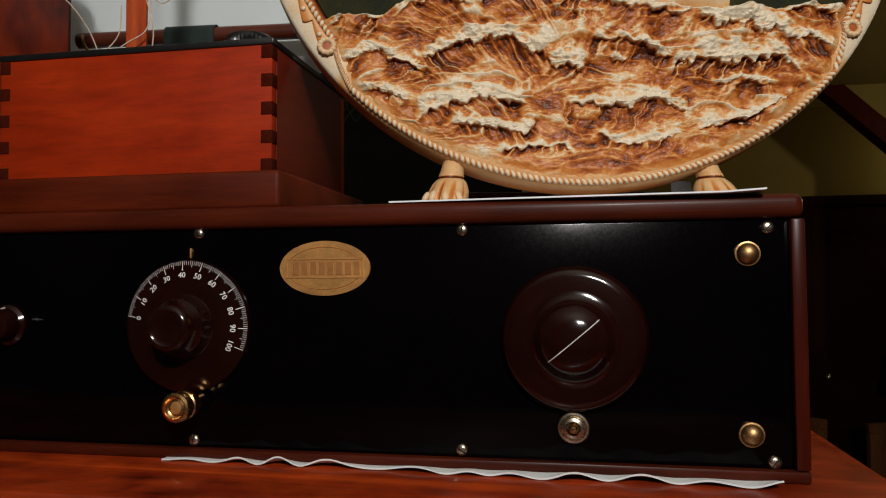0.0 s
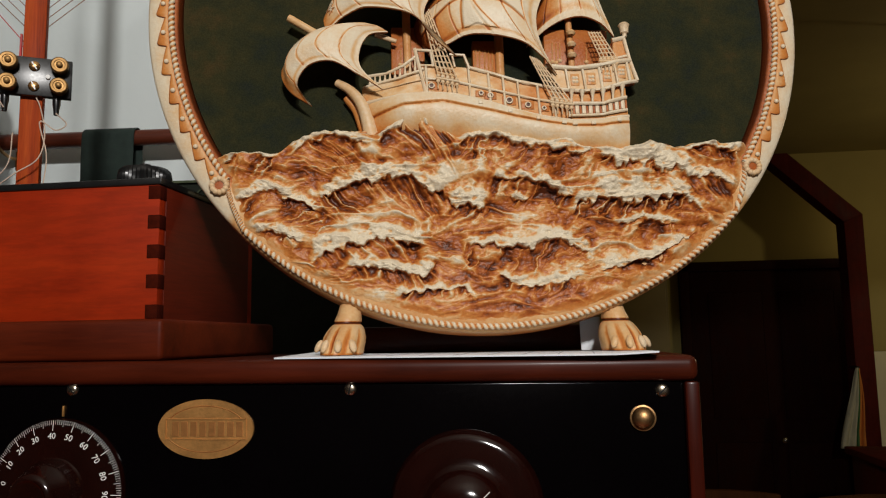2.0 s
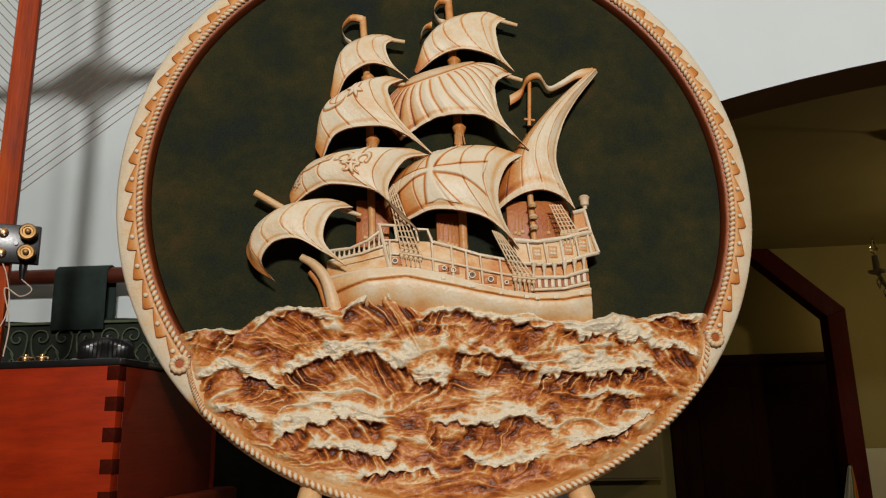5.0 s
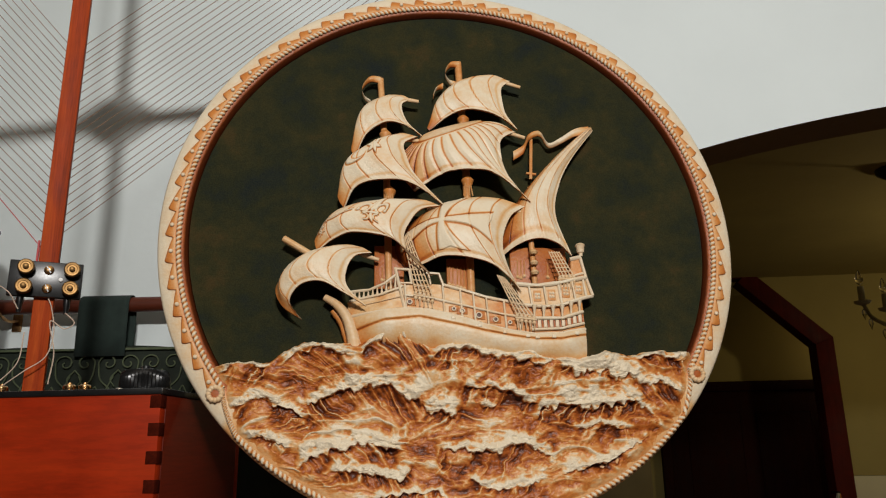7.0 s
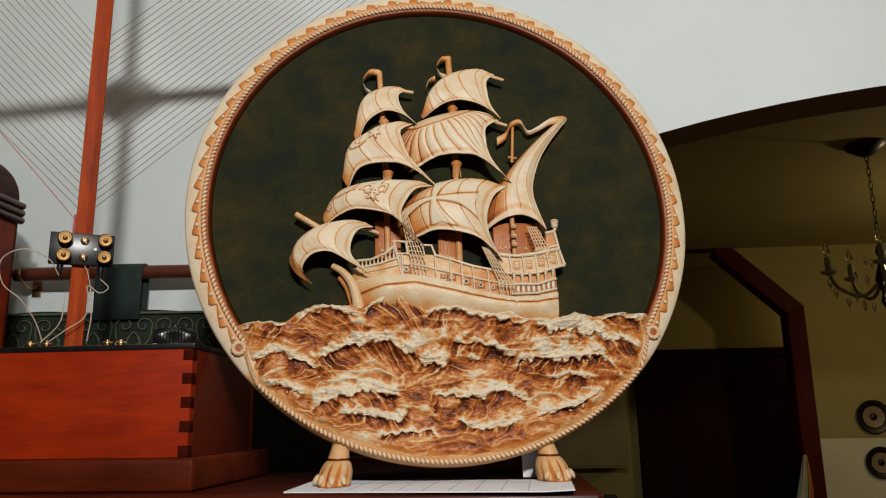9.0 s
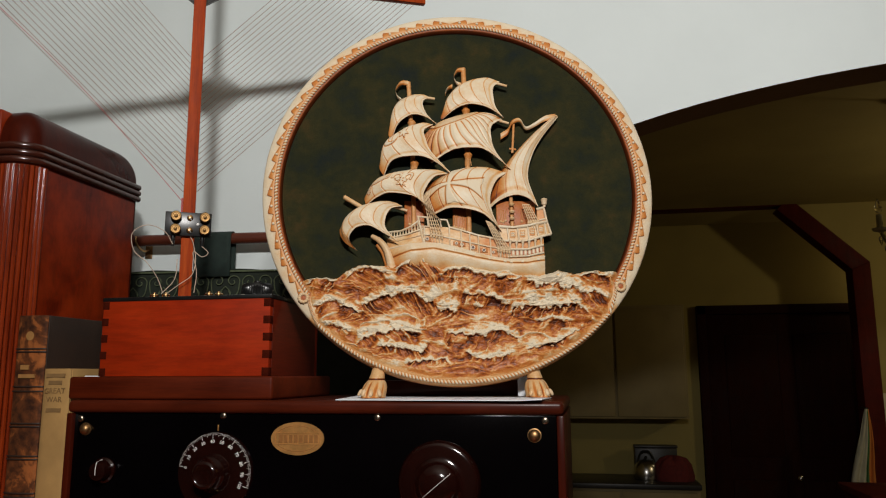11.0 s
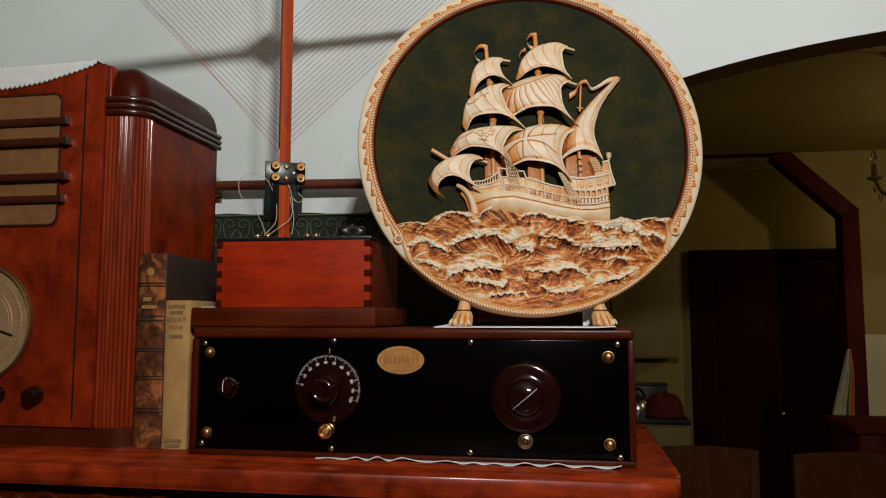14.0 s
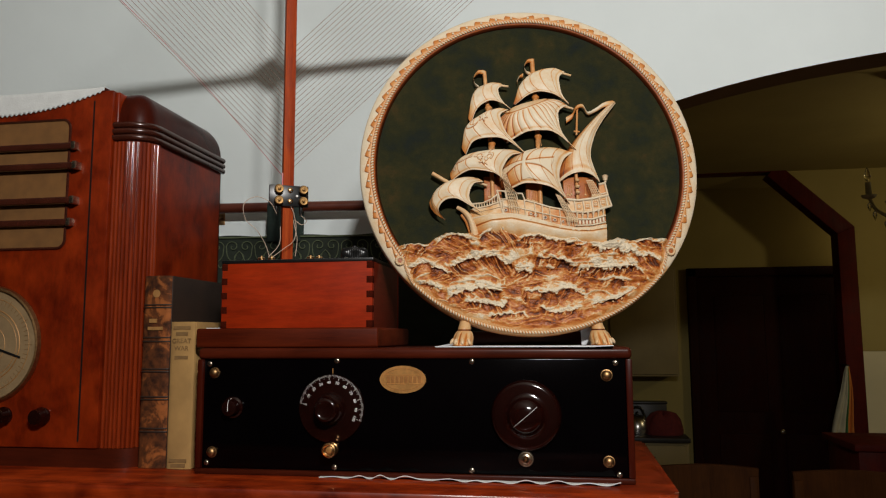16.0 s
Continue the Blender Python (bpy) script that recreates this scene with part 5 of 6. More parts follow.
        bm = tube([(bl[0] * MM - 0.002, (bl[1] - 2.4) * MM, z0 * MM), (br[0] * MM + 0.002, (br[1] - 2.4) * MM, z0 * MM)], 0.8 * MM, 5)
        set_glaze(part("channel", bm, RESIN, net, smooth=0), 0.10)
    shroud((-35, -66), (-21, -69), (-45, -16), (-41, -10), 17.5, 14, 5, 11)
    shroud((50, -86), (64, -88), (35, -50), (41, -52), 19.5, 17, 5, 8)
    shroud((90, -51), (102, -50), (83, -26), (92, -26), 16.0, 11, 5, 7)


ship()


# ---- feet and rear stay of the loudspeaker ----
INV = SPK.inverted()


def paw_foot(x, y, turn):
    """A short leg ending in a clawed paw, upright in the room."""
    m = INV @ (Matrix.Translation((x, y, 0.1838)) @ pose(0, 0, 0, 0, 0, turn))
    n, rows, gl = 56, [], []
    prof = [(0.0000, 0.0160, 0.0172), (0.0018, 0.0164, 0.0178), (0.0050, 0.0164, 0.0178), (0.0085, 0.0168, 0.0180), (0.0125, 0.0166, 0.0170), (0.0165, 0.0152, 0.0150), (0.0195, 0.0134, 0.0130), (0.0210, 0.0116, 0.0114), (0.0218, 0.0104, 0.0104), (0.0226, 0.0104, 0.0104), (0.0236, 0.0112, 0.0110), (0.029, 0.0098, 0.0094), (0.036, 0.0092, 0.0090), (0.0425, 0.0104, 0.0096)]
    for z, a, b in prof:
        row, g = [], []
        for k in range(n):
            q = 2 * math.pi * k / n
            c, s = math.cos(q), math.sin(q)
            groove = 0.0
            if s < 0.3 and 0.001 < z < 0.0205:
                groove = max(0.0, 1 - abs(((q - math.pi) / math.pi * 5) % 1.0 - 0.5) / 0.17) * min(1, (0.0205 - z) / 0.006) * min(1, 0.3 - s)
            rr = 1 - 0.0024 * groove / a
            front = 0.005 * max(0, -s) * max(0, 1 - z / 0.020)
            row.append((0.86 * a * c * rr, b * rr * s - front + 0.019 * (z / 0.042) ** 1.2, z))
            dark = 0.95 if 0.0214 < z < 0.0230 else 0.20
            g.append(min(1, dark + 0.45 * groove + (0.30 if z < 0.001 else 0)))
        rows.append(row)
        gl.append(g)
    co = np.array(rows)
    foot = sheet("foot", co, RESIN, speaker, "cream paw-shaped foot with a dark band", glaze=np.array(gl), close=True, smooth=70, m=m)
    for q in (-36, -72, -108, -144):
        a = radians(q)
        bm = bmesh.new()
        bmesh.ops.create_icosphere(bm, subdivisions=2, radius=1.0, matrix=Matrix.Translation((0.0158 * math.cos(a), 0.0205 * math.sin(a), 0.0062)) @ Matrix.Rotation(a, 4, "Z") @ Matrix.Rotation(-0.5, 4, "Y") @ Matrix.Diagonal((0.0022, 0.0028, 0.0050, 1)))
        set_glaze(part("claw", bm, RESIN, foot, smooth=180), 0.12)


paw_foot(0.3610, 0.050, -8)
paw_foot(0.5575, 0.093, 24)
stay = INV @ Matrix.Translation((0, 0, 0))
part("rear_base", moved(block(-0.10, 0.10, -0.012, 0.012, 0.0, 0.021, 0.003), Matrix.Translation((0.450, 0.158, 0.1835)) @ pose(0, 0, 0, 0, 0, 11)), WALNUT, speaker, "dark wooden rear bar", m=stay)
part("rear_post", moved(block(-0.012, 0.012, -0.010, 0.010, 0.02, 0.16, 0.003), Matrix.Translation((0.450, 0.162, 0.1835)) @ pose(0, 0, 0, 0, 0, 11)), WALNUT, speaker, m=stay)
part("label_tag", moved(block(-0.008, 0.008, -0.001, 0.001, 0.0, 0.026, 0.0004), Matrix.Translation((0.5375, 0.135, 0.1835)) @ pose(0, 0, 0, -6, 0, 11)), PAPER, speaker, "small pale paper tag", m=stay)


# ---- coupler box and loop aerial ----
def coupler_box():
    b = thing("coupler_box", pose(0, 0, 0), "red mahogany finger-jointed box with black top panel on a plinth", "box")
    part("plinth", block(-0.030, 0.2455, 0.012, 0.222, 0.1822, 0.2105, 0.0035, 3), wood_plinth, b, "red-brown plinth board")
    x0, x1, y0, y1, z0, z1 = 0.002, 0.2335, 0.026, 0.196, 0.2107, 0.3065
    part("front_board", block(x0 + 0.0003, x1 - 0.0003, y0, y0 + 0.009, z0, z1, 0.0006), MAHOGANY, b, "bright red mahogany front")
    part("back_board", block(x0 + 0.0003, x1 - 0.0003, y1 - 0.009, y1, z0, z1, 0.0006), MAHOGANY, b)
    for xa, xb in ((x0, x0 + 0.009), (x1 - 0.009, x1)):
        # darker copy of the front's mahogany, its shade put into the colour
        part("side_board", block(xa, xb, y0 + 0.0092, y1 - 0.0092, z0, z1, 0.0006), MAHOGANY_SHADE, b, "side board in a shaded mahogany tone")
    step = (z1 - z0) / 9
    for k in range(0, 9, 2):
        za = z0 + step * k
        for xa, xb in ((x0 - 0.0004, x0 + 0.0088), (x1 - 0.0088, x1 + 0.0004)):
            part("finger", block(xa, xb, y0 - 0.0005, y0 + 0.0088, za + 0.0004, za + step - 0.0004, 0.0004), MAHOGANY_END, b, "dark end-grain finger")
    part("top_panel", block(x0 - 0.001, x1 + 0.001, y0 - 0.001, y1 + 0.001, z1 + 0.0002, z1 + 0.0052, 0.0008), BLACK, b, "black panel top")
    zt = z1 + 0.0052

    def terminal(x, y):
        p = part("terminal", lathe([(0.0058, 0.0), (0.0058, 0.0018), (0.0026, 0.0024), (0.0024, 0.0048), (0.0052, 0.0054), (0.0056, 0.0064), (0.0054, 0.0086), (0.0042, 0.0096), (0.0022, 0.0098), (0.0018, 0.0115), (0.0, 0.0117)], 20), BRASS, b, "brass binding post", m=Matrix.Translation((x, y, zt)))
        return p
    for x, y in ((0.0415, 0.078), (0.0575, 0.080), (0.1195, 0.083), (0.1325, 0.085)):
        terminal(x, y)
    for x, y in ((0.014, 0.045), (0.100, 0.060), (0.150, 0.065), (0.190, 0.040)):
        part("screw", lathe([(0.0034, 0.0), (0.0032, 0.0012), (0.0018, 0.002), (0.0, 0.0021)], 14), NICKEL, b, m=Matrix.Translation((x, y, zt)))
    part("scale_plate", lathe([(0.0285, 0.0), (0.0285, 0.0012), (0.0, 0.0013)], 40), BLACK, b, "round dark scale plate", m=Matrix.Translation((0.1915, 0.078, zt)))
    n = 80
    ring = np.array([[((rad + (0.0006 if k % 2 else -0.0006) * (0 < j < 4)) * math.cos(2 * math.pi * k / n), (rad + (0.0006 if k % 2 else -0.0006) * (0 < j < 4)) * math.sin(2 * math.pi * k / n), z) for k in range(n)]
                     for j, (rad, z) in enumerate([(0.0200, 0.0014), (0.0205, 0.0020), (0.0200, 0.0130), (0.0190, 0.0175), (0.0175, 0.0195), (0.0100, 0.0205), (0.0045, 0.0215), (0.0040, 0.0235), (0.0002, 0.0240)])])
    sheet("knob", ring, BLACK, b, "fluted black knob", close=True, smooth=45, m=Matrix.Translation((0.1915, 0.078, zt)))
    return zt


wood_plinth = wood("plinth_wood", (0.035, 0.004, 0.001), (0.085, 0.010, 0.002), (0.15, 0.020, 0.004), 0, 40, 0.5, 0.0, 9, 0.12)
MAHOGANY_END = plain("mahogany_endgrain", (0.045, 0.005, 0.0015), 0.9, 0, 0.3, 300, 1200, 0.0003, 0.3, 0.0, 0.05)
BOX_TOP = coupler_box()


def loop_aerial():
    a = thing("loop_aerial", Matrix.Translation((0.0735, 0.100, BOX_TOP)) @ pose(0, 0, 0, 0, 0, 30), "tall wooden loop aerial strung with thin wires on a square mast", "aerial")
    hub, tilt = 0.483, radians(-3)
    part("mast", block(-0.0085, 0.0085, -0.0085, 0.0085, 0.0, hub + 0.40, 0.0012), MAST_WOOD, a, "square red-brown mast")
    arm = part("cross_arm", moved(block(-0.345, 0.345, -0.0190, -0.0090, -0.009, 0.009, 0.0012), Matrix.Translation((0, 0, hub)) @ Matrix.Rotation(tilt, 4, "Y")), MAST_WOOD, a, "wooden cross arm")
    plate = [(0.058, 0), (0, 0.042), (-0.058, 0), (0, -0.042)]
    part("hub_plate", moved(prism(plate, 0, 0.006, 0.001), Matrix.Translation((0, 0.0092, hub)) @ Matrix.Rotation(math.pi / 2, 4, "X") @ Matrix.Diagonal((1, 1, -1, 1))), BLACK, a, "dark diamond hub plate")
    turns, gap = 23, 0.0092
    low, reach = 0.156, 0.337
    for k in range(turns):
        r = reach - k * gap * (reach / (hub - low))
        zl = low + k * gap
        zu = hub + (hub - zl)
        lift = -r * math.sin(tilt)
        bm = bmesh.new()
        tube([(-r, -0.014, hub - lift), (-0.0092, 0.0 + 0.002 * math.sin(k), zl), (0.0092, 0.002 * math.sin(k), zl + 0.002), (r, -0.014, hub + lift)], 0.00037, 4, bm=bm)
        tube([(r, -0.014, hub + lift), (0.0, 0.0, zu), (-r, -0.014, hub - lift)], 0.00037, 4, bm=bm)
        part("wire_turn", bm, WIRE, a, smooth=0)
    # second, outer lead that trails lower
    part("lead_wire", tube([tuple(p) for p in curve([(-0.337, -0.016, hub - 0.021), (-0.16, -0.012, 0.302), (-0.012, -0.004, low - 0.012), (-0.0105, -0.0095, 0.135), (-0.0100, -0.0098, 0.122)], 40)], 0.0004, 5), WIRE_RED, a, "red outer wire")
    part("lead_wire", tube([(-0.0098, -0.0092, z) for z in np.linspace(0.145, 0.122, 6)], 0.0012, 5), WIRE_RED, a)
    # terminal block on the mast
    bl = part("terminal_block", block(-0.0305, 0.0305, -0.0150, -0.0088, 0.0905, 0.1240, 0.0008), BLACK, a, "black terminal block")
    m0 = pose(0, -0.0150, 0, 90)
    for x, z in ((-0.0165, 0.1165), (0.0215, 0.1165), (-0.0165, 0.0985), (0.0215, 0.0985)):
        t = part("terminal", lathe([(0.0062, 0.0), (0.0062, 0.0015), (0.0030, 0.0022), (0.0030, 0.0042), (0.0068, 0.0050), (0.0072, 0.0062), (0.0070, 0.0092), (0.0060, 0.0102), (0.0044, 0.0100), (0.0040, 0.0092), (0.0026, 0.0092), (0.0024, 0.0118), (0.0012, 0.0124), (0.0, 0.0125)], 24), BRASS_OLD, bl, "tarnished brass terminal nut", m=Matrix.Translation((x, 0, z)) @ m0)
    for z in (0.1160, 0.0985):
        s = part("screw", lathe([(0.0044, 0.0), (0.0042, 0.0014), (0.0024, 0.0024), (0.0, 0.0026)], 16), BRASS, bl, m=Matrix.Translation((0.002, 0, z)) @ m0)
        part("slot", block(-0.0036, 0.0036, -0.0005, 0.0005, 0.0018, 0.0028), BLACK, s, m=Matrix.Rotation(1.1 + z * 9, 4, "Z"))
    for x in (-0.019, 0.0195):
        part("lug", lathe([(0.0032, 0.0), (0.0032, -0.006), (0.0024, -0.010), (0.0020, -0.0150), (0.0, -0.0155)], 14), BLACK, bl, m=Matrix.Translation((x, -0.012, 0.0910)))
    part("spacer_tag", lathe([(0.0020, 0.0), (0.0018, 0.002), (0.0, 0.0024)], 10), PRINT, bl, m=Matrix.Translation((0.0125, 0, 0.1075)) @ m0)
    # loose flex
    def flex(pts, mat=WIRE_PALE, r=0.00055):
        part("flex", tube([tuple(p) for p in curve(pts, 48)], r, 5), mat, a, "thin pale flexible wire")
    flex([(-0.019, -0.016, 0.078), (-0.030, -0.022, 0.094), (-0.052, -0.030, 0.100), (-0.070, -0.030, 0.088), (-0.067, -0.026, 0.065), (-0.050, -0.022, 0.050), (-0.036, -0.018, 0.030), (-0.028, -0.012, 0.010)])
    flex([(0.004, -0.012, 0.090), (0.008, -0.014, 0.080), (0.012, -0.014, 0.058), (0.008, -0.018, 0.036), (-0.008, -0.020, 0.022), (-0.024, -0.014, 0.009)])
    flex([(0.0195, -0.014, 0.077), (0.028, -0.016, 0.068), (0.020, -0.016, 0.062), (0.008, -0.016, 0.068), (0.014, -0.014, 0.040), (0.012, -0.012, 0.012)])
    flex([(-0.012, -0.012, 0.058), (-0.014, -0.016, 0.030), (-0.030, -0.014, 0.009)])


loop_aerial()


def loose_card():
    ob = part("paper_card", block(-0.028, 0.000, 0.040, 0.120, 0.2106, 0.2118), PAPER, None, smooth=0)
    tagged(ob, "white paper card on the plinth beside the box", "paper")


loose_card()


# ---- the table radio with the fluted corner ----
def table_radio():
    r = thing("table_radio", pose(0, 0, 0), "glossy dark walnut table radio with louvred speaker grille and fluted corners", "radio")
    xr, xl, yf, yb, zt = -0.126, -0.626, 0.022, 0.282, 0.588
    xm = (xr + xl) / 2
    cr = 0.038   # radius of the fluted corner
    bead_lo, bead_hi = 0.505, 0.535

    def around(inset, n=14):
        """Footprint with round front corners, from back right to back left."""
        pts = [(xr - inset, yb - inset)]
        for k in range(n + 1):
            a = -math.pi / 2 * k / n
            pts.append((xr - inset - (cr - inset) + (cr - inset) * math.cos(a) if cr > inset else xr - inset, yf + inset + (cr - inset) + (cr - inset) * math.sin(a)))
        for k in range(n + 1):
            a = -math.pi / 2 - math.pi / 2 * k / n
            pts.append((xl + cr + (cr - inset) * math.cos(a), yf + cr + (cr - inset) * math.sin(a)))
        pts.append((xl + inset, yb - inset))
        return pts
    part("body", prism(around(0.004), 0.034, bead_lo + 0.002), BURL, r, "red-brown burl walnut case", smooth=50)
    part("base", prism(around(-0.002), TOP, 0.034, 0.004), WALNUT, r, "dark moulded base", smooth=50)
    # three beads round the shoulder
    for k in range(3):
        z = bead_lo + 0.004 + k * 0.010
        line = [(x, y, z) for x, y in around(0.0005, 18)]
        part("bead", tube(line, 0.0050, 10), SLAT, r, "dark lacquered bead")
    # domed shoulder and flat top
    rows = []
    for f in np.linspace(0, 1, 12):
        a = f * math.pi / 2
        ins = 0.004 + 0.034 * (1 - math.cos(a))
        z = bead_hi + (zt - bead_hi) * math.sin(a)
        rows.append([(x, y, z) for x, y in around(ins, 14)])
    co = np.array(rows)
    part_top = sheet("shoulder", co, WALNUT_V, r, "rounded glossy shoulder", smooth=60)
    part("top", prism([(x, y) for x, y in around(0.0375, 14)], zt - 0.004, zt - 0.0002), WALNUT, r, smooth=50)
    part("back", block(xl + 0.004, xr - 0.004, yb - 0.006, yb - 0.002, 0.04, bead_hi), WALNUT, r)
    # front face above and below the shoulder is one veneered panel
    face = part("front_panel", block(xl + 0.058, xr - 0.058, yf - 0.0060, yf + 0.010, 0.0345, zt - 0.004, 0.0015), BURL, r, "veneered front panel")
    part("head_panel", block(xl + 0.052, xr - 0.052, yf + 0.0022, yf + 0.05, bead_hi - 0.03, zt - 0.004, 0.004, 3), BURL, r)
    # fluted corner
    n = 9
    for k in range(n):
        a0 = -math.pi / 2 * (k + 0.5) / n
        x = xr - cr + (cr - 0.001) * math.cos(a0)
        y = yf + cr + (cr - 0.001) * math.sin(a0)
        part("flute", tube([(x, y, 0.0345), (x, y, bead_lo - 0.003)], 0.0031, 8), FLUTED, r, "glossy half-round flute")
    for k in range(3):
        x = xr - cr - 0.0065 * (k + 0.5)
        part("flute", tube([(x, yf + 0.0015, 0.0345), (x, yf + 0.0015, bead_lo - 0.003)], 0.0031, 8), FLUTED, r, "glossy half-round flute")
    part("groove", block(xr - 0.0905, xr - 0.0880, yf - 0.0064, yf - 0.0045, 0.044, zt - 0.020), BLACK, r, smooth=0)
    # grille with louvres
    gx0, gx1, gz0, gz1 = xl + 0.128, xr - 0.128, 0.336, 0.540
    outline = []
    cx, cz = (gx0 + gx1) / 2, (gz0 + gz1) / 2
    for sx, sz, a0 in ((1, 1, 0), (-1, 1, 90), (-1, -1, 180), (1, -1, 270)):
        for q in range(7):
            a = radians(a0 + 15 * q)
            outline.append((sx * ((gx1 - gx0) / 2 - 0.014) + 0.014 * math.cos(a), sz * ((gz1 - gz0) / 2 - 0.014) + 0.014 * math.sin(a)))
    g = part("grille_cloth", prism(outline, 0, 0.0006), GRILLE_GOLD, r, "gold-brown speaker cloth", smooth=0, m=Matrix.Translation((cx, yf - 0.0062, cz)) @ PANEL)
    part("grille_edge", tube([(x, y, 0.001) for x, y in outline], 0.0022, 6, True), SLAT, g, "dark rounded grille edge")
    for z, out, ln in ((0.496, 0.010, 0.012), (0.4635, 0.014, 0.018), (0.409, 0.014, 0.017), (0.3755, 0.010, 0.010)):
        sl = part("louvre", block(gx0 + 0.002 - ln, gx1 - 0.002 + ln, yf - out - 0.006, yf - 0.005, z - 0.0052, z + 0.0052, 0.0022, 3), SLAT, r, "dark lacquered louvre bar")
        for x in (gx0 - ln, gx1 + ln):
            part("end_cap", block(x - 0.0035, x + 0.0035, yf - out - 0.0068, yf - 0.005, z - 0.0062, z + 0.0062, 0.0008), NICKEL, sl, "bright metal end cap")
    # round tuning dial
    dx, dz, dr = xm - 0.0, 0.188, 0.090
    d = part("tuning_dial", lathe([(0.0, 0.0020), (dr - 0.006, 0.0020), (dr - 0.005, 0.0045), (dr - 0.002, 0.0065), (dr, 0.0050), (dr + 0.001, 0.0)], 72), DIAL_FACE, r, "round pale tuning dial", m=Matrix.Translation((dx, yf - 0.0061, dz)) @ PANEL)
    part("bezel", lathe([(dr - 0.0055, 0.0030), (dr - 0.003, 0.0080), (dr, 0.0070), (dr + 0.0018, 0.0010)], 72), BRASS_DULL, d, "thin brass bezel")
    for q, w in ((0.80, 0.0006), (0.62, 0.0010), (0.56, 0.0005), (0.34, 0.0006)):
        part("dial_ring", tube([(dr * q * math.cos(a), dr * q * math.sin(a), 0.0022) for a in np.linspace(0, 2 * math.pi, 64, endpoint=False)], w, 4, True), GILT, d, smooth=0)
    for k in range(60):
        a = 2 * math.pi * k / 60
        r0, r1 = dr * 0.72, dr * (0.80 if k % 5 else 0.86)
        part("scale_mark", tube([(r0 * math.cos(a), r0 * math.sin(a), 0.0022), (r1 * math.cos(a), r1 * math.sin(a), 0.0022)], 0.0005, 4), LETTERING, d, smooth=0)
    part("needle", moved(block(-0.004, 0.062, -0.0016, 0.0016, 0.0030, 0.0040, 0.0003), Matrix.Rotation(radians(-18), 4, "Z")), BLACK, d, "dark dial needle")
    part("needle", moved(block(-0.002, 0.0020, -0.004, 0.050, 0.0026, 0.0034, 0.0003), Matrix.Rotation(radians(-4), 4, "Z")), BLACK, d)
    for x in (xm - 0.14, xm - 0.047, xm + 0.036, xm + 0.100):
        k = part("control_knob", lathe([(0.0135, 0.0), (0.0140, 0.004), (0.0125, 0.006), (0.0118, 0.016), (0.0105, 0.0185), (0.006, 0.0192), (0.0, 0.0188)], 28), BROWN_BAKELITE, r, "dark brown control knob", m=Matrix.Translation((x, yf - 0.006, 0.0805)) @ PANEL)
    return xm, yf, zt, xr


RADIO_XM, RADIO_YF, RADIO_ZT, RADIO_XR = table_radio()


def radio_doily():
    """White lace doily over the radio's top with a saw-edged flap down its front."""
    d = thing("lace_doily", pose(0, 0, 0), "white lace doily with a saw-toothed edge over the radio", "doily")
    yb, zt = RADIO_YF + 0.230, RADIO_ZT + 0.0012
    half = 0.178
    n = 300
    us = np.linspace(-half, half, n)
    drop = 0.0445 * np.clip(1 - np.abs(us) / half, 0, 1) ** 0.85
    drop = drop * (1 - 0.25 * np.clip(1 - np.abs(us) / 0.09, 0, 1)) + 0.004
    tooth = 0.0035 * np.abs(((np.arange(n) * 42 / n) % 1.0) - 0.5) * 2
    rows = []
    for f in np.linspace(0, 1, 10):
        rows.append(np.stack([RADIO_XM + us, np.full(n, yb + (RADIO_YF + 0.006 - yb) * f), np.full(n, zt)], -1))
    for f in np.linspace(0.1, 1, 12):
        z = zt - f * (drop + tooth * (f > 0.95))
        rows.append(np.stack([RADIO_XM + us, np.full(n, RADIO_YF - 0.0085 + 0.008 * max(0, 0.2 - f)), z], -1))
    co = np.array(rows)
    idx = np.arange(co.shape[0] * n).reshape(co.shape[0], n)
    me = bpy.data.meshes.new("lace")
    faces = np.stack([idx[:-1, :-1], idx[:-1, 1:], idx[1:, 1:], idx[1:, :-1]], -1).reshape(-1, 4)
    me.from_pydata(co.reshape(-1, 3).tolist(), [], faces.tolist())
    ob = new("lace", me)
    ob.parent = d
    finish(ob, LACE, 60)
    mod = ob.modifiers.new("thickness", "SOLIDIFY")
    mod.thickness, mod.offset = 0.0012, 0.0


radio_doily()


# ---- books ----
def book(name, x0, x1, yf, deep, h, cover, spine_mat, label, bands):
    b = thing(name, Matrix.Translation((x0, yf, TOP)), label, "book")
    w = x1 - x0
    n = 16
    prof = [(w / 2 - w / 2 * math.cos(math.pi * k / n), -0.0045 * math.sin(math.pi * k / n)) for k in range(n + 1)]
    out = prof + [(w - 0.003, 0.004), (0.003, 0.004)]
    spine = part("spine", prism(out, 0.0005, h, 0.0008), spine_mat, b, smooth=60)
    for a, c in ((0, 0.003), (w - 0.003, w)):
        part("cover_board", block(a, c, 0.002, deep, 0.0005, h, 0.0008), cover, b)
    part("pages", block(0.0032, w - 0.0032, 0.0042, deep - 0.004, 0.004, h - 0.005), PAGES, b, "yellowed page block", smooth=0)
    for z in bands:
        pts = [(x, y - 0.0006, z) for x, y in prof]
        part("raised_band", tube(pts, 0.0011, 6), LEATHER_DARK if spine_mat is LEATHER else cover, spine, smooth=60)
    return b, spine, w, h


b1, s1, w1, h1 = book("leather_book", -0.124, -0.0800, 0.030, 0.170, 0.2850, LEATHER_DARK, LEATHER, "tall old leather-bound book with worn banded spine", (0.053, 0.058, 0.100, 0.104, 0.141, 0.145, 0.186, 0.192, 0.237, 0.241))
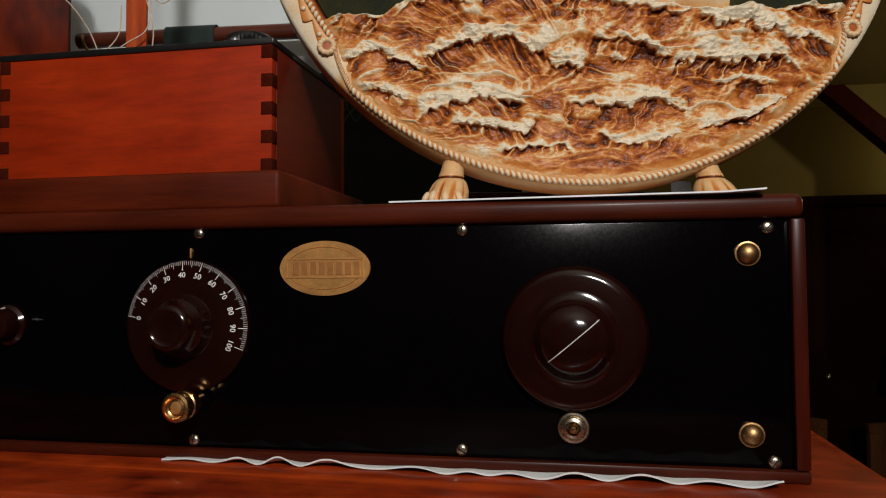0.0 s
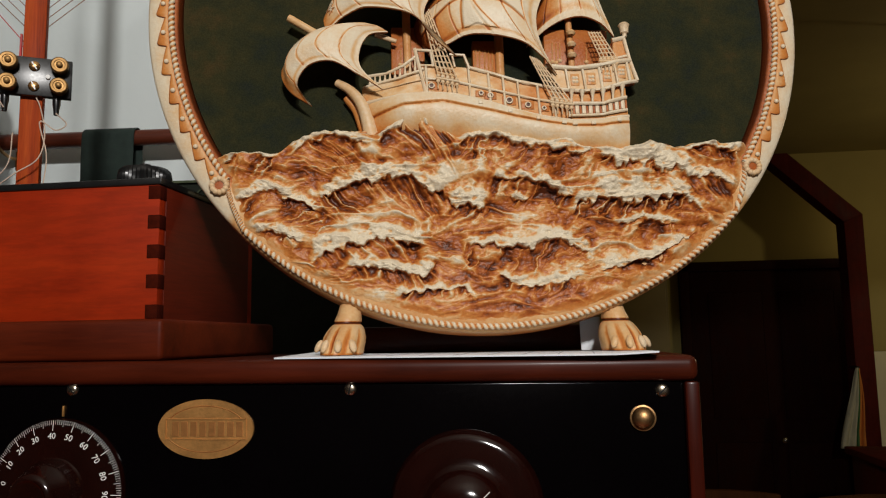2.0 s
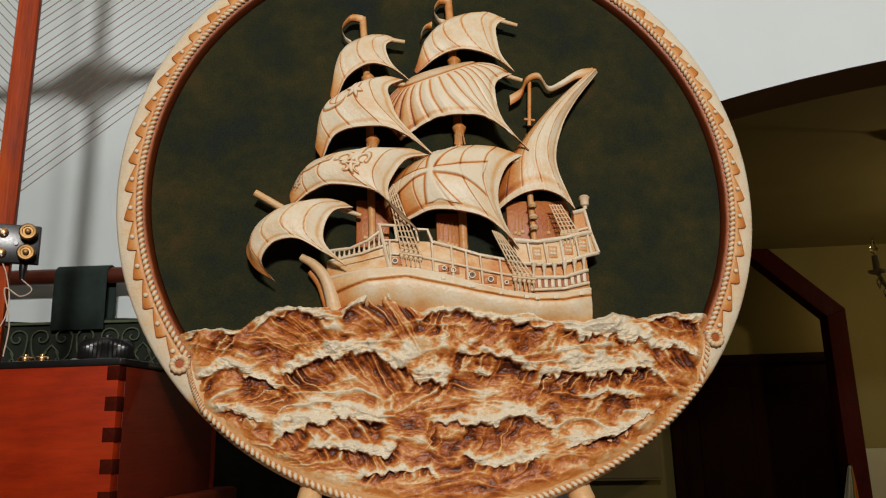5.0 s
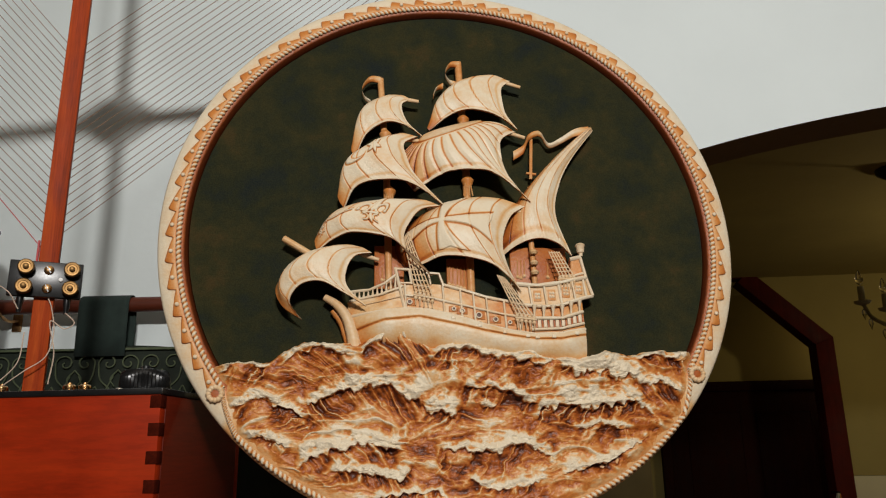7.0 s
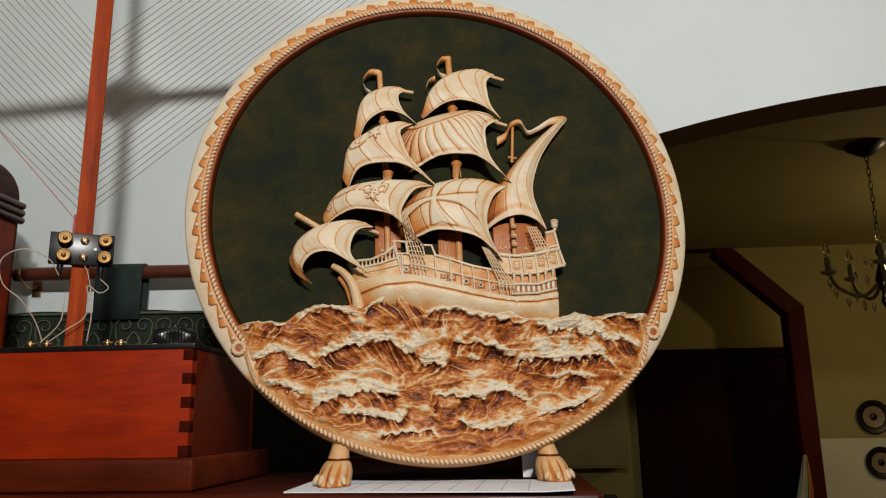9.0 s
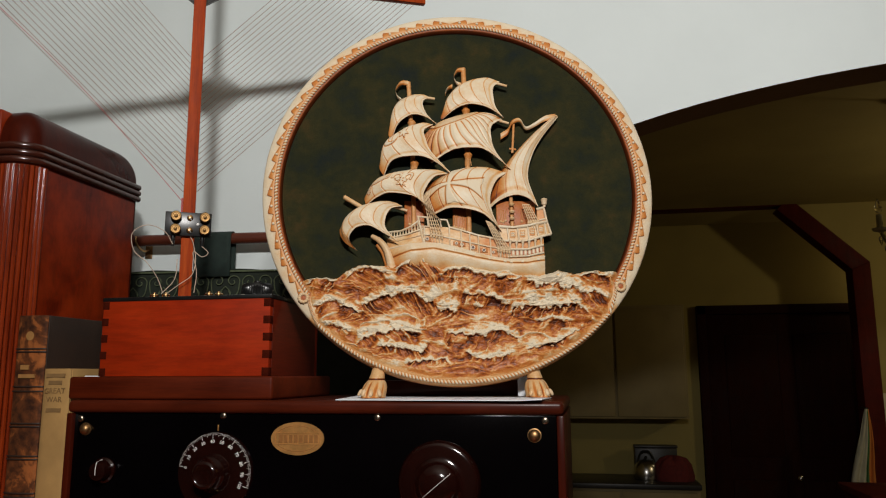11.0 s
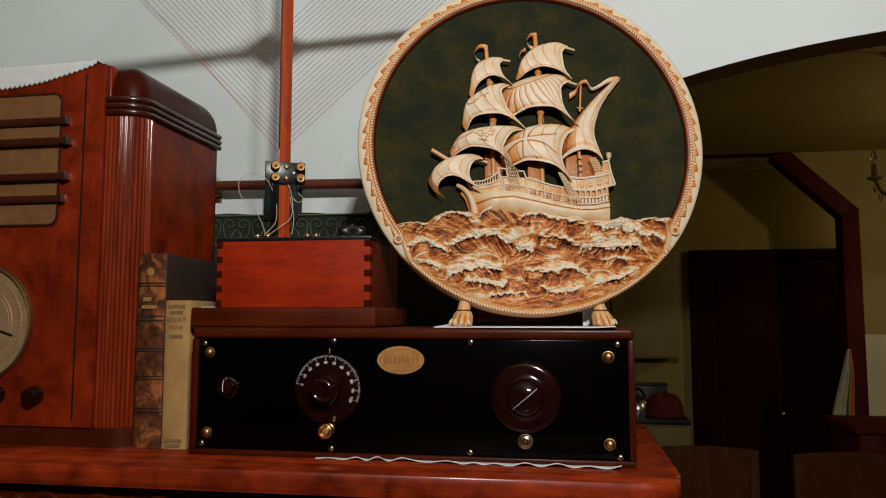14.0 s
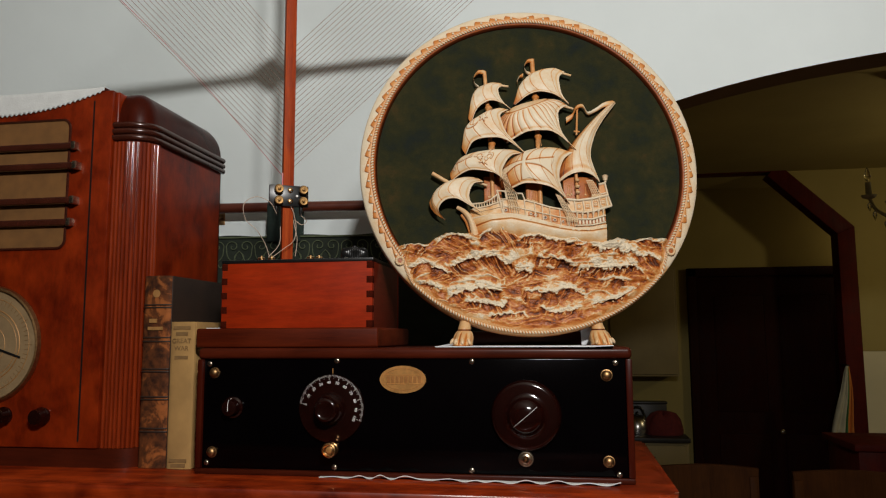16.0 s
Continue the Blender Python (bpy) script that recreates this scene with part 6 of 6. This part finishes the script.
part("spine_lettering", moved(block(0.012, 0.024, -0.0062, -0.0045, 0.214, 0.220), Matrix()), GILT, s1, smooth=0)
part("spine_lettering", moved(block(0.010, 0.034, -0.0062, -0.0045, 0.203, 0.208), Matrix()), GILT, s1, smooth=0)
part("spine_stamp", lathe([(0.0, 0.0056), (0.0060, 0.0054)], 20, pose(w1 / 2, 0, 0.258, 90)), GILT, s1, "round gilt stamp", smooth=0)
b2, s2, w2, h2 = book("cloth_book", -0.0775, -0.0385, 0.028, 0.145, 0.2150, BEIGE, BEIGE, "faded beige cloth-bound book about a war", ())
for k, (word, z, size) in enumerate((("GREAT", 0.1865, 0.0098), ("WAR", 0.1755, 0.0098))):
    part("title", moved(writing(word, size, 0.0003), pose(w2 / 2, -0.0047, z, 90)), LETTERING, s2, smooth=0)
for x0, x1, z in ((0.006, 0.033, 0.2065), (0.010, 0.029, 0.1975), (0.009, 0.030, 0.1625), (0.006, 0.033, 0.0130), (0.009, 0.031, 0.0060)):
    part("title_bar", block(x0, x1, -0.0050, -0.0040, z - 0.0028, z + 0.0022), LETTERING, s2, smooth=0)


# ---- hanging tapestry on its rod ----
def tapestry():
    rod = thing("tapestry_rod", wall_pose, "dark wooden rod on brass hooks along the white wall", "rod")
    part("pole", tube([(-0.325, -0.040, 0.4645), (0.285, -0.040, 0.4645)], 0.0105, 20), ROD_WOOD, rod)
    for x in (-0.312, 0.27):
        hook = [(x, 0.0, 0.452), (x, -0.020, 0.448), (x, -0.040, 0.4515), (x, -0.052, 0.4600), (x, -0.053, 0.470)]
        part("hook", tube([tuple(p) for p in curve(hook, 20)], 0.0022, 8), BRASS_DULL, rod, "small brass hook")
        part("hook_plate", block(x - 0.007, x + 0.007, -0.003, -0.0005, 0.436, 0.462, 0.001), BRASS_DULL, rod)
    t = thing("tapestry", wall_pose, "dark green tapestry with pale scrolls hung from velvet tabs", "tapestry")
    x0, x1, z1, z0 = -0.345, 0.280, 0.405, -0.25
    nx, nz = 120, 60
    X, Z = np.meshgrid(np.linspace(x0, x1, nx), np.linspace(z1, z0, nz))
    Y = -0.040 + 0.004 * np.sin(X * 26) * np.clip((z1 - Z) / 0.2, 0.1, 1)
    Z = Z + 0.002 * np.sin(X * 40) * (Z > 0.35)
    part_cloth = sheet("cloth", np.stack([X, Y, Z], -1), GREEN_DEEP, t, smooth=180)
    mod = part_cloth.modifiers.new("thickness", "SOLIDIFY")
    mod.thickness = 0.002
    for xa in (-0.196, 0.13):
        n = 14
        rows = []
        for k in range(n + 1):
            a = math.pi * k / n
            rows.append((-0.040 - 0.0118 * math.cos(a), 0.4645 + 0.0118 * math.sin(a)))
        line = [(-0.0505, 0.392), (-0.0520, 0.43)] + rows + [(-0.0275, 0.43), (-0.030, 0.392)]
        co = np.array([[(x, y, z) for y, z in line] for x in np.linspace(xa, xa + 0.070, 8)])
        tab = sheet("tab", co, GREEN_CLOTH, t, "dark green velvet tab", smooth=60)
        md = tab.modifiers.new("thickness", "SOLIDIFY")
        md.thickness = 0.0015
    # scroll pattern along the top border
    pitch = 0.060
    for k in range(10):
        cx = x0 + 0.03 + k * pitch
        bm = bmesh.new()
        for sg in (1, -1):
            sp = [(cx + sg * (0.014 + 0.0135 * (1 - q / 11) * math.cos(q * 0.75)), -0.0465, 0.383 + 0.0125 * (1 - q / 11) * math.sin(q * 0.75)) for q in np.linspace(0, 9.5, 34)]
            tube(sp, 0.0011, 4, bm=bm)
            tube([tuple(p) for p in curve([(cx + sg * 0.0275, -0.0465, 0.383), (cx + sg * 0.024, -0.0465, 0.362), (cx + sg * 0.010, -0.0465, 0.348), (cx, -0.0465, 0.330)], 14)], 0.0012, 4, bm=bm)
            tube([tuple(p) for p in curve([(cx + sg * 0.030, -0.0465, 0.352), (cx + sg * 0.020, -0.0465, 0.340), (cx + sg * 0.006, -0.0465, 0.366)], 12)], 0.0010, 4, bm=bm)
            tube([tuple(p) for p in curve([(cx + sg * 0.004, -0.0465, 0.352), (cx + sg * 0.010, -0.0465, 0.362), (cx, -0.0465, 0.374)], 10)], 0.0010, 4, bm=bm)
        part("scroll", bm, GREEN_PALE, t, "pale woven scroll", smooth=60)
    part("border", block(x0, x1, -0.0475, -0.0430, 0.4005, 0.4035), GREEN_PALE, t, smooth=0)


tapestry()


# ---- dining room and kitchen beyond the arch ----
def dining_chair(m, w, h, label):
    c = thing("dining_chair", m, label, "chair", "chairs round the dining table")
    part("seat", block(-w / 2, w / 2, -0.42, 0.0, 0.44, 0.475, 0.008), CHAIR_WOOD, c)
    for x in (-w / 2 + 0.02, w / 2 - 0.02):
        part("leg", block(x - 0.018, x + 0.018, -0.02, 0.018, 0.0, h - 0.03, 0.005), CHAIR_WOOD, c)
        part("leg", block(x - 0.018, x + 0.018, -0.415, -0.38, 0.0, 0.44, 0.005), CHAIR_WOOD, c)
    out = [(-w / 2, 0.0)] + [(-w / 2 + w * k / 12, 0.012 * math.sin(math.pi * k / 12)) for k in range(13)] + [(w / 2, 0.0), (w / 2 - 0.03, -0.40), (-w / 2 + 0.03, -0.40)]
    part("backrest", moved(prism(out, -0.012, 0.012, 0.004), Matrix.Translation((0, 0, h)) @ Matrix.Rotation(math.pi / 2, 4, "X")), CHAIR_WOOD, c, "solid dark curved backrest")
    return c


dining_chair(pose(1.063, 2.3, FLOOR, 0, 0, 178), 0.39, 1.08, "dark wooden dining chair with a solid back")
dining_chair(pose(1.60, 2.35, FLOOR, 0, 0, 182), 0.40, 1.06, "dark wooden dining chair with a solid back")


def sideboard():
    s = thing("sideboard", pose(1.92, 2.75, FLOOR), "dark red-brown wooden sideboard by the wall", "sideboard")
    part("body", block(-0.19, 0.62, -0.2, 0.2, 0.06, 1.12, 0.008), TRIM_WOOD, s)
    part("top", block(-0.21, 0.64, -0.22, 0.22, 1.12, 1.15, 0.006), TRIM_WOOD, s)
    for x in (-0.15, 0.56):
        part("foot", block(x - 0.03, x + 0.03, -0.17, 0.17, 0.0, 0.06, 0.006), TRIM_WOOD, s)


sideboard()


def draped_flag():
    f = thing("draped_cloth", Matrix.Translation((2.322, 4.49, -0.08)) @ Matrix.Scale(1.22, 4), "white green and orange cloth hanging in the doorway", "cloth")
    n = 24
    zs = np.linspace(0.06, -0.335, n)
    def strip(name, a, b, mat, y):
        rows = []
        for k, z in enumerate(zs):
            q = k / (n - 1)
            xa, xb = a[0] + (a[1] - a[0]) * q ** 0.8, b[0] + (b[1] - b[0]) * q ** 0.8
            rows.append([(xa + (xb - xa) * t + 0.006 * math.sin(q * 5), y + 0.010 * math.sin(t * 9 + q * 3), z) for t in np.linspace(0, 1, 10)])
        ob = sheet(name, np.array(rows), mat, f, smooth=180)
        md = ob.modifiers.new("thickness", "SOLIDIFY")
        md.thickness = 0.003
    strip("white_fold", (0.022, -0.072), (0.034, -0.004), CLOTH_WHITE, 0.0)
    strip("green_fold", (0.032, -0.006), (0.037, 0.016), CLOTH_GREEN, 0.012)
    strip("orange_fold", (0.034, 0.012), (0.046, 0.052), CLOTH_ORANGE, 0.02)
    part("peg", tube([(0.034, 0.0, 0.062), (0.034, 0.09, 0.062)], 0.006, 8), IRON, f, "dark peg")


draped_flag()


def chandelier():
    c = thing("chandelier", Matrix.Translation((2.07, 2.57, CEIL)) @ Matrix.Scale(1.26, 4), "small crystal chandelier hanging by a dark chain", "chandelier")
    part("canopy", lathe([(0.0, -0.045), (0.012, -0.044), (0.03, -0.034), (0.062, -0.012), (0.066, 0.0), (0.0, 0.0)], 28), IRON, c, "dark dished ceiling plate")
    links = bmesh.new()
    for k in range(13):
        z = -0.05 - 0.024 * k
        pts = [(0.006 * math.cos(q), 0.0, z + 0.015 * math.sin(q)) for q in np.linspace(0, 2 * math.pi, 10, endpoint=False)]
        if k % 2:
            pts = [(0.0, p[0], p[2]) for p in pts]
        tube(pts, 0.0016, 5, True, bm=links)
    part("chain", links, IRON, c)
    part("stem", lathe([(0.0, -0.35), (0.010, -0.352), (0.016, -0.375), (0.008, -0.40), (0.020, -0.44), (0.028, -0.47), (0.012, -0.51), (0.018, -0.54), (0.006, -0.57), (0.0, -0.58)], 16), IRON, c)
    for k in range(5):
        a = 2 * math.pi * k / 5 + 0.5
        ca, sa = math.cos(a), math.sin(a)
        line = curve([(0.01 * ca, 0.01 * sa, -0.47), (0.07 * ca, 0.07 * sa, -0.52), (0.14 * ca, 0.14 * sa, -0.49), (0.165 * ca, 0.165 * sa, -0.44)], 18)
        arm = part("arm", tube([tuple(p) for p in line], 0.006, 8), PALE_GLASS, c, "curved clouded glass arm")
        part("candle_cup", lathe([(0.0, -0.448), (0.022, -0.440), (0.026, -0.432), (0.010, -0.430), (0.0095, -0.385), (0.0, -0.383)], 14, Matrix.Translation((0.165 * ca, 0.165 * sa, 0))), CLOTH_WHITE, arm)
        bm = lathe([(0.0, -0.383), (0.010, -0.372), (0.012, -0.360), (0.006, -0.340), (0.0, -0.328)], 12, Matrix.Translation((0.165 * ca, 0.165 * sa, 0)))
        part("lamp_bulb", bm, CRYSTAL, arm)
        for q, zz in ((0.165, -0.468), (0.150, -0.500), (0.115, -0.535), (0.07, -0.545), (0.085, -0.45), (0.05, -0.40)):
            bm = lathe([(0.0, 0.012), (0.007, 0.004), (0.008, -0.004), (0.0, -0.026)], 6, Matrix.Translation((q * ca, q * sa, zz)))
            part("crystal_drop", bm, CRYSTAL, arm, smooth=0)


chandelier()


def wall_plate(x, z, r):
    m = Matrix.Translation((x, 4.598, z)) @ PANEL
    p = thing("wall_plate", m, "round dark-rimmed plate hung on the wall", "plate", "plates on the dining wall")
    part("rim", lathe([(r * 0.62, 0.012), (r * 0.68, 0.018), (r * 0.95, 0.022), (r, 0.018), (r * 0.9, 0.002), (r * 0.6, 0.002)], 40), IRON, p, "dark rim")
    part("dish", lathe([(0.0, 0.006), (r * 0.3, 0.006), (r * 0.63, 0.013)], 32), DIAL_FACE, p, "pale dish")
    part("boss", lathe([(0.0, 0.014), (r * 0.16, 0.012), (r * 0.22, 0.006)], 20), IRON, p)


wall_plate(2.85, 0.220, 0.108)
wall_plate(2.86, -0.066, 0.100)


def kitchen():
    y = 5.2
    d = thing("door_1", pose(2.112, y, FLOOR), "tall dark brown kitchen door with small metal knob", "door", kind="structure")
    part("leaf", block(-0.605, 0.50, -0.06, -0.002, 0.0, 2.08, 0.004), DARK_DOOR, d)
    for z0, z1 in ((0.15, 0.88), (1.04, 1.93)):
        for x0, x1 in ((-0.48, -0.11), (0.0, 0.37)):
            part("door_panel", block(x0, x1, -0.064, -0.058, z0, z1, 0.006), DARK_DOOR, d)
    part("door_handle", lathe([(0.008, 0.0), (0.008, 0.03), (0.018, 0.036), (0.020, 0.05), (0.012, 0.058), (0.0, 0.06)], 20, pose(-0.03, -0.058, 0.90, 90)), STEEL, d, "small metal knob")
    part("door_frame", block(-0.672, -0.607, -0.075, -0.002, 0.0, 2.15, 0.004), DARK_DOOR, d)
    part("door_frame", block(-0.672, 0.55, -0.075, -0.002, 2.082, 2.15, 0.004), DARK_DOOR, d)
    base = thing("base_cabinet", pose(0.80, y - 0.02, FLOOR), "ochre painted kitchen base cabinet", "cabinet")
    part("body", block(-0.55, 0.535, -0.5, 0.0, 0.08, 0.86, 0.004), CUPBOARD, base)
    part("plinth", block(-0.55, 0.53, -0.45, 0.0, 0.0, 0.08), COUNTER, base)
    for x0, x1 in ((-0.53, 0.0), (0.02, 0.515)):
        dr = part("drawer", block(x0, x1, -0.516, -0.501, 0.68, 0.84, 0.004), CUPBOARD, base)
        part("handle", block((x0 + x1) / 2 - 0.03, (x0 + x1) / 2 + 0.03, -0.53, -0.517, 0.755, 0.765, 0.003), IRON, dr)
        part("door", block(x0, x1, -0.516, -0.501, 0.10, 0.66, 0.004), CUPBOARD, base)
    top = part("worktop", block(0.22, 1.345, y - 0.55, y - 0.01, FLOOR + 0.862, FLOOR + 0.895, 0.004), COUNTER, None)
    tagged(top, "dark kitchen worktop over the base cabinet", "worktop")
    up = thing("wall_cabinet", pose(0.80, y - 0.01, 0), "ochre painted kitchen wall cabinet", "cabinet")
    part("body", block(-0.55, 0.515, -0.32, 0.0, -0.100, 0.72, 0.004), CUPBOARD, up)
    for x0, x1 in ((-0.53, 0.0), (0.02, 0.50)):
        part("door", block(x0, x1, -0.336, -0.321, -0.085, 0.705, 0.006), CUPBOARD, up)
    zt = FLOOR + 0.8955
    k = thing("kettle", pose(1.00, 4.90, zt), "shiny steel kettle on the worktop", "kettle")
    part("body", lathe([(0.0, 0.0), (0.085, 0.0), (0.092, 0.02), (0.085, 0.09), (0.055, 0.13), (0.02, 0.14), (0.0, 0.142)], 28), STEEL, k)
    part("spout", tube([(0.07, 0, 0.06), (0.11, 0, 0.10), (0.125, 0, 0.13)], [0.016, 0.012, 0.009], 10), STEEL, k)
    part("handle", tube([tuple(p) for p in curve([(-0.06, 0, 0.12), (-0.03, 0, 0.19), (0.03, 0, 0.19), (0.06, 0, 0.12)], 14)], 0.007, 8), BLACK, k)
    part("lid_knob", lathe([(0.008, 0.14), (0.012, 0.155), (0.0, 0.165)], 12), BLACK, k)
    b = thing("cloth_bundle", pose(1.185, 4.87, zt), "dark red cloth heaped on the kitchen worktop", "cloth")
    n, rows = 28, []
    for rr, z in ((0.13, 0.0), (0.135, 0.04), (0.12, 0.10), (0.09, 0.14), (0.04, 0.155), (0.001, 0.157)):
        rows.append([(rr * math.cos(2 * math.pi * q / n) * (1 + 0.10 * math.sin(q * 1.9)), 0.6 * rr * math.sin(2 * math.pi * q / n), z * (1 + 0.12 * math.sin(q * 1.1))) for q in range(n)])
    sheet("body", np.array(rows), RED_CLOTH, b, close=True, smooth=180)
    box = thing("tin_box", pose(1.07, 5.05, zt), "dark tin box on the kitchen worktop", "box")
    part("body", block(-0.14, 0.16, -0.05, 0.05, 0.0, 0.21, 0.006), COUNTER, box)
    part("lid", block(-0.145, 0.165, -0.055, 0.055, 0.211, 0.228, 0.004), COUNTER, box)


kitchen()
